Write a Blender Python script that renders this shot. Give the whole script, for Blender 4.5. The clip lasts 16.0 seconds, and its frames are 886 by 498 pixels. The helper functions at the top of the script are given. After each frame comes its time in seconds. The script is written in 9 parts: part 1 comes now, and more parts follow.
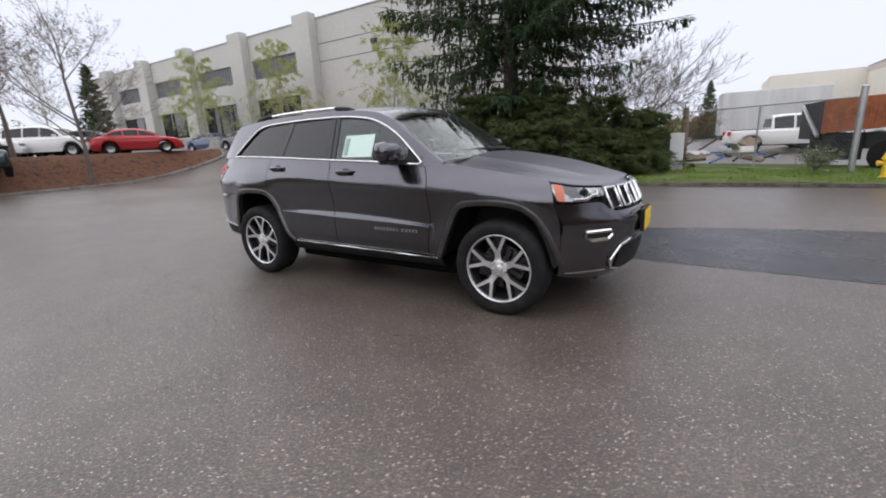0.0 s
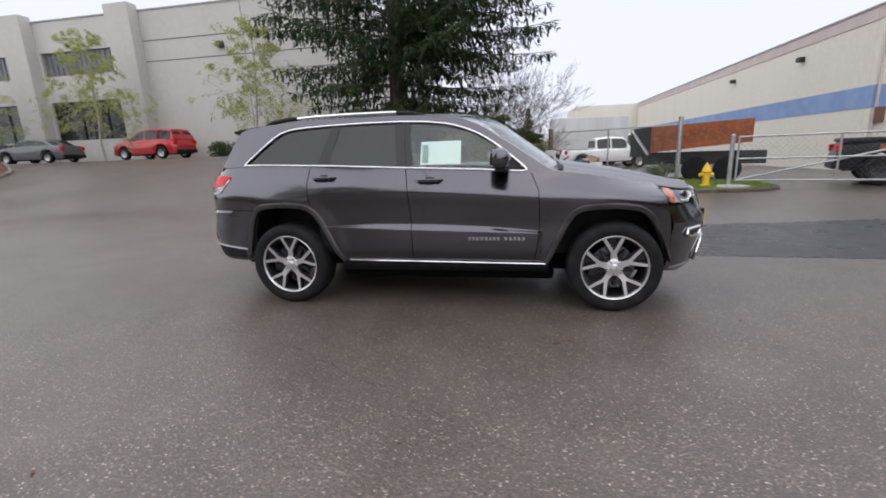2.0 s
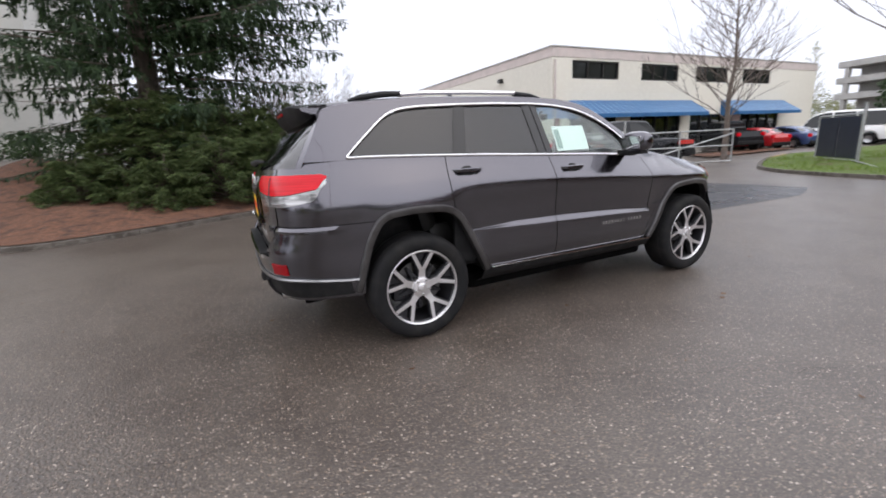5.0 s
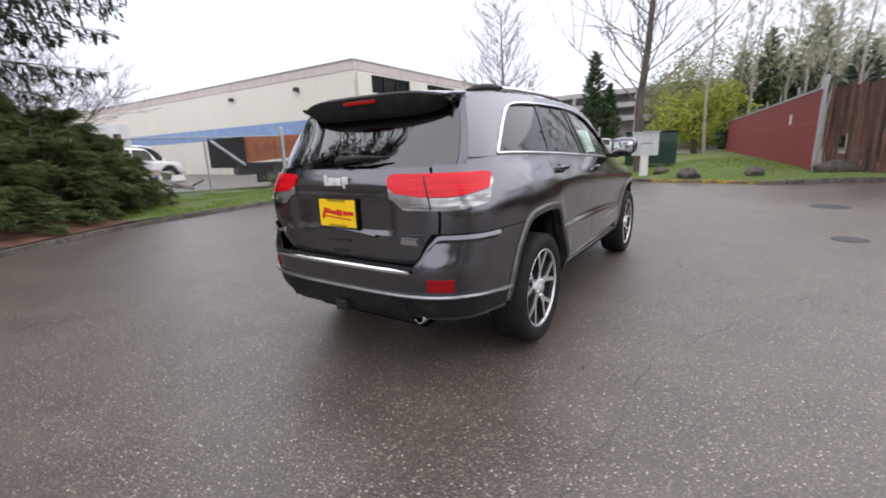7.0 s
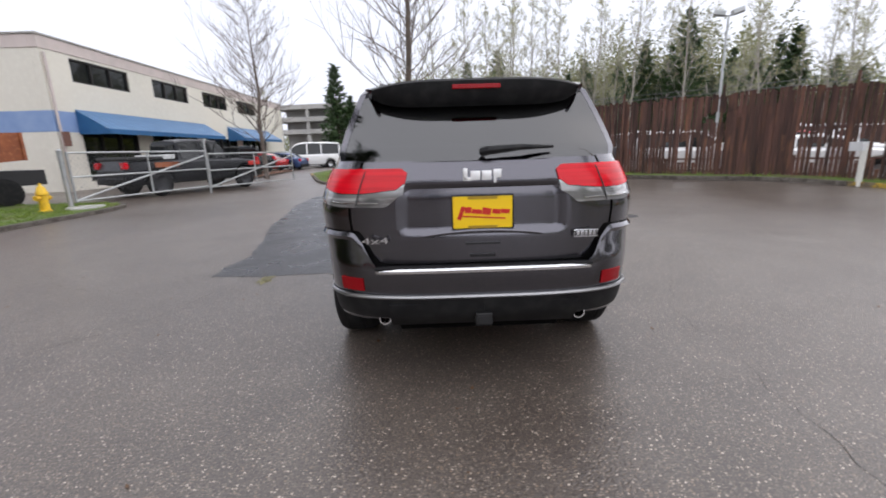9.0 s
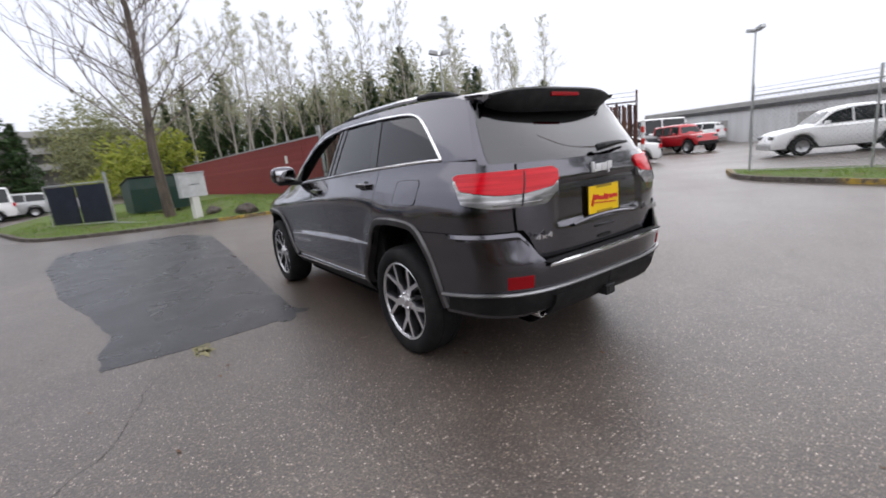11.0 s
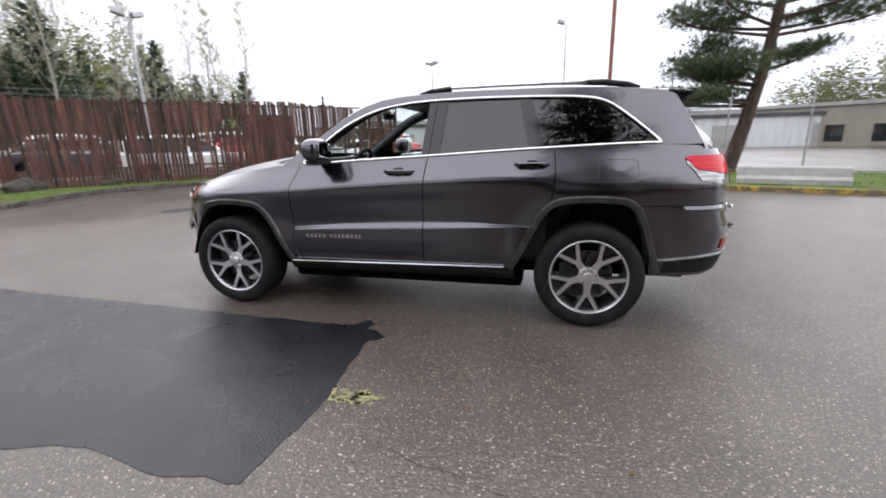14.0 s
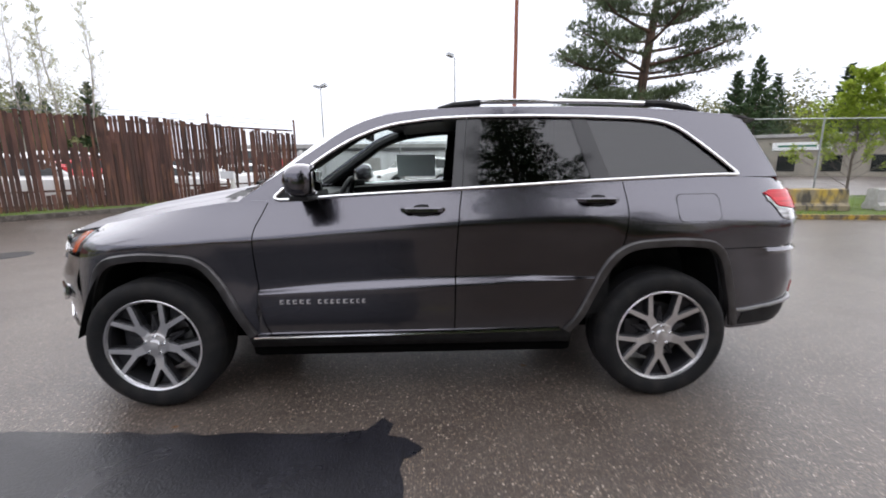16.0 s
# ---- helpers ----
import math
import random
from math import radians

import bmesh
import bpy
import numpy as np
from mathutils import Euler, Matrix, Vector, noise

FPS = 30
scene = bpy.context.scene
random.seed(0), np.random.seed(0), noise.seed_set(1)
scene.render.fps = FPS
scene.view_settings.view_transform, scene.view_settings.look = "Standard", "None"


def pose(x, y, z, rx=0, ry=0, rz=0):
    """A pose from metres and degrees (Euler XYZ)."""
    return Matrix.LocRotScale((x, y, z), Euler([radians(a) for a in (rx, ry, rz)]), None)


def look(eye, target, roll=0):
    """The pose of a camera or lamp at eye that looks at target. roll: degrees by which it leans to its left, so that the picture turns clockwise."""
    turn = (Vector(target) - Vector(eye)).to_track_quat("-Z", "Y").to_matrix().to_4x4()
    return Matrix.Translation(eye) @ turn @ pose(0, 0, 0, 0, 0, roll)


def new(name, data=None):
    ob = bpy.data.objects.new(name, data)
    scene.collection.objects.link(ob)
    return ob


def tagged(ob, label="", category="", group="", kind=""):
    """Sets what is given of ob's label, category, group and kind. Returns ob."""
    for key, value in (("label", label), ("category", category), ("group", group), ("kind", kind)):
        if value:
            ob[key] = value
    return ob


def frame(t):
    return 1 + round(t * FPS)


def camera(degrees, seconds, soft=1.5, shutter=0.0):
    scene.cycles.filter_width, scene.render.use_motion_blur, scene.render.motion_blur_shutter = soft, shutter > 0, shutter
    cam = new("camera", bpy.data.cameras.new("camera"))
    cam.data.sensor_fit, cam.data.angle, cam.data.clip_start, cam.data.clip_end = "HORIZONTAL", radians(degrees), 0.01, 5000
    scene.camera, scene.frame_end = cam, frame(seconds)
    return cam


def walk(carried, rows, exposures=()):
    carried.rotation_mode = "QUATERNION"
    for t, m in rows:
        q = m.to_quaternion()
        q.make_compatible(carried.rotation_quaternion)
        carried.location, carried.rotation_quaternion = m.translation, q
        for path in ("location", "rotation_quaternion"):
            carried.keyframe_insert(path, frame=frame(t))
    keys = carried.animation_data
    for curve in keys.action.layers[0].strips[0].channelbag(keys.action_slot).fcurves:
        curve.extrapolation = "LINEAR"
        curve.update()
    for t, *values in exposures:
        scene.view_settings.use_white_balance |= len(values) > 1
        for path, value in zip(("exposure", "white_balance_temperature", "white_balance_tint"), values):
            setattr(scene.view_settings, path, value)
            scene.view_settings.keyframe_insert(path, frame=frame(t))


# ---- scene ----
cam = camera(92.2, 16.0, soft=1.8, shutter=0.35)
PATH = [
    (0, (2.801, -3.829, 1.351), (1.763, -2.189, 0.868), -2.8),
    (0.5, (2.291, -4.122, 1.356), (1.423, -2.392, 0.854), -1.9),
    (1, (1.798, -4.271, 1.341), (1.134, -2.442, 0.877), -3.7),
    (1.5, (1.259, -4.412, 1.337), (0.769, -2.529, 0.874), -1.8),
    (2, (0.707, -4.51, 1.359), (0.342, -2.594, 0.919), -2.1),
    (2.5, (0.139, -4.48, 1.373), (-0.04, -2.543, 0.91), -1.8),
    (3, (-0.452, -4.499, 1.386), (-0.371, -2.553, 0.931), -2.8),
    (3.5, (-0.992, -4.355, 1.348), (-0.661, -2.439, 0.882), -2.1),
    (3.7, (-1.207, -4.274, 1.376), (-0.819, -2.368, 0.912), -1.6),
    (5.8, (-3.294, -2.972, 1.338), (-2.063, -1.46, 0.894), -3.6),
    (6, (-3.445, -2.805, 1.346), (-2.122, -1.368, 0.92), -3.3),
    (6.5, (-3.853, -2.405, 1.343), (-2.376, -1.128, 0.911), -2.4),
    (7, (-4.163, -1.925, 1.341), (-2.545, -0.842, 0.882), -2.1),
    (7.5, (-4.365, -1.389, 1.339), (-2.605, -0.549, 0.898), -1.0),
    (8, (-4.528, -0.844, 1.349), (-2.665, -0.285, 0.883), 0.1),
    (8.5, (-4.553, -0.299, 1.324), (-2.617, -0.047, 0.886), -2.0),
    (9, (-4.558, 0.243, 1.303), (-2.61, 0.211, 0.849), -1.7),
    (9.5, (-4.522, 0.776, 1.304), (-2.599, 0.487, 0.836), -2.0),
    (10, (-4.388, 1.299, 1.34), (-2.521, 0.732, 0.902), -2.4),
    (10.2, (-4.347, 1.523, 1.318), (-2.517, 0.826, 0.913), -3.5),
    (12.3, (-2.797, 3.216, 1.343), (-1.599, 1.688, 0.862), -2.2),
    (12.5, (-2.627, 3.355, 1.348), (-1.482, 1.777, 0.903), -1.7),
    (13, (-2.172, 3.679, 1.354), (-1.264, 1.955, 0.903), -2.0),
    (13.5, (-1.652, 3.82, 1.353), (-0.941, 2.011, 0.883), -1.7),
    (14, (-1.145, 3.963, 1.355), (-0.685, 2.082, 0.858), -1.4),
    (14.5, (-0.692, 3.939, 1.364), (-0.473, 1.998, 0.935), -2.3),
    (15, (-0.364, 3.813, 1.387), (-0.298, 1.859, 0.962), -2.3),
    (15.5, (-0.145, 3.646, 1.402), (-0.208, 1.692, 0.978), -2.0),
    (16, (-0.118, 3.227, 1.379), (-0.173, 1.267, 0.985), -0.5),
]
walk(cam, [(t, look(eye, target, roll)) for t, eye, target, roll in PATH], [(0, 0.06), (3.5, 0.12), (6, 0.46), (7.5, 0.37), (9, 0.27), (10, 0.17), (12.5, 0.26), (13, 0.32), (14, 0.58), (15, 0.6), (16, 0.56)])

# ---- light: an overcast day, white even sky, soft sun high in the south ----
world = bpy.data.worlds.new("overcast_sky")
scene.world = world
world.use_nodes = True
wn, wl = world.node_tree.nodes, world.node_tree.links
sky = wn.new("ShaderNodeTexSky")
sky.sky_type, sky.sun_disc = "NISHITA", False
sky.sun_elevation, sky.sun_rotation = radians(52), radians(150)
sky.air_density, sky.dust_density, sky.ozone_density = 1.0, 6.0, 1.0
cloud = wn.new("ShaderNodeMixRGB")
cloud.blend_type, cloud.inputs[0].default_value = "MIX", 0.9
cloud.inputs[2].default_value = (10.05, 10.4, 11.95, 1)
wl.new(sky.outputs[0], cloud.inputs[1])
back = wn["Background"]
back.inputs[1].default_value = 0.094
wl.new(cloud.outputs[0], back.inputs[0])
sun = new("sun", bpy.data.lights.new("sun", "SUN"))
sun.data.energy, sun.data.angle, sun.data.color = 2.1, radians(150), (1.0, 0.97, 0.96)
sun.matrix_world = look((0, 0, 40), (6, 10, 0))

# ---- building tools ----
def lerp(a, b, t):
    return a + (b - a) * t


def smooth(t):
    t = min(1.0, max(0.0, t))
    return t * t * (3 - 2 * t)


def curve(points):
    """A smooth function of x through (x, value) points."""
    pts = sorted(points)
    xs, ys = np.array([p[0] for p in pts], float), np.array([p[1] for p in pts], float)
    d = np.diff(ys) / np.diff(xs)
    m = np.concatenate([[d[0]], [0 if a * b <= 0 else 2 * a * b / (a + b) for a, b in zip(d[:-1], d[1:])], [d[-1]]])

    def value(x):
        x = min(max(x, xs[0]), xs[-1])
        i = min(int(np.searchsorted(xs, x, side="right")) - 1, len(xs) - 2)
        h = xs[i + 1] - xs[i]
        t = (x - xs[i]) / h
        return float(ys[i] * (1 + 2 * t) * (1 - t) ** 2 + m[i] * h * t * (1 - t) ** 2 + ys[i + 1] * t * t * (3 - 2 * t) + m[i + 1] * h * t * t * (t - 1))
    return value


def mesh_of(name, verts, faces, material, smooth_shade=False):
    me = bpy.data.meshes.new(name)
    me.from_pydata([tuple(v) for v in verts], [], [tuple(f) for f in faces])
    for m in material if isinstance(material, (list, tuple)) else [material]:
        me.materials.append(m)
    if smooth_shade:
        me.shade_smooth()
        me.set_sharp_from_angle(angle=radians(35))
    me.update()
    return me


class Shape:
    """Gathers vertices and faces of one mesh."""

    def __init__(self):
        self.v, self.f = [], []

    def add(self, verts, faces):
        n = len(self.v)
        self.v += [tuple(p) for p in verts]
        self.f += [tuple(i + n for i in f) for f in faces]
        return self

    def box(self, lo, hi, m=None, bevel=0.0):
        (x0, y0, z0), (x1, y1, z1) = lo, hi
        if bevel <= 0:
            vs = [(x, y, z) for z in (z0, z1) for x, y in ((x0, y0), (x1, y0), (x1, y1), (x0, y1))]
            fs = [(3, 2, 1, 0), (4, 5, 6, 7), (0, 1, 5, 4), (1, 2, 6, 5), (2, 3, 7, 6), (3, 0, 4, 7)]
        else:
            bm = bmesh.new()
            bmesh.ops.create_cube(bm, size=1, matrix=Matrix.LocRotScale(((x0 + x1) / 2, (y0 + y1) / 2, (z0 + z1) / 2), None, (x1 - x0, y1 - y0, z1 - z0)))
            bmesh.ops.bevel(bm, geom=bm.edges[:], offset=bevel, segments=2, affect="EDGES", profile=0.6)
            bm.verts.index_update()
            vs, fs = [v.co[:] for v in bm.verts], [[v.index for v in f.verts] for f in bm.faces]
            bm.free()
        if m is not None:
            vs = [m @ Vector(p) for p in vs]
        return self.add(vs, fs)

    def tube(self, path, radii, sides=6, cap=True):
        """A round bar along a path of points."""
        path = [Vector(p) for p in path]
        radii = radii if isinstance(radii, (list, tuple)) else [radii] * len(path)
        vs, fs = [], []
        up = None
        for i, p in enumerate(path):
            d = (path[min(i + 1, len(path) - 1)] - path[max(i - 1, 0)]).normalized()
            if up is None:
                up = d.orthogonal().normalized()
            up = (up - d * up.dot(d)).normalized()
            side = d.cross(up)
            for k in range(sides):
                a = 2 * math.pi * k / sides
                vs.append(p + (up * math.cos(a) + side * math.sin(a)) * radii[i])
        for i in range(len(path) - 1):
            for k in range(sides):
                k2 = (k + 1) % sides
                fs.append((i * sides + k, i * sides + k2, (i + 1) * sides + k2, (i + 1) * sides + k))
        if cap:
            fs.append(tuple(range(sides - 1, -1, -1)))
            fs.append(tuple((len(path) - 1) * sides + k for k in range(sides)))
        return self.add(vs, fs)

    def grid(self, rows, close=False):
        """A sheet through rows of points."""
        n = len(rows[0])
        vs = [p for r in rows for p in r]
        fs = []
        for i in range(len(rows) - 1):
            for k in range(n if close else n - 1):
                k2 = (k + 1) % n
                fs.append((i * n + k, i * n + k2, (i + 1) * n + k2, (i + 1) * n + k))
        return self.add(vs, fs)

    def lathe(self, profile, axis="y", segments=48, centre=(0, 0, 0)):
        """Turns a profile of (radius, height) about an axis."""
        rows = []
        for k in range(segments):
            a = 2 * math.pi * k / segments
            c, s = math.cos(a), math.sin(a)
            if axis == "y":
                rows.append([(centre[0] + r * c, centre[1] + h, centre[2] + r * s) for r, h in profile])
            else:
                rows.append([(centre[0] + r * c, centre[1] + r * s, centre[2] + h) for r, h in profile])
        return self.grid(rows + rows[:1])

    def outline(self, points, depth, m=None):
        """A flat outline of (x, y) points, drawn out by depth along z."""
        n = len(points)
        vs = [Vector((x, y, 0)) for x, y in points] + [Vector((x, y, depth)) for x, y in points]
        fs = [tuple(range(n - 1, -1, -1)), tuple(range(n, 2 * n))] + [(i, (i + 1) % n, n + (i + 1) % n, n + i) for i in range(n)]
        if m is not None:
            vs = [m @ p for p in vs]
        return self.add(vs, fs)

    def thicken(self, depth):
        """Gives an open sheet a thickness, along its normals, inward."""
        bm = bmesh.new()
        vs = [bm.verts.new(p) for p in self.v]
        for f in self.f:
            if len(set(f)) > 2:
                try:
                    bm.faces.new([vs[i] for i in f])
                except ValueError:
                    pass
        bmesh.ops.remove_doubles(bm, verts=bm.verts, dist=0.0002)
        bmesh.ops.recalc_face_normals(bm, faces=bm.faces)
        bmesh.ops.solidify(bm, geom=bm.faces[:], thickness=depth)
        bm.verts.index_update()
        self.v, self.f = [v.co[:] for v in bm.verts], [[v.index for v in f.verts] for f in bm.faces]
        bm.free()
        return self

    def mirrored(self):
        s = Shape()
        s.v = [(x, -y, z) for x, y, z in self.v]
        s.f = [tuple(reversed(f)) for f in self.f]
        return s

    def mesh(self, name, material, smooth_shade=False):
        return mesh_of(name, self.v, self.f, material, smooth_shade)


def thing(name, label, category, m=None, group="", kind="", shape=None, material=None, smooth_shade=False):
    """A top-level thing: a mesh, or an empty that parents its parts."""
    ob = new(name, shape.mesh(name, material, smooth_shade) if shape else None)
    if m is not None:
        ob.matrix_world = m
    return tagged(ob, label, category, group, kind)


def part(name, shape, material, parent, label="", smooth_shade=False):
    ob = new(name, shape.mesh(name, material, smooth_shade))
    ob.parent = parent
    return tagged(ob, label) if label else ob


def shared(name, me, parent, m=None):
    """A piece on shared mesh data."""
    ob = new(name, me)
    ob.parent = parent
    if m is not None:
        ob.matrix_basis = m
    return ob


# ---- materials ----
def material(name, colour, rough=0.6, metal=0.0, spec=0.5, coat=0.0, vary=None, bump=None, extra=None):
    """A surface. vary: (other colour, size in 1/m, low, high) rows of stain or grain; bump: (size, depth in m, detail)."""
    mat = bpy.data.materials.new(name)
    mat.use_nodes = True
    nt = mat.node_tree
    b = nt.nodes["Principled BSDF"]
    b.inputs["Base Color"].default_value = (*colour, 1)
    b.inputs["Roughness"].default_value = rough
    b.inputs["Metallic"].default_value = metal
    b.inputs["Specular IOR Level"].default_value = spec
    b.inputs["Coat Weight"].default_value = coat
    b.inputs["Coat Roughness"].default_value = 0.03
    co = nt.nodes.new("ShaderNodeTexCoord")
    last = None
    for row in vary or ():
        other, size, low, high = row[:4]
        tex = nt.nodes.new("ShaderNodeTexNoise")
        tex.inputs["Scale"].default_value, tex.inputs["Detail"].default_value = (size if not isinstance(size, tuple) else 1.0), 6
        if isinstance(size, tuple):
            mp = nt.nodes.new("ShaderNodeMapping")
            mp.inputs["Scale"].default_value = size
            nt.links.new(co.outputs["Object"], mp.inputs[0])
            nt.links.new(mp.outputs[0], tex.inputs["Vector"])
        else:
            nt.links.new(co.outputs["Object"], tex.inputs["Vector"])
        ramp = nt.nodes.new("ShaderNodeMapRange")
        ramp.inputs["From Min"].default_value, ramp.inputs["From Max"].default_value = low, high
        nt.links.new(tex.outputs["Fac"], ramp.inputs["Value"])
        mix = nt.nodes.new("ShaderNodeMix")
        mix.data_type = "RGBA"
        nt.links.new(ramp.outputs["Result"], mix.inputs[0])
        if last:
            nt.links.new(last, mix.inputs[6])
        else:
            mix.inputs[6].default_value = (*colour, 1)
        mix.inputs[7].default_value = (*other, 1)
        last = mix.outputs[2]
    if last:
        nt.links.new(last, b.inputs["Base Color"])
    if bump:
        size, depth, detail = bump
        tex = nt.nodes.new("ShaderNodeTexNoise")
        tex.inputs["Scale"].default_value, tex.inputs["Detail"].default_value = size, detail
        nt.links.new(co.outputs["Object"], tex.inputs["Vector"])
        bp = nt.nodes.new("ShaderNodeBump")
        bp.inputs["Distance"].default_value = depth
        nt.links.new(tex.outputs["Fac"], bp.inputs["Height"])
        nt.links.new(bp.outputs[0], b.inputs["Normal"])
    if extra:
        extra(nt, b, co)
    return mat


def glass_material(name, tint, rough=0.0, sheen=0.045):
    """A thin pane: clear or tinted straight through, with a mirror sheen that grows at a slant."""
    mat = bpy.data.materials.new(name)
    mat.use_nodes = True
    nt = mat.node_tree
    nt.nodes.remove(nt.nodes["Principled BSDF"])
    out = nt.nodes["Material Output"]
    tr, gl, mx, lw, po, ma = (nt.nodes.new(k) for k in ("ShaderNodeBsdfTransparent", "ShaderNodeBsdfGlossy", "ShaderNodeMixShader", "ShaderNodeLayerWeight", "ShaderNodeMath", "ShaderNodeMath"))
    tr.inputs[0].default_value = (*tint, 1)
    gl.inputs["Roughness"].default_value = rough
    gl.inputs["Color"].default_value = (1, 1, 1, 1)
    lw.inputs["Blend"].default_value = 0.5
    po.operation, ma.operation = "POWER", "MULTIPLY_ADD"
    po.inputs[1].default_value, ma.inputs[1].default_value, ma.inputs[2].default_value = 5.0, 0.9, sheen
    nt.links.new(lw.outputs["Facing"], po.inputs[0])
    nt.links.new(po.outputs[0], ma.inputs[0])
    nt.links.new(ma.outputs[0], mx.inputs[0])
    nt.links.new(tr.outputs[0], mx.inputs[1])
    nt.links.new(gl.outputs[0], mx.inputs[2])
    nt.links.new(mx.outputs[0], out.inputs[0])
    return mat


def asphalt_look(nt, b, co):
    """Worn, wet asphalt: dark binder, pale chips of stone, damp sheen in patches."""
    def tex(kind, scale, **kw):
        n = nt.nodes.new(kind)
        n.inputs["Scale"].default_value = scale
        for k, v in kw.items():
            n.inputs[k].default_value = v
        nt.links.new(co.outputs["Object"], n.inputs["Vector"])
        return n

    def rng(src, a, c, d=0.0, e=1.0):
        n = nt.nodes.new("ShaderNodeMapRange")
        for k, v in zip(("From Min", "From Max", "To Min", "To Max"), (a, c, d, e)):
            n.inputs[k].default_value = v
        nt.links.new(src, n.inputs["Value"])
        return n.outputs["Result"]

    def mix(fac, a, c):
        n = nt.nodes.new("ShaderNodeMix")
        n.data_type = "RGBA"
        nt.links.new(fac, n.inputs[0])
        for i, v in ((6, a), (7, c)):
            if isinstance(v, tuple):
                n.inputs[i].default_value = (*v, 1)
            else:
                nt.links.new(v, n.inputs[i])
        return n.outputs[2]

    broad = tex("ShaderNodeTexNoise", 0.22, Detail=5)
    mid = tex("ShaderNodeTexNoise", 1.9, Detail=6)
    fine = tex("ShaderNodeTexNoise", 70, Detail=4)
    chips = tex("ShaderNodeTexVoronoi", 72)
    grit = tex("ShaderNodeTexVoronoi", 135)
    sep, sep2 = (nt.nodes.new("ShaderNodeSeparateColor") for _ in range(2))
    nt.links.new(chips.outputs["Color"], sep.inputs[0])
    nt.links.new(grit.outputs["Color"], sep2.inputs[0])

    def times(a, c):
        n = nt.nodes.new("ShaderNodeMath")
        n.operation = "MULTIPLY"
        nt.links.new(a, n.inputs[0])
        nt.links.new(c, n.inputs[1])
        return n.outputs[0]

    worn = rng(mid.outputs["Fac"], 0.36, 0.68)
    base = mix(rng(broad.outputs["Fac"], 0.38, 0.62), (0.060, 0.046, 0.038), (0.078, 0.063, 0.053))
    base = mix(times(worn, rng(broad.outputs["Fac"], 0.3, 0.6, 0.35, 1.0)), base, (0.112, 0.093, 0.078))
    base = mix(rng(fine.outputs["Fac"], 0.40, 0.7, 0, 0.75), base, (0.022, 0.020, 0.019))
    # small grit, each grain of its own tone
    base = mix(times(rng(sep2.outputs[0], 0.35, 0.9, 0, 0.8), rng(grit.outputs["Distance"], 0.5, 0.3)), base, mix(sep2.outputs[1], (0.098, 0.070, 0.052), (0.32, 0.26, 0.21)))
    # larger stones, most of them tan or brown, few pale
    stone = mix(rng(sep.outputs[1], 0.25, 1.0), (0.20, 0.145, 0.105), (0.50, 0.43, 0.36))
    show = times(rng(sep.outputs[0], 0.50, 0.76), rng(chips.outputs["Distance"], 0.46, 0.30))
    base = mix(times(show, rng(sep.outputs[2], 0.0, 0.8, 0.25, 1.0)), base, stone)
    nt.links.new(base, b.inputs["Base Color"])
    b.inputs["Specular IOR Level"].default_value = 0.55
    nt.links.new(rng(broad.outputs["Fac"], 0.36, 0.64, 0.28, 0.40), b.inputs["Roughness"])
    bp = nt.nodes.new("ShaderNodeBump")
    bp.inputs["Distance"].default_value = 0.0026
    bp.inputs["Strength"].default_value = 0.7
    nt.links.new(chips.outputs["Distance"], bp.inputs["Height"])
    bp2 = nt.nodes.new("ShaderNodeBump")
    bp2.inputs["Distance"].default_value = 0.0026
    nt.links.new(fine.outputs["Fac"], bp2.inputs["Height"])
    nt.links.new(bp.outputs[0], bp2.inputs["Normal"])
    nt.links.new(bp2.outputs[0], b.inputs["Normal"])


ASPHALT = material("worn_wet_asphalt", (0.075, 0.072, 0.07), 0.5, extra=asphalt_look)
def patch_look(nt, b, co):
    n = nt.nodes.new("ShaderNodeTexNoise")
    n.inputs["Scale"].default_value, n.inputs["Detail"].default_value, n.inputs["Distortion"].default_value = 1.7, 6, 0.6
    nt.links.new(co.outputs["Object"], n.inputs["Vector"])
    r = nt.nodes.new("ShaderNodeMapRange")
    for k, v in zip(("From Min", "From Max", "To Min", "To Max"), (0.36, 0.64, 0.25, 0.37)):
        r.inputs[k].default_value = v
    nt.links.new(n.outputs["Fac"], r.inputs["Value"])
    nt.links.new(r.outputs["Result"], b.inputs["Roughness"])


NEW_ASPHALT = material("fresh_asphalt", (0.010, 0.010, 0.014), 0.45, spec=0.42, vary=[((0.020, 0.020, 0.026), 2.4, 0.4, 0.7), ((0.006, 0.006, 0.007), 45, 0.4, 0.7)], bump=(90, 0.0035, 5), extra=patch_look)
GRASS_SOIL = material("grass_soil", (0.10, 0.15, 0.025), 0.95, vary=[((0.115, 0.085, 0.038), 1.3, 0.5, 0.66), ((0.06, 0.10, 0.014), 9, 0.4, 0.65)], bump=(40, 0.03, 5))
BARK_MULCH = material("bark_mulch", (0.10, 0.045, 0.025), 0.95, vary=[((0.17, 0.075, 0.04), 14, 0.4, 0.65), ((0.045, 0.022, 0.015), 4, 0.5, 0.7)], bump=(30, 0.04, 6))
CONCRETE = material("grey_concrete", (0.36, 0.35, 0.33), 0.85, vary=[((0.27, 0.265, 0.25), 0.8, 0.4, 0.65), ((0.42, 0.41, 0.39), 6, 0.45, 0.7)], bump=(30, 0.004, 5))
KERB_GREY = material("kerb_concrete", (0.22, 0.21, 0.19), 0.85, vary=[((0.12, 0.115, 0.10), 3, 0.4, 0.6)], bump=(35, 0.005, 5))
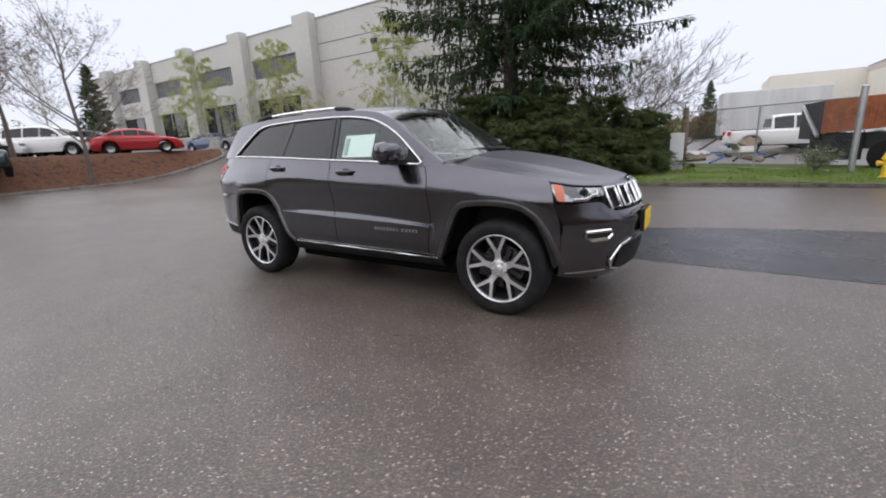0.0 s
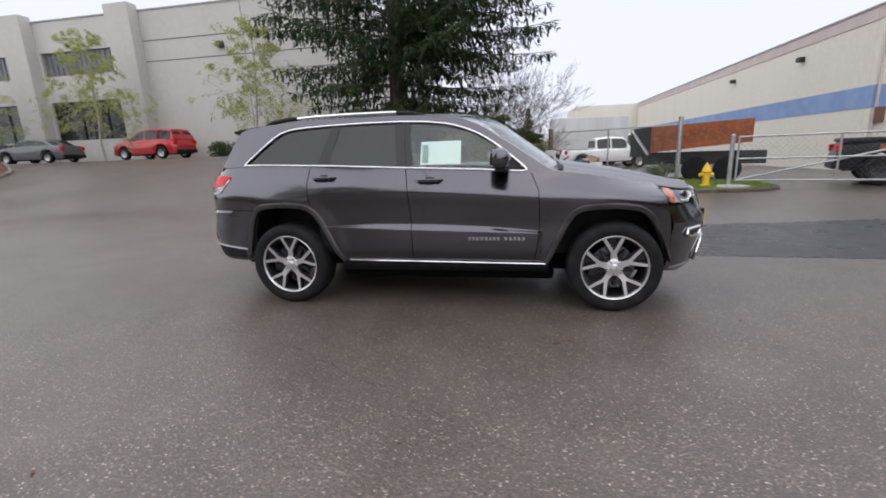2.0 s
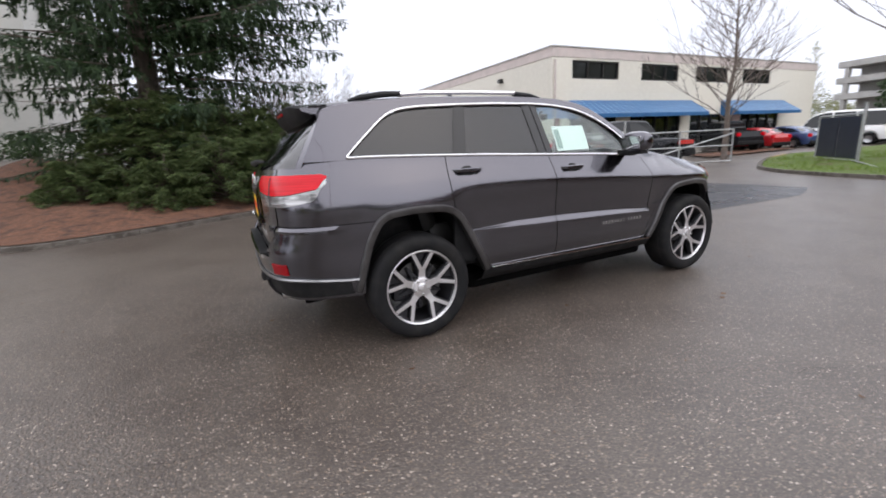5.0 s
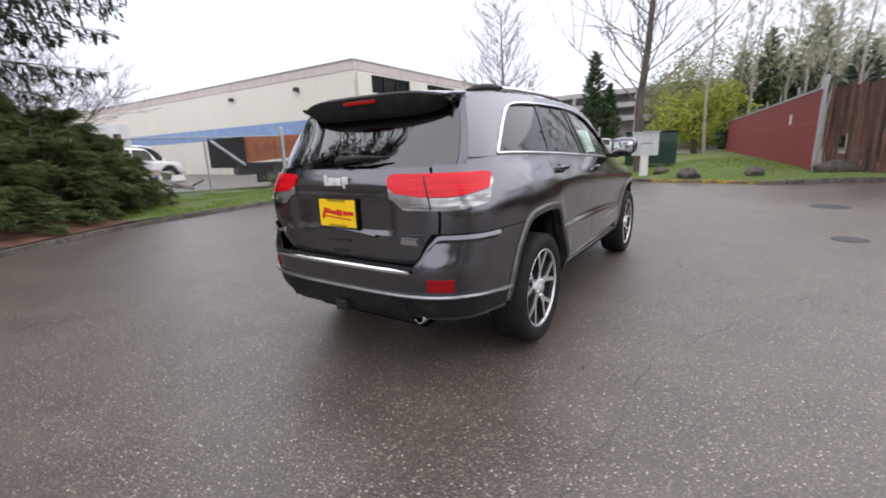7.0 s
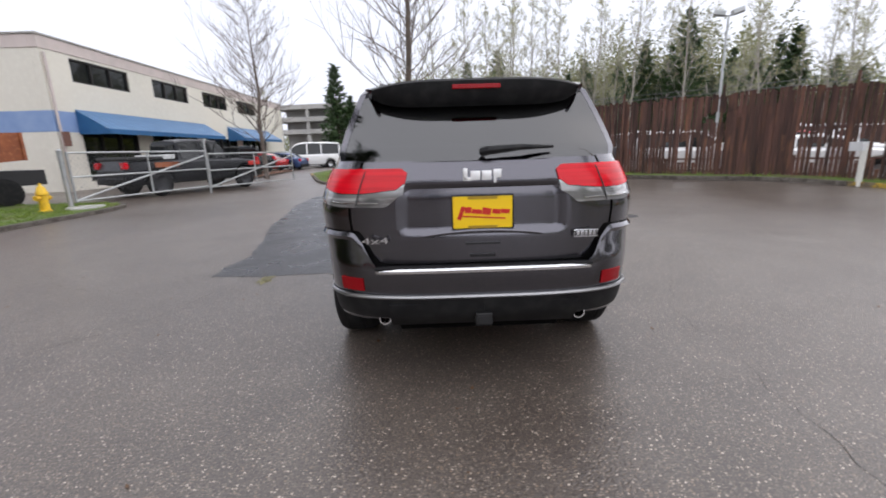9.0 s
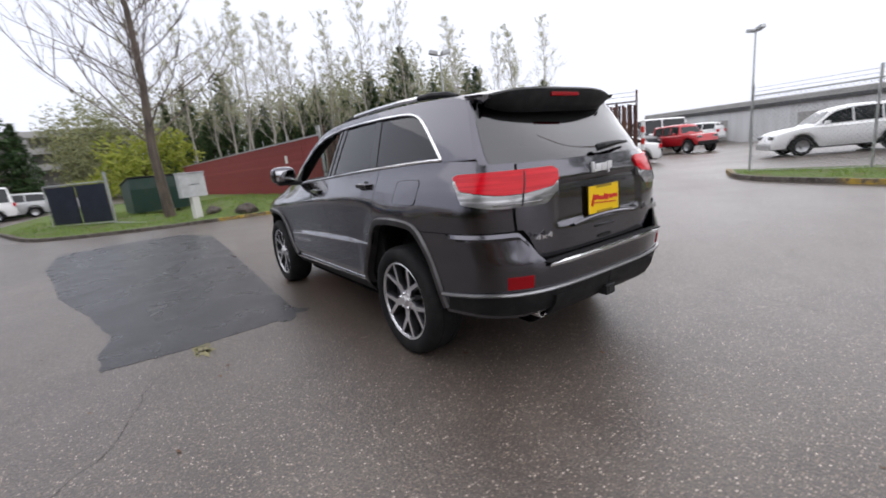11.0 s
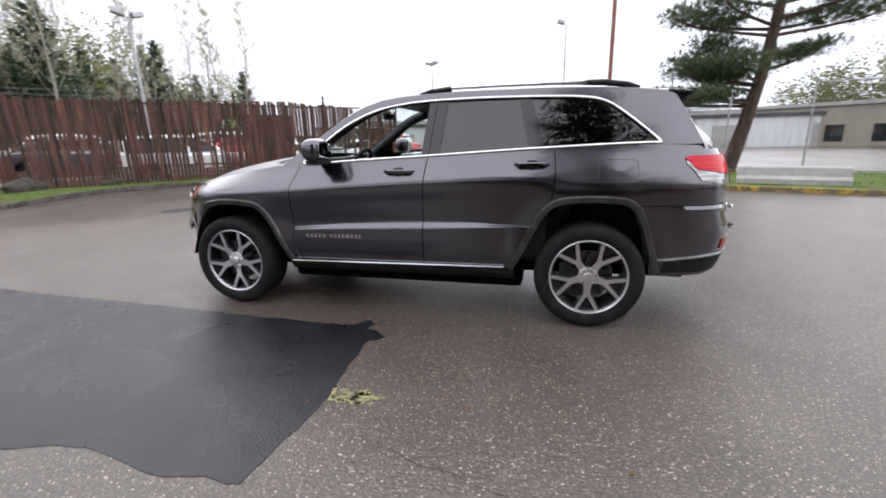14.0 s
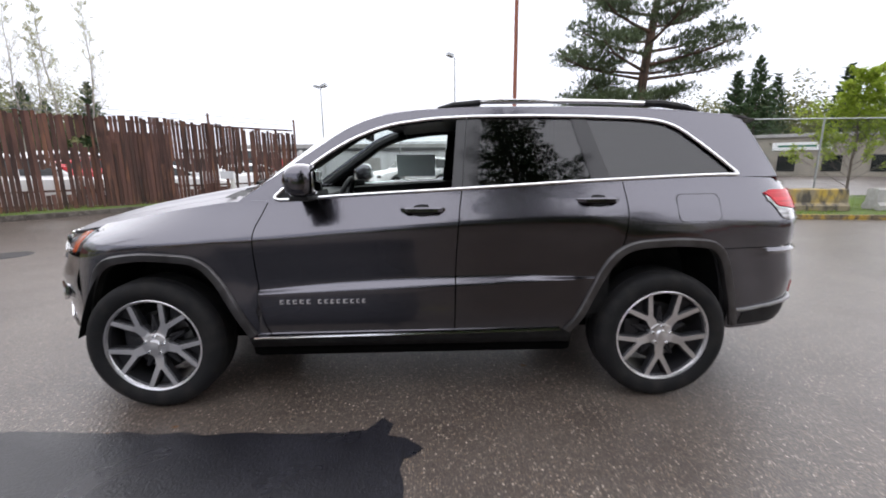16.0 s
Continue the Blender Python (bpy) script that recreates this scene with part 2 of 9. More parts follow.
KERB_YELLOW = material("worn_yellow_kerb_paint", (0.44, 0.29, 0.035), 0.8, vary=[((0.17, 0.13, 0.075), 3.5, 0.42, 0.56), ((0.085, 0.07, 0.05), 12, 0.46, 0.64)], bump=(35, 0.005, 5))
TILT_UP = material("painted_tilt_up_concrete", (0.50, 0.495, 0.46), 0.85, vary=[((0.465, 0.46, 0.43), (0.5, 0.5, 0.12), 0.4, 0.7), ((0.515, 0.51, 0.475), 3, 0.45, 0.7)], bump=(25, 0.003, 5))
CREAM_WALL = material("cream_wall_paint", (0.70, 0.665, 0.58), 0.8, vary=[((0.66, 0.63, 0.55), (0.6, 0.6, 0.15), 0.42, 0.7), ((0.72, 0.69, 0.605), 5, 0.45, 0.7)], bump=(40, 0.003, 5))
PALE_TRIM = material("pinkish_parapet_paint", (0.58, 0.50, 0.47), 0.8, vary=[((0.5, 0.44, 0.41), 1.5, 0.4, 0.7)])
BLUE_PAINT = material("blue_band_paint", (0.20, 0.30, 0.52), 0.7, vary=[((0.26, 0.36, 0.56), 1.2, 0.4, 0.7)])
BLUE_METAL = material("blue_awning_metal", (0.018, 0.10, 0.25), 0.4, vary=[((0.03, 0.13, 0.29), 2, 0.4, 0.7)])
DARK_GLASS = material("dark_window_glass", (0.012, 0.014, 0.015), 0.04, spec=0.45)
WINDOW_FRAME = material("dark_bronze_frame", (0.03, 0.027, 0.025), 0.4, metal=0.4)
LOUVRE = material("grey_corrugated_panel", (0.16, 0.165, 0.18), 0.5, metal=0.3)
def piece_tint(nt, b, co):
    """Each piece takes a tone and a place in the grain of its own."""
    info = nt.nodes.new("ShaderNodeObjectInfo")
    tone = nt.nodes.new("ShaderNodeMapRange")
    tone.inputs["To Min"].default_value, tone.inputs["To Max"].default_value = 0.55, 1.25
    nt.links.new(info.outputs["Random"], tone.inputs["Value"])
    hue = nt.nodes.new("ShaderNodeHueSaturation")
    nt.links.new(tone.outputs["Result"], hue.inputs["Value"])
    src = b.inputs["Base Color"].links[0].from_socket
    nt.links.new(src, hue.inputs["Color"])
    nt.links.new(hue.outputs["Color"], b.inputs["Base Color"])
    shift = nt.nodes.new("ShaderNodeVectorMath")
    shift.operation = "MULTIPLY_ADD"
    shift.inputs[1].default_value = (9.0, 7.0, 13.0)
    nt.links.new(info.outputs["Random"], shift.inputs[0])
    nt.links.new(co.outputs["Object"], shift.inputs[2])
    for link in list(co.outputs["Object"].links):
        if link.to_node != shift:
            nt.links.new(shift.outputs[0], link.to_socket)


RED_FENCE = material("red_painted_boards", (0.215, 0.026, 0.022), 0.75, vary=[((0.135, 0.018, 0.016), (0.7, 0.7, 0.4), 0.4, 0.7), ((0.28, 0.055, 0.045), 6, 0.52, 0.75)], bump=(30, 0.003, 5))
POLE_RUST = material("red_brown_pole_paint", (0.25, 0.085, 0.05), 0.7, vary=[((0.13, 0.05, 0.035), (5, 5, 0.8), 0.42, 0.66)], bump=(30, 0.003, 4))
RUST = material("rusty_steel_slats", (0.105, 0.050, 0.038), 0.85, vary=[((0.045, 0.024, 0.018), (6, 6, 0.7), 0.42, 0.62), ((0.165, 0.075, 0.042), (9, 9, 1.2), 0.52, 0.72)], bump=(40, 0.003, 5), extra=piece_tint)
GALV = material("galvanised_steel", (0.42, 0.43, 0.43), 0.45, metal=0.7, vary=[((0.33, 0.34, 0.34), 5, 0.4, 0.7)])
MESH_WIRE = material("dull_fence_wire", (0.17, 0.175, 0.18), 0.6, metal=0.4)
ORANGE_STEEL = material("weathered_orange_steel", (0.30, 0.085, 0.03), 0.7, vary=[((0.19, 0.055, 0.022), 1.6, 0.42, 0.66), ((0.37, 0.13, 0.05), 8, 0.5, 0.72)])
BLACK_STEEL = material("black_steel", (0.012, 0.012, 0.013), 0.5)

# ---- ground ----
def rise(x, y):
    """Height of the land: flat lot, a drive that climbs north-west, low banks by the fences."""
    h = 1.6 * smooth((y - 6.0) / 11.0) * smooth((-x - 3.0) / 5.5)
    h = max(h, 1.6 * smooth((-x - 23.6) / 2.6) * smooth((y + 4) / 5))
    bank = 0.26 * smooth((x - 11.9) / 1.3) * smooth((1.5 - y) / 3.0)
    bank = max(bank, 0.12 * smooth((x - 14) / 3) * smooth((y - 0.5) / 2) * smooth((9 - y) / 3))
    d = abs(-(x - 12.65) * 8.6 + (y + 4.2) * 7.85) / 11.644
    bank = max(bank, 0.22 * smooth(1.35 - d / 1.5) * smooth((x - 4.6) / 3.0) * smooth((13.2 - x) / 0.8))
    return max(h, bank)


xs = sorted(set([-900, -300, -120, -80] + [round(-64 + 1.0 * i, 2) for i in range(129)] + [round(-27 + 0.5 * i, 2) for i in range(90)] + [80, 120, 300, 900]))
ground = thing("ground", "worn wet grey asphalt lot with pale stone chips", "asphalt", kind="structure", shape=Shape().grid([[(x, y, rise(x, y)) for y in xs] for x in xs]), material=ASPHALT, smooth_shade=True)


def lay(name, outline, mat, label, category, lift, step=0.5, dome=0.0):
    """Planting or paving of an outline, draped over the land, with a soft skirt down to it."""
    pts = [Vector(p) for p in outline]
    xs = [p.x for p in pts]
    ys = [p.y for p in pts]
    def inside(x, y):
        c = False
        for a, b in zip(pts, pts[1:] + pts[:1]):
            if (a.y > y) != (b.y > y) and x < (b.x - a.x) * (y - a.y) / (b.y - a.y) + a.x:
                c = not c
        return c
    bm = bmesh.new()
    vs = [bm.verts.new((p.x, p.y, 0)) for p in pts]
    bm.faces.new(vs)
    for axis, lo, hi in ((0, min(xs), max(xs)), (1, min(ys), max(ys))):
        n = int((hi - lo) / step)
        for i in range(1, n + 1):
            co, no = [0, 0, 0], [0, 0, 0]
            co[axis], no[axis] = lo + i * step, 1
            bmesh.ops.bisect_plane(bm, geom=bm.verts[:] + bm.edges[:] + bm.faces[:], plane_co=co, plane_no=no)
    edge = [(a, b) for a, b in zip(pts, pts[1:] + pts[:1])]
    for v in bm.verts:
        d = min((Vector((v.co.x, v.co.y)) - (a + (b - a) * min(1, max(0, (Vector((v.co.x, v.co.y)) - a).dot(b - a) / max(1e-6, (b - a).length_squared))))).length for a, b in edge)
        n = noise.noise(Vector((v.co.x * 1.3, v.co.y * 1.3, 3.0)))
        v.co.z = rise(v.co.x, v.co.y) + lift + dome * smooth(d / 2.0) + 0.03 * n * smooth(d / 0.4)
    bm.verts.index_update()
    sh = Shape().add([v.co[:] for v in bm.verts], [[v.index for v in f.verts] for f in bm.faces])
    bm.free()
    ob = thing(name, label, category, kind="structure", shape=sh, material=mat, smooth_shade=True)
    return ob, inside


def rounded_line(points, rounds=2):
    pts = [Vector(p) for p in points]
    for _ in range(rounds):
        out = [pts[0]]
        for a, b in zip(pts, pts[1:]):
            out += [a * 0.75 + b * 0.25, a * 0.25 + b * 0.75]
        pts = out + [pts[-1]]
    return pts


def kerb(line, mat, label, height=0.13, width=0.15, yellow=None, bare=-0.25):
    """A kerb of cast lengths along a line; each length is a piece."""
    run = thing("kerb", label, "kerb", kind="structure")
    pts = rounded_line(line)
    acc = [0]
    for a, b in zip(pts, pts[1:]):
        acc.append(acc[-1] + (b - a).length)
    n = max(1, int(acc[-1] / 1.5))
    def at(d):
        return Vector((float(np.interp(d, acc, [p.x for p in pts])), float(np.interp(d, acc, [p.y for p in pts]))))
    for i in range(n):
        d0, d1 = acc[-1] * i / n + 0.006, acc[-1] * (i + 1) / n - 0.006
        rows = []
        for k in range(5):
            p, q = at(lerp(d0, d1, k / 4)), at(lerp(d0, d1, k / 4) + 0.05)
            t = (q - p).normalized() if (q - p).length > 1e-6 else Vector((1, 0))
            nn = Vector((-t.y, t.x))
            z = rise(p.x, p.y)
            rows.append([(p.x + nn.x * o, p.y + nn.y * o, z + h) for o, h in ((0, -0.05), (0.012, height - 0.03), (0.035, height), (width, height), (width, -0.05))])
        sh = Shape().grid(rows)
        sh.add([r for r in rows[0]], [(0, 1, 2, 3, 4)]).add([r for r in rows[-1]], [(4, 3, 2, 1, 0)])
        mid = at((d0 + d1) / 2)
        part("kerb_stone", sh, yellow if yellow and noise.noise(Vector((mid.x * 0.35, mid.y * 0.35, 0))) > bare else mat, run, "", True)
    return run


NORTH_KERB = [(-8.7, 12.5), (-8.6, 9.5), (-7.4, 7.2), (-6.1, 5.75), (-4.8, 6.0), (-2.6, 7.15), (-0.4, 8.35), (3.2, 8.85), (6.4, 8.65), (7.6, 8.95), (8.05, 9.8), (8.15, 12.0)]
EAST_KERB = [(22.0, 7.6), (15.6, 5.7), (13.6, 4.6), (12.3, 2.6), (11.75, 0.3), (11.5, -2.0), (11.0, -4.4), (10.0, -6.0), (8.6, -7.5), (5.4, -11.4), (4.3, -12.7)]
SOUTH_KERB = [(1.6, -12.6), (0.6, -10.4), (-1.2, -9.55), (-4.3, -8.5), (-7.0, -7.2), (-10.2, -6.45), (-16, -5.9), (-26, -5.5)]
WEST_KERB = [(-22.6, -3.5), (-22.9, 2.5), (-23.6, 6.6), (-23.4, 11.0), (-24.6, 13.6), (-29, 14.6)]
KERB_DIRT = material("earthy_kerb_concrete", (0.115, 0.10, 0.085), 0.9, vary=[((0.055, 0.045, 0.036), 5, 0.4, 0.6), ((0.17, 0.155, 0.135), 14, 0.52, 0.7)], bump=(30, 0.008, 5))
kerb(NORTH_KERB[::-1], KERB_DIRT, "low dirty concrete kerb along the tree island", height=0.085)
kerb(EAST_KERB[::-1], KERB_DIRT, "low worn kerb with flaking yellow paint beside the grass", height=0.10, yellow=KERB_YELLOW, bare=0.02)
kerb(SOUTH_KERB[::-1], KERB_DIRT, "worn kerb with flaking yellow paint by the verge", height=0.11, yellow=KERB_YELLOW)
kerb(WEST_KERB, KERB_GREY, "low grey kerb below the bark bank")


def flat(pts):
    return [(p.x, p.y) for p in rounded_line(pts)]


lay("planting_bed", flat(NORTH_KERB[:7]) + [(-0.6, 12), (-1.0, 17.0), (-5, 17.5), (-8.4, 15.5)], BARK_MULCH, "reddish brown bark mulch bed under the fir", "mulch", 0.10, dome=0.25)
_, in_north = lay("north_grass", flat(NORTH_KERB[6:]) + [(8.0, 13.2), (5.0, 15.0), (1, 16.5), (-0.98, 16.9), (-0.58, 12)], GRASS_SOIL, "mossy grass verge in front of the wire fence", "grass", 0.09)
_, in_east = lay("east_grass", flat(EAST_KERB) + [(5.4, -12.6), (12.9, -4.1), (40, -1.6), (40, 6)], GRASS_SOIL, "bright green grass bank below the fences", "grass", 0.09)
_, in_south = lay("south_grass", flat(SOUTH_KERB) + [(-26, -12), (1.0, -12.4)], GRASS_SOIL, "thin grass verge with bare soil by the kerb", "grass", 0.09)
lay("bark_bank", flat(WEST_KERB) + [(-29, 13.4), (-26.6, 12.2), (-26.4, 4), (-26.4, -3.5)], BARK_MULCH, "steep bank of red brown bark mulch", "mulch", 0.06)
lay("far_bark_bed", [(20, 10.4), (30, 11.0), (30, 13.6), (22, 13.0)], BARK_MULCH, "bark bed below the blue awning", "mulch", 0.08)

# fresh asphalt patch with a ragged end, and its yellow mark
random.seed(4)
patch_line = [(-0.08, 1.36), (0.04, 1.27), (0.13, 1.23), (0.10, 1.14), (0.155, 1.09), (0.24, 1.21), (0.5, 1.215), (1.27, 1.18), (2.2, 1.13), (3.4, 1.08), (5.2, 1.0), (7.8, 0.92), (9.2, 1.4), (9.3, 2.6), (8.9, 3.9), (6.6, 3.85), (4.9, 3.55), (3.3, 3.30), (1.95, 2.92), (0.9, 2.70), (0.40, 2.78), (0.03, 2.74), (0.0, 2.4), (-0.02, 2.05), (0.02, 1.70), (0.05, 1.52), (0.03, 1.44)]
line = []
for a, b in zip(patch_line, patch_line[1:] + patch_line[:1]):
    n = max(1, int(math.dist(a, b) / 0.06))
    for i in range(n):
        p = (lerp(a[0], b[0], i / n), lerp(a[1], b[1], i / n))
        k = noise.noise(Vector((p[0] * 7, p[1] * 7, 1.0))) * 0.035
        line.append((p[0] + k, p[1] + noise.noise(Vector((p[0] * 7, p[1] * 7, 5.0))) * 0.035))
patch = thing("asphalt_patch", "fresh black asphalt patch with a ragged edge", "asphalt patch", kind="structure", shape=Shape().outline(line, 0.0025, pose(0, 0, 0.0005)), material=NEW_ASPHALT)
SPRAY = material("yellow_spray_paint", (0.27, 0.25, 0.11), 0.8, vary=[((0.16, 0.145, 0.09), 18, 0.42, 0.6)])
marks = Shape()
random.seed(9)
for i in range(90):
    a, r = random.uniform(0, 6.28), random.random() ** 0.7
    x, y = -0.14 + 0.17 * r * math.cos(a) - 0.03, 2.07 + 0.075 * r * math.sin(a)
    w = random.uniform(0.006, 0.02)
    t = random.uniform(0, 3)
    marks.add([(x + w * math.cos(t + k * 1.57) * random.uniform(0.6, 1.6), y + w * math.sin(t + k * 1.57), 0.003) for k in range(4)], [(0, 1, 2, 3)])
for x0, y0, x1, y1 in ((-0.02, 2.02, -0.05, 2.14), (-0.04, 2.10, -0.30, 2.06), (-0.06, 2.03, -0.24, 2.11)):
    n = Vector((y1 - y0, x0 - x1)).normalized() * 0.012
    marks.add([(x0 + n.x, y0 + n.y, 0.0035), (x0 - n.x, y0 - n.y, 0.0035), (x1 - n.x, y1 - n.y, 0.0035), (x1 + n.x, y1 + n.y, 0.0035)], [(0, 1, 2, 3)])
thing("spray_mark", "faded yellow spray paint mark on the asphalt", "paint mark", shape=marks, material=SPRAY, kind="stuff")


# cracks
CRACK = material("open_crack", (0.05, 0.046, 0.043), 0.9)
def crack(points, width, seed):
    random.seed(seed)
    pts = []
    for a, b in zip(points, points[1:]):
        n = max(2, int(math.dist(a, b) / 0.12))
        pts += [(lerp(a[0], b[0], i / n) + random.uniform(-0.035, 0.035), lerp(a[1], b[1], i / n) + random.uniform(-0.035, 0.035)) for i in range(n)]
    rows = []
    for i, p in enumerate(pts):
        q = pts[min(i + 1, len(pts) - 1)] if i + 1 < len(pts) else (2 * p[0] - pts[i - 1][0], 2 * p[1] - pts[i - 1][1])
        t = Vector((q[0] - p[0], q[1] - p[1])).normalized()
        w = width * random.uniform(0.08, 0.42)
        z = rise(*p) + 0.0025
        rows.append([(p[0] - t.y * w, p[1] + t.x * w, z), (p[0] + t.y * w, p[1] - t.x * w, z)])
    thing("crack", "narrow dark crack running through the asphalt", "crack", kind="stuff", shape=Shape().grid(rows), material=CRACK)


crack([(-2.6, -7.5), (-3.2, -3.4), (-5.2, -0.4), (-7.5, 1.0)], 0.006, 1)
crack([(-3.9, 4.2), (-2.0, 3.3), (-1.2, 2.6), (-0.4, 2.4)], 0.007, 2)
crack([(-1.6, 6.0), (-3.2, 4.8), (-4.6, 4.4), (-7, 4.9)], 0.006, 3)
crack([(2.0, -5.5), (4.5, -5.2), (8.2, -5.9)], 0.007, 4)
crack([(-3.6, -1.4), (-1.2, -1.7), (1.4, -3.2), (3.3, -3.4)], 0.004, 5)
crack([(0.7, 5.2), (-0.2, 4.2), (-0.5, 3.2), (-0.2, 2.75)], 0.005, 6)
crack([(-9, 3.0), (-6.0, 2.2), (-4.2, 2.6)], 0.007, 7)
crack([(-4.0, -6.0), (-4.6, -8.0), (-6.5, -9.0)], 0.007, 8)
cover_mat = material("dark_iron_cover", (0.03, 0.03, 0.032), 0.5, metal=0.5, bump=(60, 0.004, 3))
for x, y, r in ((3.24, -3.33, 0.19), (6.6, -3.6, 0.3)):
    sh = Shape().lathe([(0.0, 0.006), (r * 0.86, 0.006), (r * 0.88, 0.0025), (r * 0.92, 0.006), (r, 0.005), (r * 1.03, 0.0)], "z", 36)
    ob = thing("utility_cover", "round dark iron cover set in the asphalt", "manhole cover", m=pose(x, y, 0.001), shape=sh, material=cover_mat)
    ob.matrix_world = pose(x, y, 0.001)

# ---- buildings ----
# grey tilt-up block to the north-west: bays of windows between deep fins, then a blank wall
Y_A, BASE_A, TOP_A = 21.0, 1.2, 10.7
block_a = thing("grey_warehouse", "long two storey grey concrete warehouse with ribbed window panels", "building")
bays = [(-31.2 - 8.3 * i, -24.9 - 8.3 * i) for i in range(4)]
cuts = []
for x0, x1 in bays:
    cuts += [(x0, x1, 7.3, 8.8), (x0, x1, 3.1, 5.65)]
levels = [BASE_A - 0.4, 3.1, 5.65, 7.3, 8.8, TOP_A]
edges = sorted(set([-62, -9.0] + [v for b in bays for v in b]))
for xa, xb in zip(edges, edges[1:]):
    for za, zb in zip(levels, levels[1:]):
        if (xa, xb) in bays and (za, zb) in ((3.1, 5.65), (7.3, 8.8)):
            continue
        part("wall_panel", Shape().box((xa, Y_A, za), (xb, Y_A + 0.35, zb)), TILT_UP, block_a)
part("rear_mass", Shape().box((-62, Y_A + 2.0, 0), (-9, Y_A + 22, TOP_A - 0.3)).box((-9.36, Y_A + 0.36, 0), (-9.0, Y_A + 2.1, TOP_A)), TILT_UP, block_a)
part("roof", Shape().box((-62, Y_A + 0.36, TOP_A - 0.5), (-9.4, Y_A + 2.1, TOP_A - 0.3)), TILT_UP, block_a)
for i in range(5):
    x = -23.1 - 8.3 * i
    part("fin", Shape().box((x - 1.75, Y_A - 0.75, BASE_A - 0.5), (x, Y_A - 0.004, TOP_A + 0.35), bevel=0.03), TILT_UP, block_a, "deep concrete fin between bays")
part("parapet_cap", Shape().box((-62, Y_A - 0.05, TOP_A), (-9, Y_A + 0.4, TOP_A + 0.08)), CONCRETE, block_a)
JOINT = material("dark_joint", (0.14, 0.14, 0.13), 0.9)
for z in (7.72, 8.95):
    part("panel_joint", Shape().box((-23.1, Y_A - 0.012, z - 0.03), (-9, Y_A - 0.002, z + 0.03)), JOINT, block_a)
part("panel_joint", Shape().box((-16.02, Y_A - 0.010, BASE_A), (-15.98, Y_A - 0.001, TOP_A)), JOINT, block_a)
for n, (x0, x1) in enumerate(bays):
    upper = part("upper_window", Shape().box((x0, Y_A + 0.18, 7.3), (x1, Y_A + 0.22, 8.8)), LOUVRE, block_a, "grey ribbed panel in the upper opening")
    rib = Shape().box((-0.05, -0.05, 0), (0.05, 0, 1.5)).mesh("rib", LOUVRE)
    for k in range(16):
        shared("rib", rib, upper, pose(x0 + 0.2 + k * 0.393, Y_A + 0.18, 7.3))
    low = part("lower_window", Shape().box((x0, Y_A + 0.22, 3.1), (x1, Y_A + 0.26, 5.65)), DARK_GLASS, block_a, "dark glazing under the overhang")
    for k in range(4):
        part("mullion", Shape().box((x0 + k * 2.08, Y_A + 0.14, 3.1), (x0 + k * 2.08 + 0.08, Y_A + 0.24, 5.65)), WINDOW_FRAME, low)
part("loading_rail", Shape().box((-47, Y_A - 4.2, 1.5), (-31, Y_A - 4.0, 2.7), bevel=0.02), CONCRETE, block_a, "low concrete wall before the bays")
light_m = material("dark_lamp_housing", (0.03, 0.03, 0.03), 0.5)
part("wall_lamp", Shape().box((-17.75, Y_A - 0.35, 8.15), (-17.35, Y_A - 0.004, 8.5), bevel=0.05), light_m, block_a, "dark wall lamp")

# cream block to the north-east with a blue band, windows and awning
X_B, Y_B, TOP_B = 14.17, 15.85, 6.25
block_b = thing("cream_office", "cream two storey office block with blue band and awning", "building")
upper_win = [(15.6, 19.25), (21.2, 24.7), (26.5, 30.0), (31.8, 35.3)]
ed = sorted(set([X_B, 42.0] + [v for w in upper_win for v in w]))
for xa, xb in zip(ed, ed[1:]):
    for za, zb in ((2.55, 4.65), (4.65, 5.63), (5.63, TOP_B - 0.5)):
        if (xa, xb) in upper_win and za == 4.65:
            continue
        part("wall_panel", Shape().box((xa, Y_B, za), (xb, Y_B + 0.3, zb)), CREAM_WALL, block_b)
for xa, xb in ((X_B, 15.5), (19.2, 20.4), (25.2, 26.2), (31, 32), (37, 42)):
    part("wall_pier", Shape().box((xa, Y_B, -0.1), (xb, Y_B + 0.3, 2.55)), CREAM_WALL, block_b)
for xa, xb in ((15.5, 19.2), (20.4, 25.2), (26.2, 31), (32, 37)):
    part("plinth", Shape().box((xa, Y_B, -0.1), (xb, Y_B + 0.3, 0.35)), CREAM_WALL, block_b)
side = Shape().box((X_B, Y_B + 0.31, -0.1), (X_B + 0.3, 52, TOP_B - 0.5))
part("side_wall", side, CREAM_WALL, block_b)
part("rear_mass", Shape().box((X_B + 0.4, Y_B + 6, 0), (42, 52, TOP_B - 0.6)).box((7, 52, 0), (42, 62, TOP_B)), CREAM_WALL, block_b)
part("roof", Shape().box((X_B + 0.31, Y_B + 0.31, TOP_B - 0.75), (42, Y_B + 6, TOP_B - 0.6)), CONCRETE, block_b)
part("parapet", Shape().box((X_B - 0.03, Y_B - 0.03, TOP_B - 0.5), (42, Y_B + 0.33, TOP_B), bevel=0.015).box((X_B - 0.03, Y_B + 0.335, TOP_B - 0.5), (X_B + 0.33, 52, TOP_B), bevel=0.015), PALE_TRIM, block_b, "pinkish parapet band")
part("parapet_cap", Shape().box((X_B - 0.07, Y_B - 0.07, TOP_B), (42, Y_B + 0.37, TOP_B + 0.07)).box((X_B - 0.07, Y_B + 0.38, TOP_B), (X_B + 0.37, 52, TOP_B + 0.07)), CONCRETE, block_b)
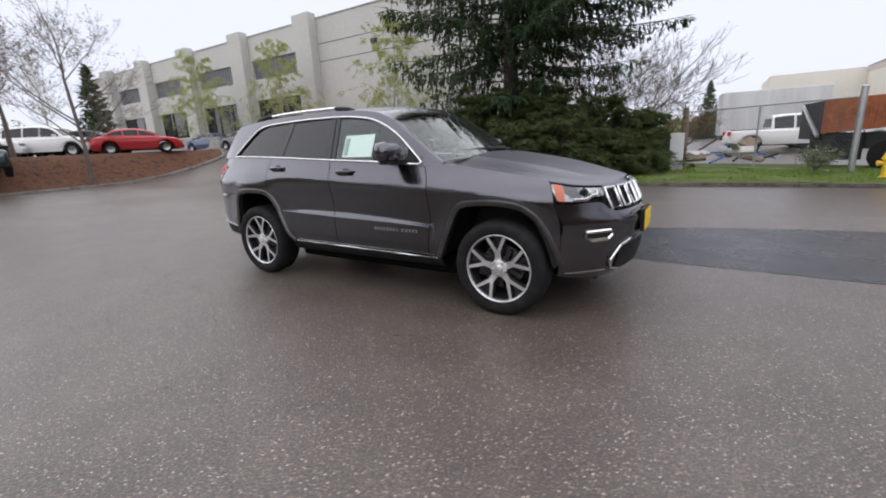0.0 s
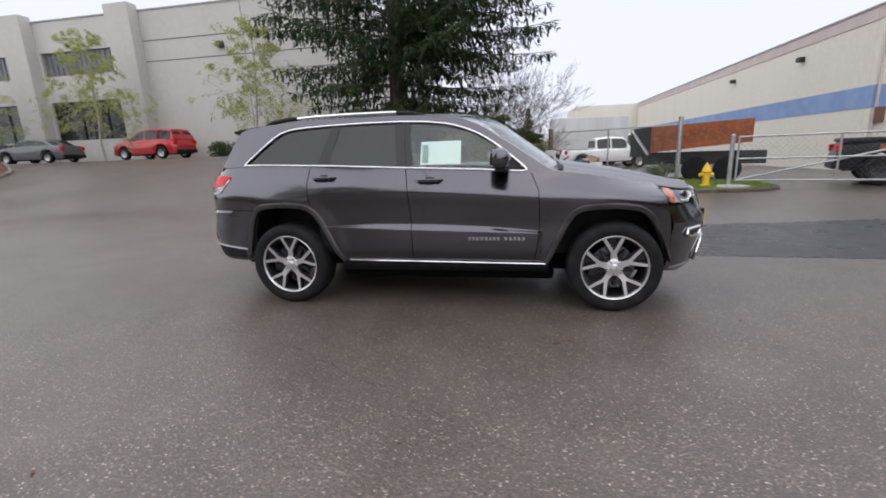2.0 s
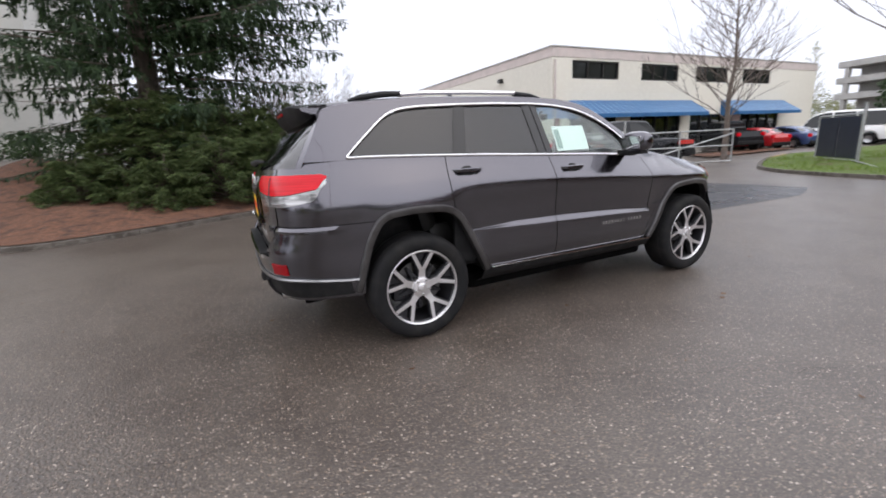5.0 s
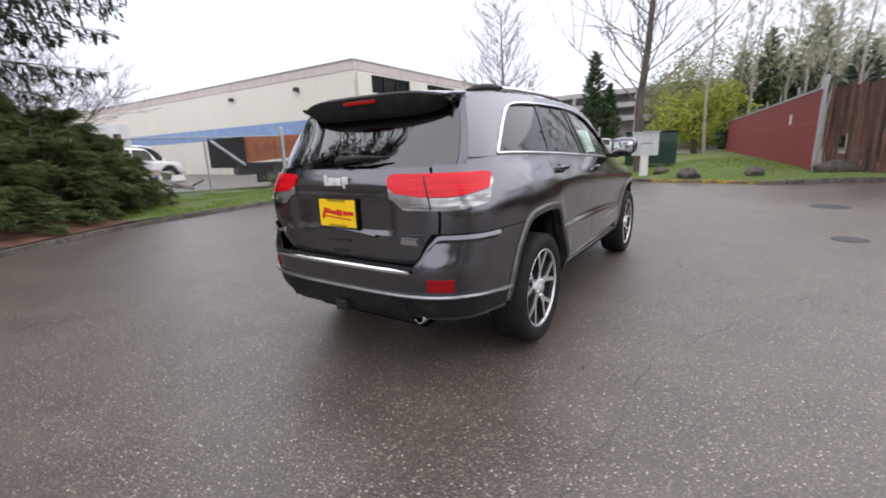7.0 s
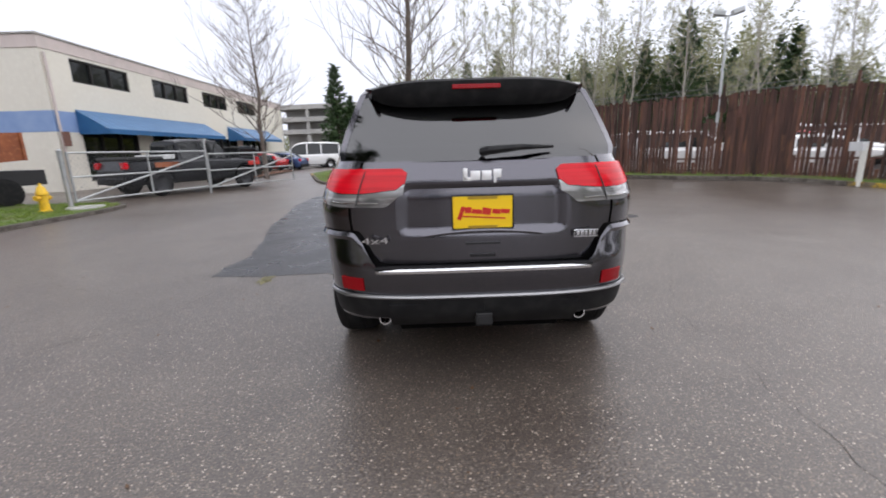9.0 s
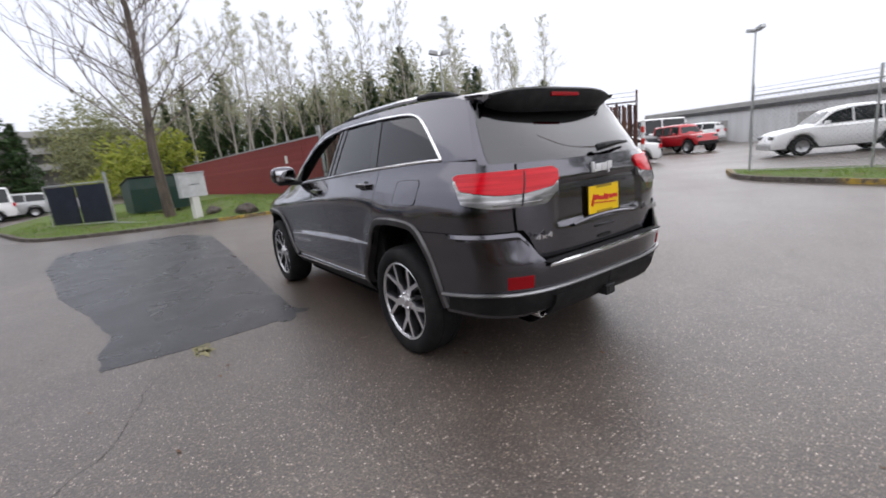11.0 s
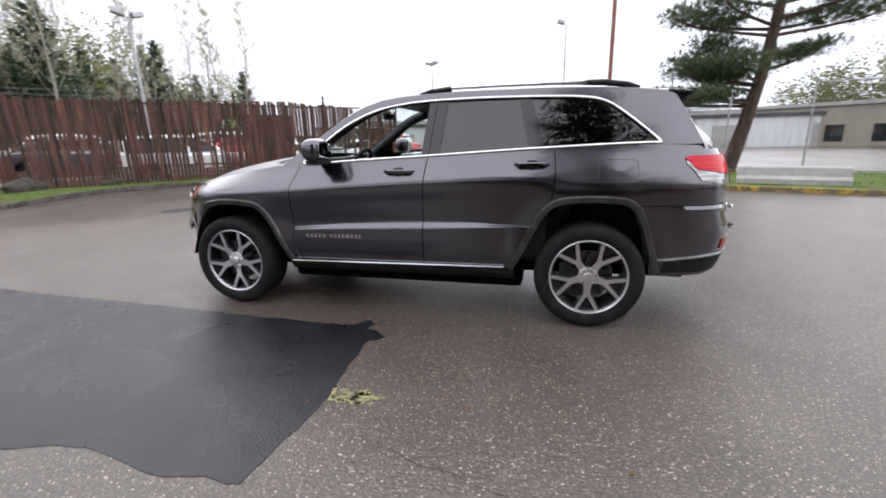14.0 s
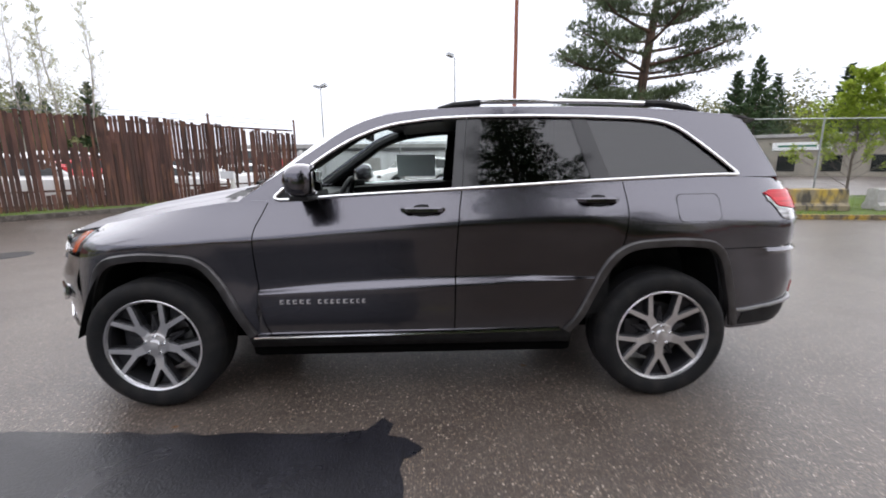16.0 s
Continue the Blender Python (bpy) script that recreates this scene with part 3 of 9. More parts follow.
part("blue_band", Shape().box((X_B - 0.012, Y_B - 0.012, 2.5), (15.35, Y_B - 0.003, 3.35)).box((X_B - 0.012, Y_B - 0.003, 2.5), (X_B - 0.003, 52, 3.35)), BLUE_PAINT, block_b, "painted blue band")
for x0, x1 in upper_win:
    w = part("window", Shape().box((x0, Y_B + 0.14, 4.65), (x1, Y_B + 0.16, 5.63)), DARK_GLASS, block_b, "dark strip window")
    fr = Shape().box((x0, Y_B + 0.05, 4.65), (x1, Y_B + 0.14, 4.72)).box((x0, Y_B + 0.05, 5.56), (x1, Y_B + 0.14, 5.63))
    part("window_frame", fr, WINDOW_FRAME, w)
    for k in range(4):
        part("mullion", Shape().box((x0 + k * (x1 - x0 - 0.07) / 3, Y_B + 0.05, 4.72), (x0 + k * (x1 - x0 - 0.07) / 3 + 0.07, Y_B + 0.14, 5.56)), WINDOW_FRAME, w)
for x0, x1 in ((15.5, 19.2), (20.4, 25.2), (26.2, 31), (32, 37)):
    w = part("shopfront", Shape().box((x0, Y_B + 0.14, 0.35), (x1, Y_B + 0.16, 2.55)), DARK_GLASS, block_b, "dark shopfront glazing")
    n = int((x1 - x0) / 1.2)
    for k in range(n + 1):
        part("mullion", Shape().box((x0 + k * (x1 - x0 - 0.07) / n, Y_B + 0.03, 0.35), (x0 + k * (x1 - x0 - 0.07) / n + 0.07, Y_B + 0.14, 2.55)), WINDOW_FRAME, w)


def awning(x0, x1):
    aw = part("awning", Shape().grid([[(x, Y_B - 0.01, 3.45), (x, Y_B - 0.5, 3.12), (x, Y_B - 1.3, 2.62), (x, Y_B - 1.31, 2.42)] for x in (x0, x1)]).thicken(0.03).outline([(Y_B - 0.01, 3.43), (Y_B - 1.3, 2.6), (Y_B - 1.3, 2.42), (Y_B - 0.01, 2.42)], 0.03, Matrix(((0, 0, 1, x0), (1, 0, 0, 0), (0, 1, 0, 0), (0, 0, 0, 1)))), BLUE_METAL, block_b, "blue standing seam awning")
    seam = Shape().tube([(0, Y_B - 0.02, 3.46), (0, Y_B - 0.5, 3.14), (0, Y_B - 1.3, 2.64)], 0.022, 4).mesh("seam", material("pale_blue_seam", (0.20, 0.40, 0.60), 0.4) if "pale_blue_seam" not in bpy.data.materials else bpy.data.materials["pale_blue_seam"])
    n = int((x1 - x0) / 0.42)
    for k in range(n + 1):
        shared("seam", seam, aw, pose(lerp(x0 + 0.03, x1 - 0.03, k / n), 0, 0))


awning(15.35, 26.2)
awning(29.5, 37.5)
part("downpipe", Shape().tube([(X_B + 0.12, Y_B - 0.09, 5.6), (X_B + 0.12, Y_B - 0.09, 0.1)], 0.05, 8), PALE_TRIM, block_b)
part("meter_box", Shape().box((X_B + 0.05, Y_B - 0.24, 1.9), (X_B + 0.38, Y_B - 0.15, 2.5), bevel=0.02), material("rusty_brown_box", (0.16, 0.08, 0.06), 0.7), block_b)
for y in (20.5, 27.5):
    part("wall_lamp", Shape().box((X_B - 0.28, y, 5.05), (X_B - 0.004, y + 0.3, 5.28), bevel=0.04), light_m, block_b, "dark wall lamp")

# parking deck and sheds in the east
deck = thing("parking_deck", "grey concrete parking deck of open storeys", "building", m=pose(88, 16, 0, 0, 0, -8))
for z in (5.2, 7.6, 10.0):
    part("deck_slab", Shape().box((-4, -16, z), (12, 16, z + 0.9), bevel=0.03), CONCRETE, deck, "pale concrete parapet")
part("deck_core", Shape().box((0, -15, -0.5), (12, 15, 10)), material("shaded_deck", (0.36, 0.35, 0.33), 0.9), deck)
for k in range(6):
    part("deck_column", Shape().box((-3.8, -15.5 + k * 6, -0.5), (-3.2, -14.9 + k * 6, 10.0)), CONCRETE, deck)

# low white warehouse and tan shop in the south
WHITE_METAL = material("white_ribbed_metal", (0.62, 0.63, 0.63), 0.6, vary=[((0.5, 0.5, 0.5), (2, 2, 0.2), 0.4, 0.7)])
shed = thing("white_warehouse", "long low white metal warehouse behind the wire fence", "building", m=pose(-5, -42, -0.4))
part("wall", Shape().box((-26, -12, 0), (30, 0, 3.1)), WHITE_METAL, shed)
part("roof_edge", Shape().box((-26.2, -12, 3.1), (30.2, 0.2, 3.4), bevel=0.03), material("dark_fascia", (0.06, 0.06, 0.06), 0.6), shed)
part("roof_deck", Shape().box((-24, -12, 3.4), (28, -4, 4.0), bevel=0.1), CONCRETE, shed)
for k in range(6):
    part("door_panel", Shape().box((-22 + k * 8, -0.02, 0.2), (-19 + k * 8, 0.03, 2.4), bevel=0.01), CONCRETE, shed)
TAN = material("tan_wall_paint", (0.30, 0.27, 0.22), 0.8, vary=[((0.24, 0.22, 0.18), 0.8, 0.4, 0.7)])
GREEN_TRIM = material("green_trim_paint", (0.03, 0.16, 0.10), 0.6)
shop = thing("tan_shop", "low tan shop with green porch and white sign", "building", m=pose(-30.5, -37.0, -0.5, 0, 0, -40))
part("wall", Shape().box((-14, -8, 0), (14, 0, 3.9)), TAN, shop)
part("roof_band", Shape().box((-14.2, -8, 3.9), (14.2, 0.2, 4.2), bevel=0.03), CONCRETE, shop)
part("porch", Shape().outline([(-1.3, 2.0), (1.3, 2.0), (0, 2.6)], 1.6, Matrix(((1, 0, 0, 0), (0, 0, 1, 0.004), (0, 1, 0, 0), (0, 0, 0, 1)))).box((-1.2, 1.4, 0), (-1.05, 1.55, 2.0)).box((1.05, 1.4, 0), (1.2, 1.55, 2.0)), GREEN_TRIM, shop, "green gabled porch")
sign = part("shop_sign", Shape().box((-5.5, 0.01, 2.75), (-1.4, 0.10, 3.45), bevel=0.02), material("white_sign_board", (0.75, 0.76, 0.74), 0.5), shop, "white sign board with green bars")
part("sign_print", Shape().box((-5.2, 0.101, 3.0), (-4.7, 0.106, 3.25)).box((-4.5, 0.101, 3.03), (-1.8, 0.106, 3.2)), GREEN_TRIM, sign)
for k in range(8):
    x = -12.5 + k * 3.1
    if abs(x) > 2.2:
        part("window", Shape().box((x, 0.004, 0.9), (x + 1.3, 0.05, 2.3), bevel=0.02), DARK_GLASS, shop, "small dark window")

# ---- the car ----
def flake_look(nt, b, co):
    n = nt.nodes.new("ShaderNodeTexNoise")
    n.inputs["Scale"].default_value, n.inputs["Detail"].default_value = 3.0, 4
    nt.links.new(co.outputs["Object"], n.inputs["Vector"])
    r = nt.nodes.new("ShaderNodeMapRange")
    r.inputs["From Min"].default_value, r.inputs["From Max"].default_value = 0.35, 0.7
    r.inputs["To Min"].default_value, r.inputs["To Max"].default_value = 0.19, 0.24
    nt.links.new(n.outputs["Fac"], r.inputs["Value"])
    nt.links.new(r.outputs["Result"], b.inputs["Roughness"])


PAINT = material("dark_grey_metallic_paint", (0.093, 0.090, 0.104), 0.2, metal=1.0, coat=1.0, extra=flake_look)


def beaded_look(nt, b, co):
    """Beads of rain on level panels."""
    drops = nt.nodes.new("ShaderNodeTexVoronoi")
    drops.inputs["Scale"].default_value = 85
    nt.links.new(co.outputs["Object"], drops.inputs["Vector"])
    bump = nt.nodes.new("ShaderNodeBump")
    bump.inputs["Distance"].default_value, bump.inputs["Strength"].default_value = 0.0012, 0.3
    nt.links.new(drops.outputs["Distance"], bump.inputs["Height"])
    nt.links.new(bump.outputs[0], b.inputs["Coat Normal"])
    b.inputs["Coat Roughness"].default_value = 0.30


# rain-beaded body paint, its base lightened for sky light on level panels
SKYLIT_WET_PAINT = material("skylit_rain_beaded_paint", (0.155, 0.151, 0.170), 0.45, metal=1.0, coat=0.4, extra=beaded_look)
TRIM_GREY = material("satin_grey_arch_trim", (0.11, 0.107, 0.108), 0.32, metal=0.7, vary=[((0.065, 0.06, 0.06), 8, 0.4, 0.7)])
STRIP_GREY = material("brushed_grey_strip", (0.36, 0.36, 0.365), 0.34, metal=0.9)
CHROME = material("polished_chrome", (0.78, 0.78, 0.79), 0.08, metal=1.0)
SATIN_CHROME = material("satin_chrome", (0.62, 0.62, 0.63), 0.22, metal=1.0)
BLACK_GLOSS = material("black_gloss_pillar", (0.008, 0.008, 0.009), 0.08)
BLACK_PLASTIC = material("black_plastic", (0.009, 0.009, 0.010), 0.55, spec=0.25, vary=[((0.02, 0.02, 0.02), 14, 0.45, 0.7)])
RUBBER = material("tyre_rubber", (0.010, 0.010, 0.011), 0.75, spec=0.22, vary=[((0.02, 0.019, 0.018), 10, 0.45, 0.7)], bump=(120, 0.001, 3))
RIM_FACE = material("machined_alloy", (0.74, 0.73, 0.74), 0.30, metal=0.9)
RIM_DARK = material("dark_grey_alloy_paint", (0.035, 0.035, 0.039), 0.4, metal=0.5)
RED_LENS = material("red_lamp_lens", (0.62, 0.006, 0.016), 0.16, spec=0.3, vary=[((0.48, 0.003, 0.011), (2, 2, 60), 0.45, 0.6)])
DARK_RED_LENS = material("dark_red_reflector", (0.27, 0.004, 0.008), 0.2, spec=0.25)
CLEAR_LENS = material("clear_lamp_lens", (0.22, 0.215, 0.215), 0.15, metal=0.4, coat=1.0, vary=[((0.45, 0.45, 0.45), (3, 3, 40), 0.5, 0.62), ((0.12, 0.12, 0.12), (6, 6, 18), 0.52, 0.66)])
AMBER = material("amber_lens", (0.45, 0.075, 0.008), 0.15, coat=1.0)
HEAD_LENS = material("headlamp_glass", (0.30, 0.31, 0.32), 0.1, metal=0.4, coat=1.0, vary=[((0.65, 0.66, 0.67), 9, 0.5, 0.65), ((0.05, 0.05, 0.055), 5, 0.52, 0.6)])
CLEAR_GLASS = glass_material("clear_green_glass", (0.90, 0.94, 0.92))
PRIVACY_GLASS = glass_material("dark_privacy_glass", (0.10, 0.10, 0.11), sheen=0.060)
REAR_GLASS = glass_material("dark_rear_glass", (0.10, 0.10, 0.11), sheen=0.10)
YELLOW_CARD = material("yellow_plate_card", (0.85, 0.56, 0.005), 0.4)
RED_INK = material("red_print", (0.55, 0.02, 0.01), 0.5)
PAPER = material("window_sticker_paper", (0.82, 0.90, 0.88), 0.6)
GREY_PRINT = material("grey_green_print", (0.25, 0.36, 0.33), 0.6)
SEAT_CLOTH = material("black_seat_leather", (0.014, 0.013, 0.013), 0.5, bump=(60, 0.002, 3))

AXLE, TYRE_R = 1.4575, 0.381

belt = curve([(0.95, 1.178), (0.75, 1.182), (0.385, 1.205), (-0.3, 1.238), (-1.2, 1.281), (-1.87, 1.300), (-2.3, 1.292)])
belt_half = curve([(1.0, 0.815), (0.75, 0.851), (0.4, 0.868), (-0.3, 0.872), (-1.0, 0.852), (-1.5, 0.826), (-1.9, 0.802), (-2.3, 0.79)])
crease = curve([(2.2, 0.94), (0.9, 0.988), (0.3, 1.03), (-0.3, 1.066), (-0.9, 1.09), (-1.3, 1.075), (-2.2, 1.06)])
plain_half = curve([(0.18, 0.76), (0.28, 0.83), (0.38, 0.882), (0.48, 0.898), (0.6, 0.908), (0.72, 0.912), (0.85, 0.932), (0.96, 0.9525), (0.985, 0.9555), (0.998, 0.9562), (1.011, 0.9525), (1.1, 0.921), (1.2, 0.884), (1.26, 0.862), (1.4, 0.81)])
soft_half = curve([(0.18, 0.76), (0.28, 0.83), (0.38, 0.882), (0.48, 0.898), (0.6, 0.908), (0.72, 0.914), (0.82, 0.932), (0.90, 0.944), (0.97, 0.948), (1.03, 0.942), (1.1, 0.922), (1.2, 0.884), (1.26, 0.862), (1.4, 0.81)])
mould_low = curve([(1.0, 0.668), (0.84, 0.675), (-0.257, 0.704), (-0.86, 0.733), (-1.0, 0.74)])
mould_high = curve([(1.0, 0.682), (0.84, 0.695), (0.3, 0.742), (-0.257, 0.764), (-0.6, 0.764), (-0.86, 0.748), (-1.0, 0.745)])
nose_x = curve([(0.18, 2.12), (0.25, 2.22), (0.35, 2.31), (0.5, 2.34), (0.62, 2.352), (0.76, 2.335), (0.86, 2.285), (0.95, 2.25), (1.0, 2.21), (1.05, 2.14)])
tail_x = curve([(0.3, -2.36), (0.7, -2.40), (0.9, -2.405), (1.05, -2.405), (1.15, -2.392), (1.25, -2.352), (1.3, -2.33)])
bumper_x = curve([(0.34, -2.34), (0.40, -2.385), (0.47, -2.425), (0.6, -2.45), (0.70, -2.462), (0.80, -2.43), (0.9, -2.405), (1.0, -2.40)])
hood_line = curve([(0.8, 1.19), (0.95, 1.182), (1.2, 1.150), (1.5, 1.10), (1.8, 1.045), (2.0, 1.012), (2.15, 1.0), (2.36, 0.995)])
hood_crown = curve([(0.9, 0.078), (1.2, 0.080), (1.5, 0.080), (1.9, 0.062), (2.1, 0.04), (2.28, 0.015)])
FRONT_X, REAR_X = 1.2, -1.2


def corner_table(n, m, a, b):
    th = np.linspace(0, math.pi / 2, 4001)
    u, v = np.cos(th) ** (2 / n), np.sin(th) ** (2 / m)
    d = np.concatenate([[0], np.cumsum(np.hypot(np.diff(u) * a, np.diff(v) * b))])
    return u, v, d / d[-1]


FRONT_RING, REAR_RING = corner_table(2.8, 2.2, 1.14, 0.93), corner_table(8, 3.4, 1.2, 0.9)


def half_width(x, z):
    zc = z - (crease(x) - 1.0) * smooth((z - 0.72) / 0.22)
    fade = smooth((-0.95 - x) / 0.35)
    w = lerp(plain_half(zc), soft_half(zc), fade)
    lo, hi = mould_low(x), mould_high(x)
    along = smooth((0.87 - x) / 0.03) * smooth((x + 1.15) / 0.25)
    w += 0.030 * along * smooth((z - 0.40) / 0.12) * smooth((hi - z) / max(0.006, hi - lo))
    b = belt(x)
    w += (belt_half(x) - plain_half(b - (crease(x) - 1.0))) * smooth((z - 0.97) / (b - 0.97))
    w -= 0.03 * smooth((-1.5 - x) / 0.55) * (1 - smooth((z - 1.06) / 0.22))
    w -= 0.02 * smooth((x - 1.7) / 0.5)
    if x > 0.95:
        roll = min(1.0, max(0.0, (z - hood_line(x) + 0.20) / 0.20))
        w -= lerp(0.0, 0.10, smooth((x - 0.95) / 0.75)) * roll ** 2.2
    for cx in (AXLE, -AXLE):
        r = math.hypot((x - cx) / 1.0, (z - 0.45) / 1.05)
        w += 0.014 * smooth(1 - abs(r - 0.46) / 0.18)
    return w


def ring(s, z, rear=tail_x):
    """The body's outline at height z: s from 0 (nose) over 1 to 2 (side) to 3 (tail)."""
    if s <= 1:
        u, v = np.interp(s, FRONT_RING[2], FRONT_RING[0]), np.interp(s, FRONT_RING[2], FRONT_RING[1])
        x = FRONT_X + (nose_x(z) - FRONT_X) * u
        return Vector((x, half_width(x, z) * v, z))
    if s <= 2:
        x = lerp(FRONT_X, REAR_X, s - 1)
        return Vector((x, half_width(x, z), z))
    q = 3 - s
    u, v = np.interp(q, REAR_RING[2], REAR_RING[0]), np.interp(q, REAR_RING[2], REAR_RING[1])
    x = REAR_X + (rear(z) - REAR_X) * u
    return Vector((x, half_width(x, z) * v, z))


def s_at(x):
    """The place on the outline at which it reaches x."""
    if x > FRONT_X:
        return float(np.interp(-(x - FRONT_X) / (2.32 - FRONT_X), -FRONT_RING[0], FRONT_RING[2]))
    if x >= REAR_X:
        return 1 + (FRONT_X - x) / (FRONT_X - REAR_X)
    return 3 - float(np.interp(-(REAR_X - x) / 1.205, -REAR_RING[0], REAR_RING[2]))


def s_at_y(y, rear=True):
    """The place on the nose or tail at which the outline reaches y."""
    t = REAR_RING if rear else FRONT_RING
    q = float(np.interp(y / 0.92, t[1], t[2]))
    return 3 - q if rear else q


def sheet(rows, thick=0.008, out=None, lift=0.0):
    """A closed panel from rows of points, thickened inward."""
    a = np.array([[tuple(p) for p in r] for r in rows], float)
    du, dv = np.gradient(a, axis=0), np.gradient(a, axis=1)
    n = np.cross(du, dv)
    n /= np.maximum(np.linalg.norm(n, axis=2, keepdims=True), 1e-9)
    c = np.array(out if out is not None else (0, 0, 0.9), float)
    mid = a[a.shape[0] // 2, a.shape[1] // 2]
    if np.dot(n[a.shape[0] // 2, a.shape[1] // 2], mid - c) < 0:
        n = -n
        a, n = a[::-1], n[::-1]
    a = a + n * lift
    inner = a - n * thick
    R, C = a.shape[:2]
    vs = [tuple(p) for p in a.reshape(-1, 3)] + [tuple(p) for p in inner.reshape(-1, 3)]
    N = R * C
    fs = []
    for i in range(R - 1):
        for k in range(C - 1):
            q = (i * C + k, (i + 1) * C + k, (i + 1) * C + k + 1, i * C + k + 1)
            fs.append(q)
            fs.append(tuple(N + j for j in reversed(q)))
    rim = [k for k in range(C)] + [i * C + C - 1 for i in range(1, R)] + [(R - 1) * C + k for k in range(C - 2, -1, -1)] + [i * C for i in range(R - 2, 0, -1)]
    for i, p in enumerate(rim):
        q = rim[(i + 1) % len(rim)]
        fs.append((p, q, N + q, N + p))
    return Shape().add(vs, fs)




front_arch = curve([(0.905, 0.40), (0.955, 0.50), (1.085, 0.775), (1.135, 0.842), (1.20, 0.872), (1.42, 0.888), (1.60, 0.868), (1.70, 0.812), (1.80, 0.67), (1.86, 0.52), (1.90, 0.40)])
rear_arch = curve([(-0.90, 0.40), (-0.95, 0.48), (-1.06, 0.70), (-1.15, 0.85), (-1.22, 0.902), (-1.30, 0.922), (-1.47, 0.930), (-1.65, 0.918), (-1.72, 0.885), (-1.78, 0.79), (-1.84, 0.62), (-1.885, 0.45), (-1.90, 0.40)])


def sill(x, y=0):
    z = 0.415 if x > 0.9 or x < -0.9 else lerp(0.432, 0.412, (x + 0.9) / 1.8)
    if 0.905 <= x <= 1.9:
        z = max(z, front_arch(x))
    if -1.9 <= x <= -0.9:
        z = max(z, rear_arch(x))
    return z


suv = thing("parked_suv", "dark grey metallic SUV with chrome trim standing on wet asphalt", "car")
GAP = 0.0035
FLIP = {1: lambda sh: sh, -1: lambda sh: sh.mirrored()}


def both_sides(name, shape, mat, label="", smooth_shade=True, parents=None):
    return [part(name, FLIP[k](shape), mat, (parents or {}).get(k, suv), label, smooth_shade) for k in (1, -1)]


# dark inner shell that shows in the gaps between panels
shell_rows = []
for i in range(91):
    s = lerp(0.02, 2.98, i / 90)
    p = ring(s, 0.9)
    top = belt(p.x) - 0.03 if p.x < 0.86 else hood_line(p.x) - 0.02
    row = []
    for k in range(7):
        q = ring(s, lerp(max(sill(p.x), 0.36) + 0.01, top, k / 6))
        row.append(Vector((q.x * 0.985, q.y * 0.965, q.z)))
    shell_rows.append(row)
both_sides("inner_shell", sheet(shell_rows, 0.004), BLACK_PLASTIC)

# doors, fenders and quarter panels
front_edge = curve([(0.4, 0.80), (0.6, 0.835), (0.8, 0.848), (1.02, 0.838), (1.12, 0.80), (1.2, 0.765)])
rear_edge = curve([(0.4, -0.915), (0.5, -0.962), (0.7, -1.055), (0.86, -1.15), (0.95, -1.185), (1.12, -1.205), (1.3, -1.19)])
mid_edge = curve([(0.4, -0.245), (0.8, -0.253), (1.1, -0.272), (1.24, -0.292)])


def side_panel(x0, x1, nx, nz, gap0=GAP, gap1=GAP):
    """A door: x0 and x1 give its edges at each height."""
    rows = []
    for k in range(nz + 1):
        row = []
        for i in range(nx + 1):
            t = i / nx
            zt = k / nz
            x = lerp(x0(0.8), x1(0.8), t)
            for _ in range(3):
                z = float(np.interp(zt, (0, 0.24, 0.42, 0.7, 1), (lerp(0.432, 0.412, (x + 0.9) / 1.8), mould_low(x) - 0.002, mould_high(x) + 0.002, crease(x), belt(x) - 0.004)))
                x = lerp(x0(z) - gap0, x1(z) + gap1, t)
            row.append(Vector((x, half_width(x, z), z)))
        rows.append(row)
    return sheet(rows, 0.02)


front_doors = both_sides("front_door", side_panel(front_edge, mid_edge, 46, 50), PAINT)
rear_doors = both_sides("rear_door", side_panel(mid_edge, rear_edge, 50, 50), PAINT)
FD, RD = {1: front_doors[0], -1: front_doors[1]}, {1: rear_doors[0], -1: rear_doors[1]}


def top_edge(s):
    """Where the side rolls over into the hood, at a place of the outline."""
    hi = hood_line(ring(s, 1.0).x)
    for _ in range(4):
        hi = hood_line(ring(s, hi).x)
    return hi


def fender_tops(p):
    out = []
    for f in (0.99, 0.975, 0.955, 0.93, 0.90, 0.875, 0.855):
        out.append(Vector((p.x, p.y * f, p.z + hood_crown(p.x) * (1 - f ** 2.2))))
    return out


rows = []
XS = [lerp(1.885, 0.86, i / 60) for i in range(61)]
for x in XS:
    s = s_at(x)
    lo = sill(x)
    hi = top_edge(s)
    row = []
    for k in range(25):
        z = lerp(lo, hi, (k / 24) ** 0.8)
        q = ring(s, z)
        if x < 1.0:
            e = lerp(1.0, front_edge(min(max(z, 0.42), 1.2)) + GAP, (1.0 - x) / 0.14)
            q = Vector((e, half_width(e, z), z))
        row.append(q)
    rows.append(row)
both_sides("front_fender", sheet(rows, 0.012), PAINT)
both_sides("fender_top", sheet([r[-1:] + fender_tops(r[-1]) for r in rows], 0.012, out=(1.4, 0.7, 0.6)), SKYLIT_WET_PAINT)
rows = []
for i in range(31):
    s = lerp(s_at(1.882), s_at_y(0.06, False), i / 30)
    p = ring(s, 1.0)
    hi = top_edge(s)
    rows.append([ring(s, lerp(hi - 0.012 - 0.02 * smooth((p.x - 1.88) / 0.2), hi, k / 2)) for k in range(3)] + fender_tops(ring(s, hi)))
both_sides("fender_tip", sheet(rows, 0.01), SKYLIT_WET_PAINT)

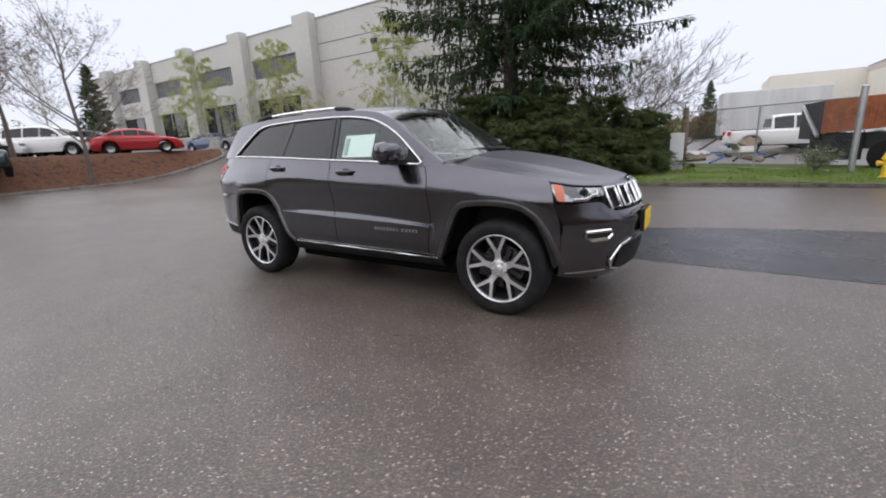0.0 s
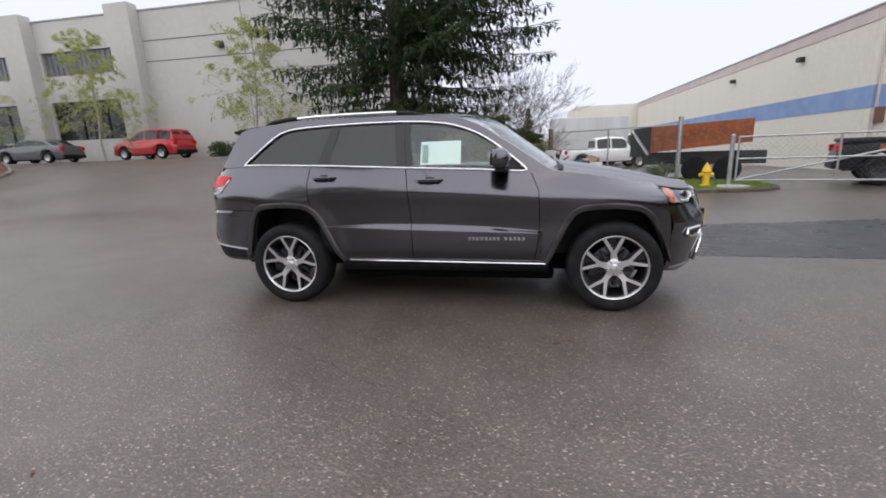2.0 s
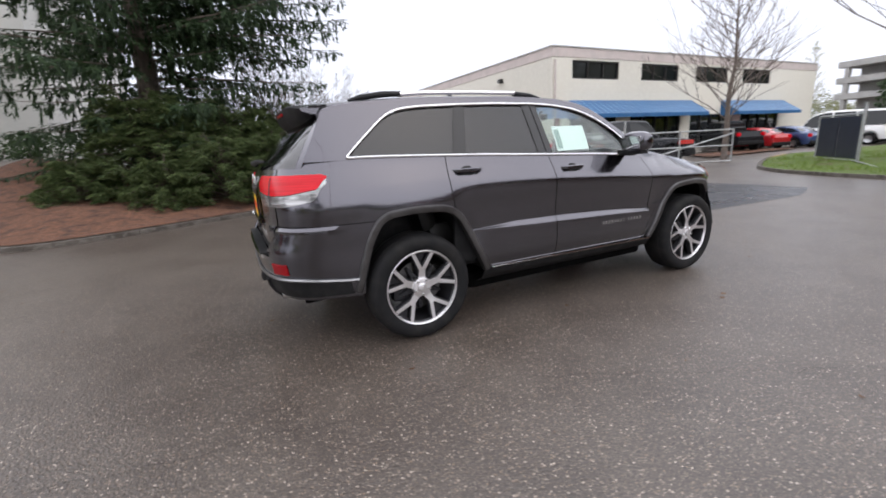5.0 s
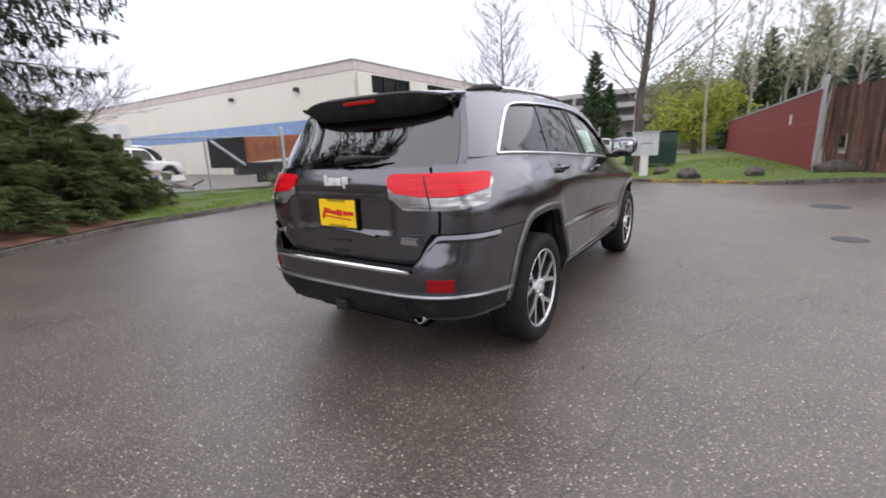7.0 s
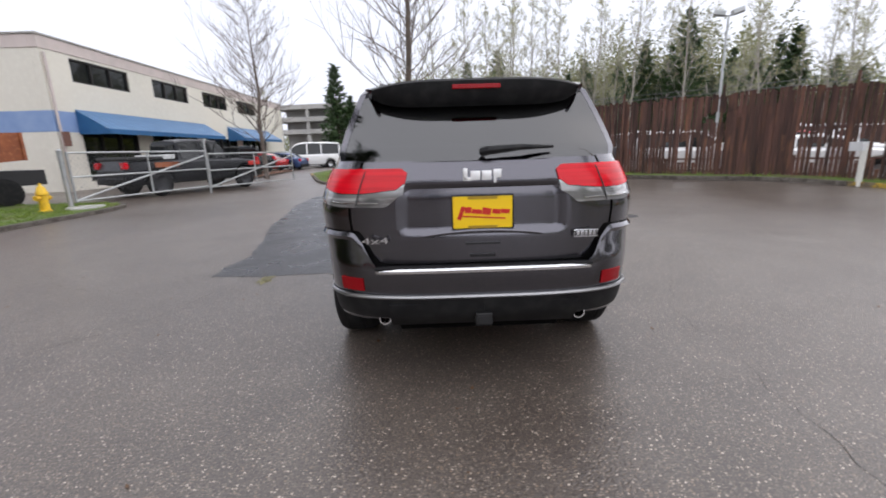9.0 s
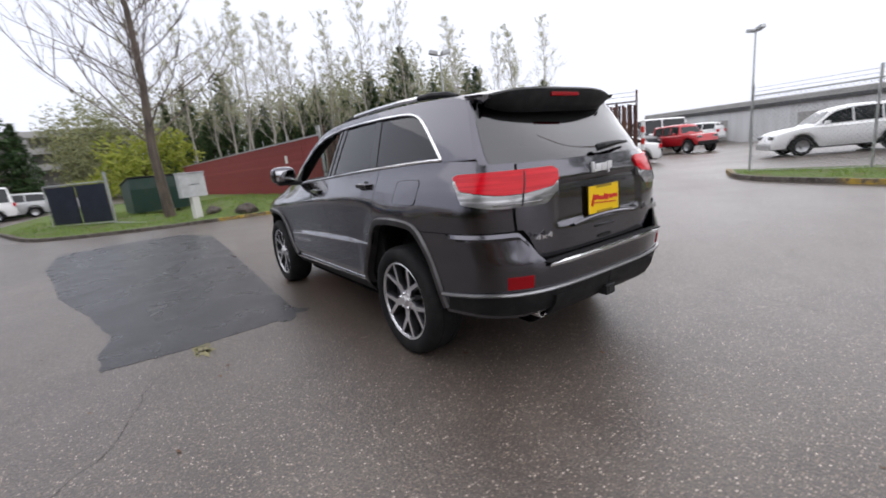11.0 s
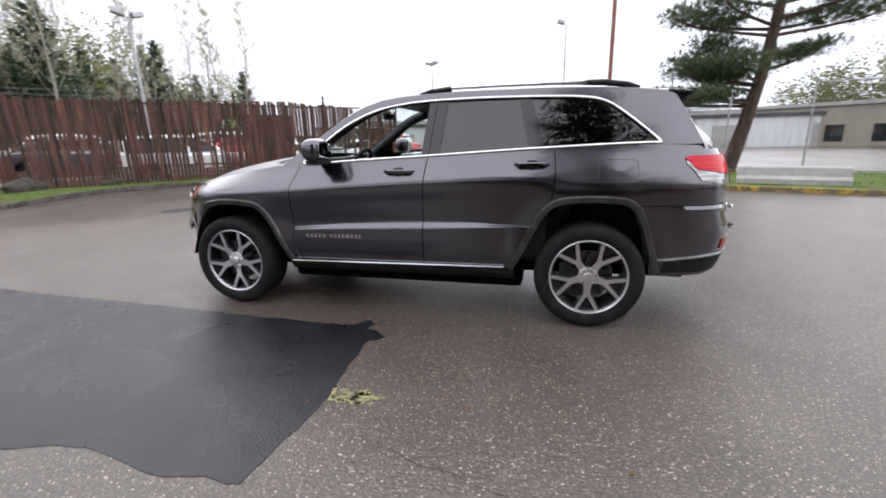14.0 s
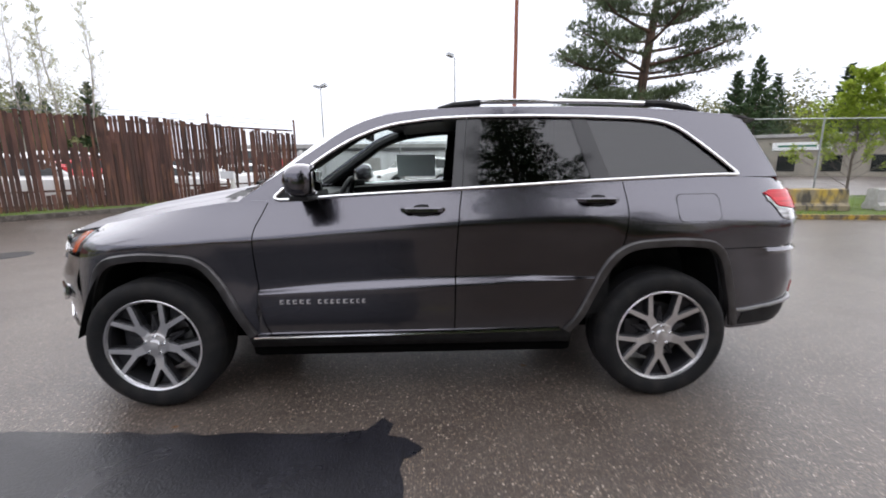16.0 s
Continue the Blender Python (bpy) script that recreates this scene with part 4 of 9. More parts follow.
# hood
rows = []
for i in range(45):
    x = lerp(1.035, 2.205, (i / 44) ** 0.8)
    u = (x - FRONT_X) / (nose_x(hood_line(x)) - FRONT_X)
    e = ring(float(np.interp(-min(u, 0.999), -FRONT_RING[0], FRONT_RING[2])), hood_line(x))
    row = []
    for k in range(41):
        f = lerp(-0.85, 0.85, k / 40)
        ridge = 0.012 * smooth(1 - abs(abs(f) - 0.60) / 0.10) * smooth((2.2 - x) / 0.5)
        row.append(Vector((x, e.y * f, e.z + hood_crown(x) * (1 - abs(f) ** 2.2) + ridge)))
    rows.append(row)
part("hood", sheet(rows, 0.015, out=(1.5, 0, 0.4)), SKYLIT_WET_PAINT, suv, "", True)
cowl = Shape()
cowl.grid([[(lerp(0.86, 1.05, t) + 0.10 * (1 - (y / 0.8) ** 2) * (1 - t), y, 1.195 + 0.055 * (1 - (y / 0.8) ** 2) - 0.012 * math.sin(math.pi * t)) for y in np.linspace(-0.76, 0.76, 25)] for t in (0, 0.3, 0.6, 1)])
part("cowl", cowl, BLACK_PLASTIC, suv, "black plastic cowl below the windscreen", True)

# quarter panels: from the rear door to the tail lamps
rows = []
for i in range(66):
    u = i / 65
    x0 = lerp(-1.05, -2.19, u)
    row = []
    for k in range(31):
        x = x0
        for _ in range(4):
            lo = max(0.897, sill(x)) if x0 < -1.6 else sill(x)
            z = lerp(lo, belt(x) - 0.004, k / 30)
            x = x0 + (rear_edge(min(max(z, 0.42), 1.28)) - GAP + 1.05) * (1 - u) ** 2
        row.append(ring(s_at(x), z))
    rows.append(row)
both_sides("quarter_panel", sheet(rows, 0.012), PAINT)
rows = []
for i in range(13):
    s = lerp(s_at(-2.185), s_at_y(0.70), i / 12)
    rows.append([ring(s, lerp(0.90, lerp(1.288, 1.256, min(1.0, i / 2)), k / 12)) for k in range(13)])
both_sides("tail_corner", sheet(rows, 0.012), PAINT)

# sills
rows = []
for i in range(31):
    x = lerp(0.93, -0.93, i / 30)
    rows.append([Vector((x, half_width(x, 0.44) - d, z)) for d, z in ((0.004, lerp(0.428, 0.408, (x + 0.9) / 1.8)), (0.012, 0.385), (0.05, 0.33), (0.12, 0.30))])
both_sides("sill", sheet(rows, 0.01), BLACK_PLASTIC)
strip = Shape()
strip.tube([(x, half_width(x, 0.43) + 0.006, lerp(0.432, 0.412, (x + 0.9) / 1.8) - 0.006) for x in np.linspace(0.90, -0.86, 24)], 0.008, 6)
both_sides("sill_strip", strip, CHROME, "bright strip along the sill")


# wheel arches
def arch_parts(fn, x0, x1, name):
    pts = []
    for i in range(64):
        x = lerp(x0, x1, i / 63)
        pts.append((x, fn(x)))
    dense = []
    acc = [0]
    for a, b in zip(pts, pts[1:]):
        acc.append(acc[-1] + math.dist(a, b))
    for i in range(57):
        d = acc[-1] * i / 56
        dense.append((float(np.interp(d, acc, [p[0] for p in pts])), float(np.interp(d, acc, [p[1] for p in pts]))))
    rows, well = [], []
    for i, (x, z) in enumerate(dense):
        a, b = dense[max(0, i - 1)], dense[min(56, i + 1)]
        t = Vector((b[0] - a[0], b[1] - a[1])).normalized()
        n = Vector((-t.y, t.x))
        if n.y < -0.2 or (abs(n.y) <= 0.2 and n.x * (x - (AXLE if x > 0 else -AXLE)) < 0):
            n = -n
        def on(w, o):
            px, pz = x + n.x * w, max(z + n.y * w, 0.36)
            q = ring(s_at(px), pz, bumper_x)
            return Vector((px, q.y + o, pz))
        rows.append([on(-0.012, -0.045), on(-0.012, 0.012), on(0.004, 0.020), on(0.028, 0.018), on(0.036, 0.006), on(0.037, -0.006)])
        well.append([Vector((x - n.x * 0.004, y, z - n.y * 0.004)) for y in (0.90, 0.82, 0.60, 0.46)])
    both_sides("arch_trim", sheet(rows, 0.004, out=(x0 * 0.5 + x1 * 0.5, 0, 0.4)), TRIM_GREY, "satin grey wheel arch trim")
    sh = Shape().grid(well)
    c = len(sh.v)
    sh.add([(p[-1].x, 0.46, p[-1].z) for p in well] + [(p[-1].x, 0.46, 0.3) for p in well], [(i, i + 1, len(well) + i + 1, len(well) + i) for i in range(len(well) - 1)])
    both_sides("wheel_well", sh, BLACK_PLASTIC)


arch_parts(front_arch, 0.912, 1.893, "front")
arch_parts(rear_arch, -0.907, -1.893, "rear")

# underbody, coloured near black in place of the deep shade under the car
under = Shape().box((-0.99, -0.75, 0.215), (0.99, 0.75, 0.36), bevel=0.05).box((0.9, -0.47, 0.24), (2.1, 0.47, 0.4), bevel=0.02).box((-2.2, -0.47, 0.27), (-0.9, 0.47, 0.42), bevel=0.02)
under.tube([(1.4575, -0.8, 0.378), (1.4575, 0.8, 0.378)], 0.045, 8).tube([(-1.4575, -0.8, 0.37), (-1.4575, 0.8, 0.37)], 0.06, 8)
part("underbody", under, material("underbody_shade_black", (0.004, 0.004, 0.004), 0.95, spec=0.05), suv)


# front bumper, lamps and grille


rows = []
for i in range(61):
    s = lerp(-s_at(1.888), s_at(1.888), i / 60)
    sg = 1 if s >= 0 else -1
    p = ring(abs(s), 0.9)
    hi = 0.795 + 0.08 * smooth((abs(p.y) - 0.46) / 0.12) if p.x > 1.9 else 0.875
    row = []
    for k in range(21):
        z = lerp(0.27 + 0.06 * smooth((abs(p.y) - 0.6) / 0.3), hi, k / 20)
        q = ring(abs(s), z)
        row.append(Vector((q.x + 0.02 * smooth(1 - abs(z - 0.72) / 0.1), q.y * sg, z)))
    rows.append(row)
part("front_bumper", sheet(rows, 0.012, out=(1.5, 0, 0.6)), PAINT, suv, "", True)


def on_nose(y, z, lift=0.0):
    q = ring(s_at_y(abs(y), False), z)
    return Vector((q.x + lift, y, z))


rows = []
for i in range(33):
    s = lerp(s_at(1.888), s_at_y(0.53, False), i / 32)
    t = i / 32
    row = []
    lo = lerp(0.900, 0.885, t) + 0.03 * smooth((t - 0.55) / 0.2)
    hi = top_edge(s) - 0.026
    lo = lerp((lo + hi) / 2 + 0.01, lo, smooth(t / 0.08))
    for k in range(9):
        row.append(ring(s, lerp(lo, hi, k / 8)))
    rows.append(row)
lamp = both_sides("headlamp", sheet(rows, 0.02, lift=0.006), HEAD_LENS, "clear headlamp with a chrome eyebrow")
both_sides("amber_marker", sheet(rows[1:7], 0.004, lift=0.010), AMBER, "amber corner lens", parents={1: lamp[0], -1: lamp[1]})
both_sides("lamp_trim", Shape().tube([r[0] + Vector((0.006, 0.006, 0)) for r in rows[10:]], 0.007, 6), CHROME, "chrome lower edge", parents={1: lamp[0], -1: lamp[1]})
both_sides("running_lamp", Shape().tube([rows[i][1] + Vector((0.009, 0.008, 0.006)) for i in range(11, 27)] + [rows[27][k] + Vector((0.009, 0.008, 0)) for k in (3, 5, 6)], 0.0055, 6), material("white_lamp_plastic", (0.8, 0.8, 0.8), 0.3), "white running lamp bar", parents={1: lamp[0], -1: lamp[1]})
both_sides("projector", Shape().tube([rows[18][5] + Vector((0.004, 0.004, 0)), rows[18][5] + Vector((0.016, 0.014, 0)), rows[18][5] + Vector((0.020, 0.018, 0))], [0.032, 0.030, 0.016], 16), DARK_GLASS, "dark round projector", parents={1: lamp[0], -1: lamp[1]})
both_sides("lamp_bezel", Shape().tube([r[-1] + Vector((0.006, 0.006, 0.004)) for r in rows], 0.009, 6), BLACK_PLASTIC, parents={1: lamp[0], -1: lamp[1]})
grille = part("grille", sheet([[on_nose(y, z, -0.015) for z in np.linspace(0.80, 0.975, 6)] for y in np.linspace(-0.53, 0.53, 31)], 0.02, out=(1.5, 0, 0.9)), BLACK_PLASTIC, suv, "black grille with chrome slot frames", True)
for g in range(7):
    y0 = -0.45 + g * 0.15
    frame_pts = [on_nose(y0 + dy, z, 0.006) for dy, z in ((-0.05, 0.822), (0.05, 0.822), (0.056, 0.90), (0.053, 0.968), (-0.053, 0.968), (-0.056, 0.90), (-0.05, 0.822))]
    part("slot_frame", Shape().tube(frame_pts, 0.014, 6), CHROME, grille, "chrome slot frame", True)
    part("slot_mesh", Shape().tube([on_nose(y0, 0.83, 0.0), on_nose(y0, 0.96, 0.0)], 0.004, 4), BLACK_STEEL, grille)
part("nose_emblem", Shape().box((2.22, -0.06, 0.995), (2.235, 0.06, 1.015), bevel=0.004), CHROME, suv, "plain chrome bars in place of a name")
fog = [on_nose(y, z, 0.003) for y, z in ((0.57, 0.60), (0.675, 0.60), (0.705, 0.63), (0.70, 0.665), (0.55, 0.665), (0.535, 0.635), (0.57, 0.60))]
both_sides("fog_lamp", Shape().add(fog[:-1], [tuple(range(6))]).thicken(0.01), BLACK_GLOSS, "fog lamp in a chrome surround", parents=None)
both_sides("fog_surround", Shape().tube(fog, 0.014, 6), CHROME, "chrome fog lamp surround")
both_sides("lower_intake_trim", Shape().tube([on_nose(y, z, 0.006) for y, z in ((0.30, 0.56), (0.44, 0.53), (0.52, 0.43), (0.50, 0.36), (0.40, 0.335))], 0.010, 6), CHROME, "chrome lower bumper trim")
part("lower_intake", sheet([[on_nose(y, z, 0.004) for z in (0.34, 0.42, 0.53)] for y in np.linspace(-0.44, 0.44, 21)], 0.02, out=(1.5, 0, 0.4)), BLACK_PLASTIC, suv, "black lower air intake", True)
both_sides("chin_strip", Shape().tube([ring(s, 0.345) + Vector((0.001, 0.001, 0)) for s in np.linspace(s_at_y(0.55, False), s_at(1.93), 16)], 0.006, 6), SATIN_CHROME, "bright strip at the bumper's lower edge")
front_plate = part("front_plate", Shape().box((2.385, -0.155, 0.60), (2.392, 0.155, 0.755), bevel=0.002), YELLOW_CARD, suv, "yellow dealer card on the front bumper")
part("plate_holder", Shape().box((2.352, -0.165, 0.59), (2.384, 0.165, 0.765), bevel=0.004), BLACK_PLASTIC, front_plate)

# greenhouse
window_line = [(0.765, 1.188), (0.71, 1.235), (0.52, 1.394), (0.43, 1.455), (0.326, 1.515), (0.20, 1.568), (0.074, 1.603), (-0.13, 1.630), (-0.348, 1.641), (-0.70, 1.644), (-1.027, 1.638), (-1.30, 1.628), (-1.45, 1.613), (-1.535, 1.588), (-1.60, 1.545), (-1.70, 1.465), (-1.80, 1.380), (-1.865, 1.322), (-1.885, 1.302), (-1.86, 1.2965)]
roof_edge = curve([(0.95, 1.185), (0.90, 1.215), (0.72, 1.335), (0.52, 1.468), (0.36, 1.572), (0.25, 1.622), (0.135, 1.655), (-0.1, 1.684), (-0.5, 1.697), (-1.1, 1.694), (-1.6, 1.674), (-1.88, 1.648), (-1.97, 1.62)])
d_edge = curve([(1.25, -2.162), (1.30, -2.14), (1.36, -2.11), (1.45, -2.062), (1.55, -2.012), (1.62, -1.972)])


def glass_half(x, z):
    b = belt(x)
    turn_in = (1 - min(0.95, max(0.0, (REAR_X - x) / 1.2)) ** 8) ** 0.294
    return (belt_half(x) - 0.43 * (z - b) - 0.09 * (z - b) ** 2) * turn_in


def on_side(x, z, lift=0.0):
    return Vector((x, glass_half(x, z) + lift, z))


loop = []
for a, b in zip(window_line, window_line[1:]):
    n = max(2, int(math.dist(a, b) / 0.03))
    loop += [(lerp(a[0], b[0], i / n), lerp(a[1], b[1], i / n)) for i in range(n)]
tail = window_line[-1]
loop += [(lerp(tail[0], 0.765, i / 60), belt(lerp(tail[0], 0.765, i / 60)) + 0.004) for i in range(60)]
for _ in range(2):
    loop = [((p[0] + 2 * q[0] + r[0]) / 4, (p[1] + 2 * q[1] + r[1]) / 4) for p, q, r in zip(loop[-1:] + loop[:-1], loop, loop[1:] + loop[:1])]
CX, CZ = -0.55, 1.42


def outer_point(x, z):
    """From the middle of the windows outward to the edge of the side."""
    dx, dz = x - CX, z - CZ
    t0, t1 = 1.0, 3.0
    def inside(t):
        px, pz = CX + dx * t, CZ + dz * t
        if px > 0.955 or px < -2.2:
            return False
        if pz < belt(px) - 0.008:
            return False
        if px < -1.9 and px < d_edge(min(max(pz, 1.25), 1.62)):
            return False
        return pz < (roof_edge(px) if px > -1.97 else 1.62)
    for _ in range(30):
        tm = (t0 + t1) / 2
        t0, t1 = (tm, t1) if inside(tm) else (t0, tm)
    return CX + dx * t0, CZ + dz * t0


rows = []
for x, z in loop + loop[:1]:
    ox, oz = outer_point(x, z)
    rows.append([on_side(lerp(x, ox, t), lerp(z, oz, t)) for t in (0, 0.25, 0.5, 0.75, 1)])
frame_sides = both_sides("window_surround", sheet(rows, 0.03, out=(-0.5, 0, 1.4)), PAINT)
both_sides("window_chrome", Shape().tube([on_side(x, z, 0.004) for x, z in loop + loop[:1]], 0.0088, 6, cap=False), CHROME, "chrome window surround")


def window_pane(poly, inset=-0.012, thick=0.004):
    """A pane through rows of (x, z) from front to back, bottom to top."""
    return sheet([[on_side(x, z, inset) for x, z in col] for col in poly], thick, out=(-0.5, 0, 1.3))


top_line = curve([(p[0], p[1]) for p in window_line[:17]])


def pane_cols(x0b, x0t, x1b, x1t, n=14):
    cols = []
    for i in range(n + 1):
        t = i / n
        xb, xt = lerp(x0b, x1b, t), lerp(x0t, x1t, t)
        zb = belt(xb) + 0.002
        zt = top_line(xt) if xt < 0.76 else zb + 0.005
        cols.append([(lerp(xb, xt, k / 8), lerp(zb, max(zt, zb + 0.004), k / 8)) for k in range(9)])
    return cols


front_pane = pane_cols(0.75, 0.70, -0.235, -0.275, 20)
rear_pane = pane_cols(-0.375, -0.415, -1.02, -0.93, 12)
quarter_pane = pane_cols(-1.13, -1.02, -1.868, -1.80, 14)
part("side_window", window_pane(front_pane).mirrored(), CLEAR_GLASS, FD[-1], "clear glass, wound up", True)
both_sides("side_window", window_pane(rear_pane), PRIVACY_GLASS, "dark privacy glass", parents=RD)
both_sides("quarter_window", window_pane(quarter_pane), PRIVACY_GLASS, "dark privacy glass")
both_sides("centre_pillar", window_pane(pane_cols(-0.235, -0.275, -0.375, -0.415, 3), -0.006, 0.02), BLACK_GLOSS, "black centre pillar")
both_sides("rear_pillar", window_pane(pane_cols(-1.02, -0.93, -1.13, -1.02, 3), -0.007, 0.02), BLACK_GLOSS, "black rear pillar")
both_sides("pillar_seam", Shape().tube([on_side(lerp(-0.292, -0.335, t), lerp(belt(-0.29), 1.665, t), -0.003) for t in (0, 0.5, 1)], 0.004, 4), BLACK_STEEL)

# roof and glass fore and aft
roof_crown = curve([(0.95, 0.03), (0.135, 0.042), (-0.5, 0.045), (-1.5, 0.045), (-2.0, 0.04)])
rows = []
for i in range(41):
    x = lerp(0.135, -1.965, i / 40)
    z = roof_edge(x)
    ye = glass_half(x, z)
    bow = 0.17 * (1 - smooth(i / 9)) - 0.05 * smooth((i - 36) / 4)
    row = []
    for k in range(33):
        f = lerp(-1, 1, k / 32)
        row.append(Vector((x + bow * (1 - f * f), ye * f, z + roof_crown(x) * (1 - abs(f) ** 2.6))))
    rows.append(row)
part("roof", sheet(rows, 0.03, out=(-0.8, 0, 0.9)), SKYLIT_WET_PAINT, suv, "", True)


def screen_rows(shrink):
    rows = []
    for i in range(25):
        x = lerp(0.93, 0.135, i / 24)
        z = roof_edge(x)
        ye = glass_half(x, z) * shrink
        bow = lerp(0.13, 0.17, i / 24)
        rows.append([Vector((x + bow * (1 - (f * shrink) ** 2), ye * f, z + roof_crown(x) * (1 - abs(f * shrink) ** 2.6))) for f in np.linspace(-1, 1, 33)])
    return rows


part("windscreen", sheet(screen_rows(0.955), 0.005, out=(-0.5, 0, 1.0)), CLEAR_GLASS, suv, "clear curved windscreen", True)
full = screen_rows(1.0)
both_sides("screen_pillar", sheet([[r[-1], lerp(r[-1], r[-2], 0.35), lerp(r[-1], r[-2], 0.72)] for r in full], 0.02, out=(-0.5, 0, 1.0)), PAINT)
both_sides("pillar_trim", Shape().tube([(r[-1].x - 0.05, r[-1].y * 0.93, r[-1].z - 0.03) for r in full], 0.038, 8), BLACK_PLASTIC)
part("wiper", Shape().tube([(1.02, 0.35, 1.262), (0.99, -0.05, 1.285), (0.93, -0.42, 1.28)], [0.012, 0.01, 0.006], 5).tube([(1.0, -0.05, 1.262), (0.93, 0.45, 1.288)], [0.012, 0.006], 5), BLACK_PLASTIC, suv, "black windscreen wipers")


def tail_rows(f0, f1, z0, z1, n=20, lift=0.0):
    rows = []
    for i in range(n + 1):
        z = lerp(z0, z1, i / n)
        xe = d_edge(z)
        ye = glass_half(xe, max(z, 1.30))
        bow = lerp(0.195, 0.030, (z - 1.25) / 0.35)
        rows.append([Vector((xe - bow * (1 - abs(f) ** 3.6) - lift, ye * f, z)) for f in np.linspace(f0, f1, 25)])
    return rows


part("rear_window", sheet(tail_rows(-0.945, 0.945, 1.245, 1.60), 0.005, out=(-1.5, 0, 1.3)), REAR_GLASS, suv, "dark tinted rear window", True)
both_sides("rear_window_frame", sheet(tail_rows(0.948, 1.0, 1.246, 1.62), 0.02, out=(-1.5, 0, 1.3)), PAINT)
spoiler_rows = []
for y in np.linspace(-0.575, 0.575, 33):
    f = abs(y / 0.575)
    z_in = 1.676 - 0.025 * f ** 2.6
    tip = -2.155 + 0.07 * f ** 4
    zt = 1.672 - 0.035 * f ** 4
    deep = 1 - 0.62 * f ** 6
    spoiler_rows.append([Vector((-1.93, y * 1.09, z_in + 0.012 - 0.012 * f ** 6)), Vector((-2.03, y * 1.05, z_in + 0.006 - 0.012 * f ** 6)), Vector((tip + 0.02, y, zt)), Vector((tip + 0.004, y, zt - 0.012)), Vector((tip + 0.010, y, zt - 0.05 * deep)), Vector((tip + 0.028, y * 0.995, zt - 0.095 * deep)), Vector((tip + 0.055, y * 0.985, zt - 0.128 * deep)), Vector((-2.055 + 0.045 * f ** 3, y * 0.96, zt - 0.150 * deep))])
upper = sheet([r[:3] for r in spoiler_rows], 0.012, out=(-2.0, 0, 1.4))
spoiler = part("spoiler", upper, PAINT, suv, "roof spoiler over the rear window", True)
part("spoiler_underside", sheet([r[2:] for r in spoiler_rows], 0.006, out=(-1.7, 0, 1.75)), BLACK_PLASTIC, spoiler, "black spoiler underside", True)
both_sides("spoiler_wing", Shape().outline([(-1.93, 1.650), (-2.04, 1.641), (-2.10, 1.632), (-2.085, 1.612), (-2.03, 1.596), (-1.95, 1.586)], 0.022, Matrix(((1, 0, 0, 0), (0, 0, 1, 0.566), (0, 1, 0, 0), (0, 0, 0, 1)))), PAINT, parents={1: spoiler, -1: spoiler})
part("brake_lamp", Shape().box((-2.156, -0.13, 1.616), (-2.13, 0.13, 1.640), bevel=0.004), DARK_RED_LENS, spoiler, "dark red high brake lamp")
part("rear_wiper", Shape().tube([(-2.365, 0.0, 1.285), (-2.385, -0.03, 1.292), (-2.37, -0.2, 1.305), (-2.33, -0.37, 1.303)], [0.022, 0.022, 0.015, 0.007], 8), BLACK_PLASTIC, suv, "black rear wiper", True)

# tailgate
def gate_low(y):
    y = abs(y)
    return 0.722 if y < 0.55 else 0.722 + 0.175 * smooth((y - 0.55) / 0.11)


rows = []
for y in np.linspace(-0.685, 0.685, 45):
    s = s_at_y(abs(y))
    row = []
    for k in range(31):
        z = lerp(gate_low(y) + 0.004, 1.25, k / 30)
        q = ring(s, z)
        dent = 0.018 * smooth((1.135 - z) / 0.02) * smooth((z - 0.87) / 0.04) * smooth((0.44 - abs(y)) / 0.04)
        row.append(Vector((q.x + dent, q.y * (1 if y >= 0 else -1), z)))
    rows.append(row)
tailgate = part("tailgate", sheet(rows, 0.012, out=(-1.5, 0, 0.95)), PAINT, suv, "", True)
part("number_plate", Shape().box((-2.408, -0.152, 0.905), (-2.398, 0.152, 1.07), bevel=0.003), YELLOW_CARD, tailgate, "yellow dealer card with red print")
plate_print = Shape()
for y, z, w, h, r in ((0.11, 0.985, 0.02, 0.07, 20), (0.075, 1.0, 0.035, 0.03, 0), (0.03, 0.992, 0.05, 0.022, 6), (-0.02, 0.992, 0.045, 0.035, 10), (-0.07, 0.99, 0.04, 0.024, 5), (-0.115, 0.99, 0.045, 0.022, 5), (0.0, 0.962, 0.23, 0.007, 4)):
    plate_print.box((-0.0015, -w / 2, -h / 2), (0.0015, w / 2, h / 2), pose(-2.4092, y, z, r, 0, 0))
part("plate_print", plate_print, RED_INK, tailgate, "red print bars in place of a name")
part("plate_frame", Shape().tube([(-2.405, y, z) for y, z in ((-0.155, 0.902), (0.155, 0.902), (0.155, 1.073), (-0.155, 1.073), (-0.155, 0.902))], 0.006, 4), BLACK_PLASTIC, tailgate)
TAB = material("dark_yellow_frame_tab", (0.35, 0.22, 0.01), 0.5)
for z in (1.055, 0.906):
    part("plate_tab", Shape().box((-2.411, -0.075, z), (-2.407, 0.075, z + 0.014)), TAB, tailgate)
EMBLEM = material("bright_emblem", (0.82, 0.82, 0.82), 0.25, metal=0.35)
emblem = new("name_emblem")
emblem.parent = tailgate
for y, z, w, h in ((0.085, 1.178, 0.022, 0.062), (0.072, 1.155, 0.04, 0.018), (0.035, 1.172, 0.05, 0.046), (-0.022, 1.172, 0.05, 0.046), (-0.065, 1.168, 0.016, 0.068), (-0.082, 1.180, 0.03, 0.044)):
    part("letter_bar", Shape().box((-2.402, y - w / 2, z - h / 2), (-2.388, y + w / 2, z + h / 2), bevel=0.004), EMBLEM, emblem, "", True)
tagged(emblem, "plain bright bars in place of a name")
series = Shape()
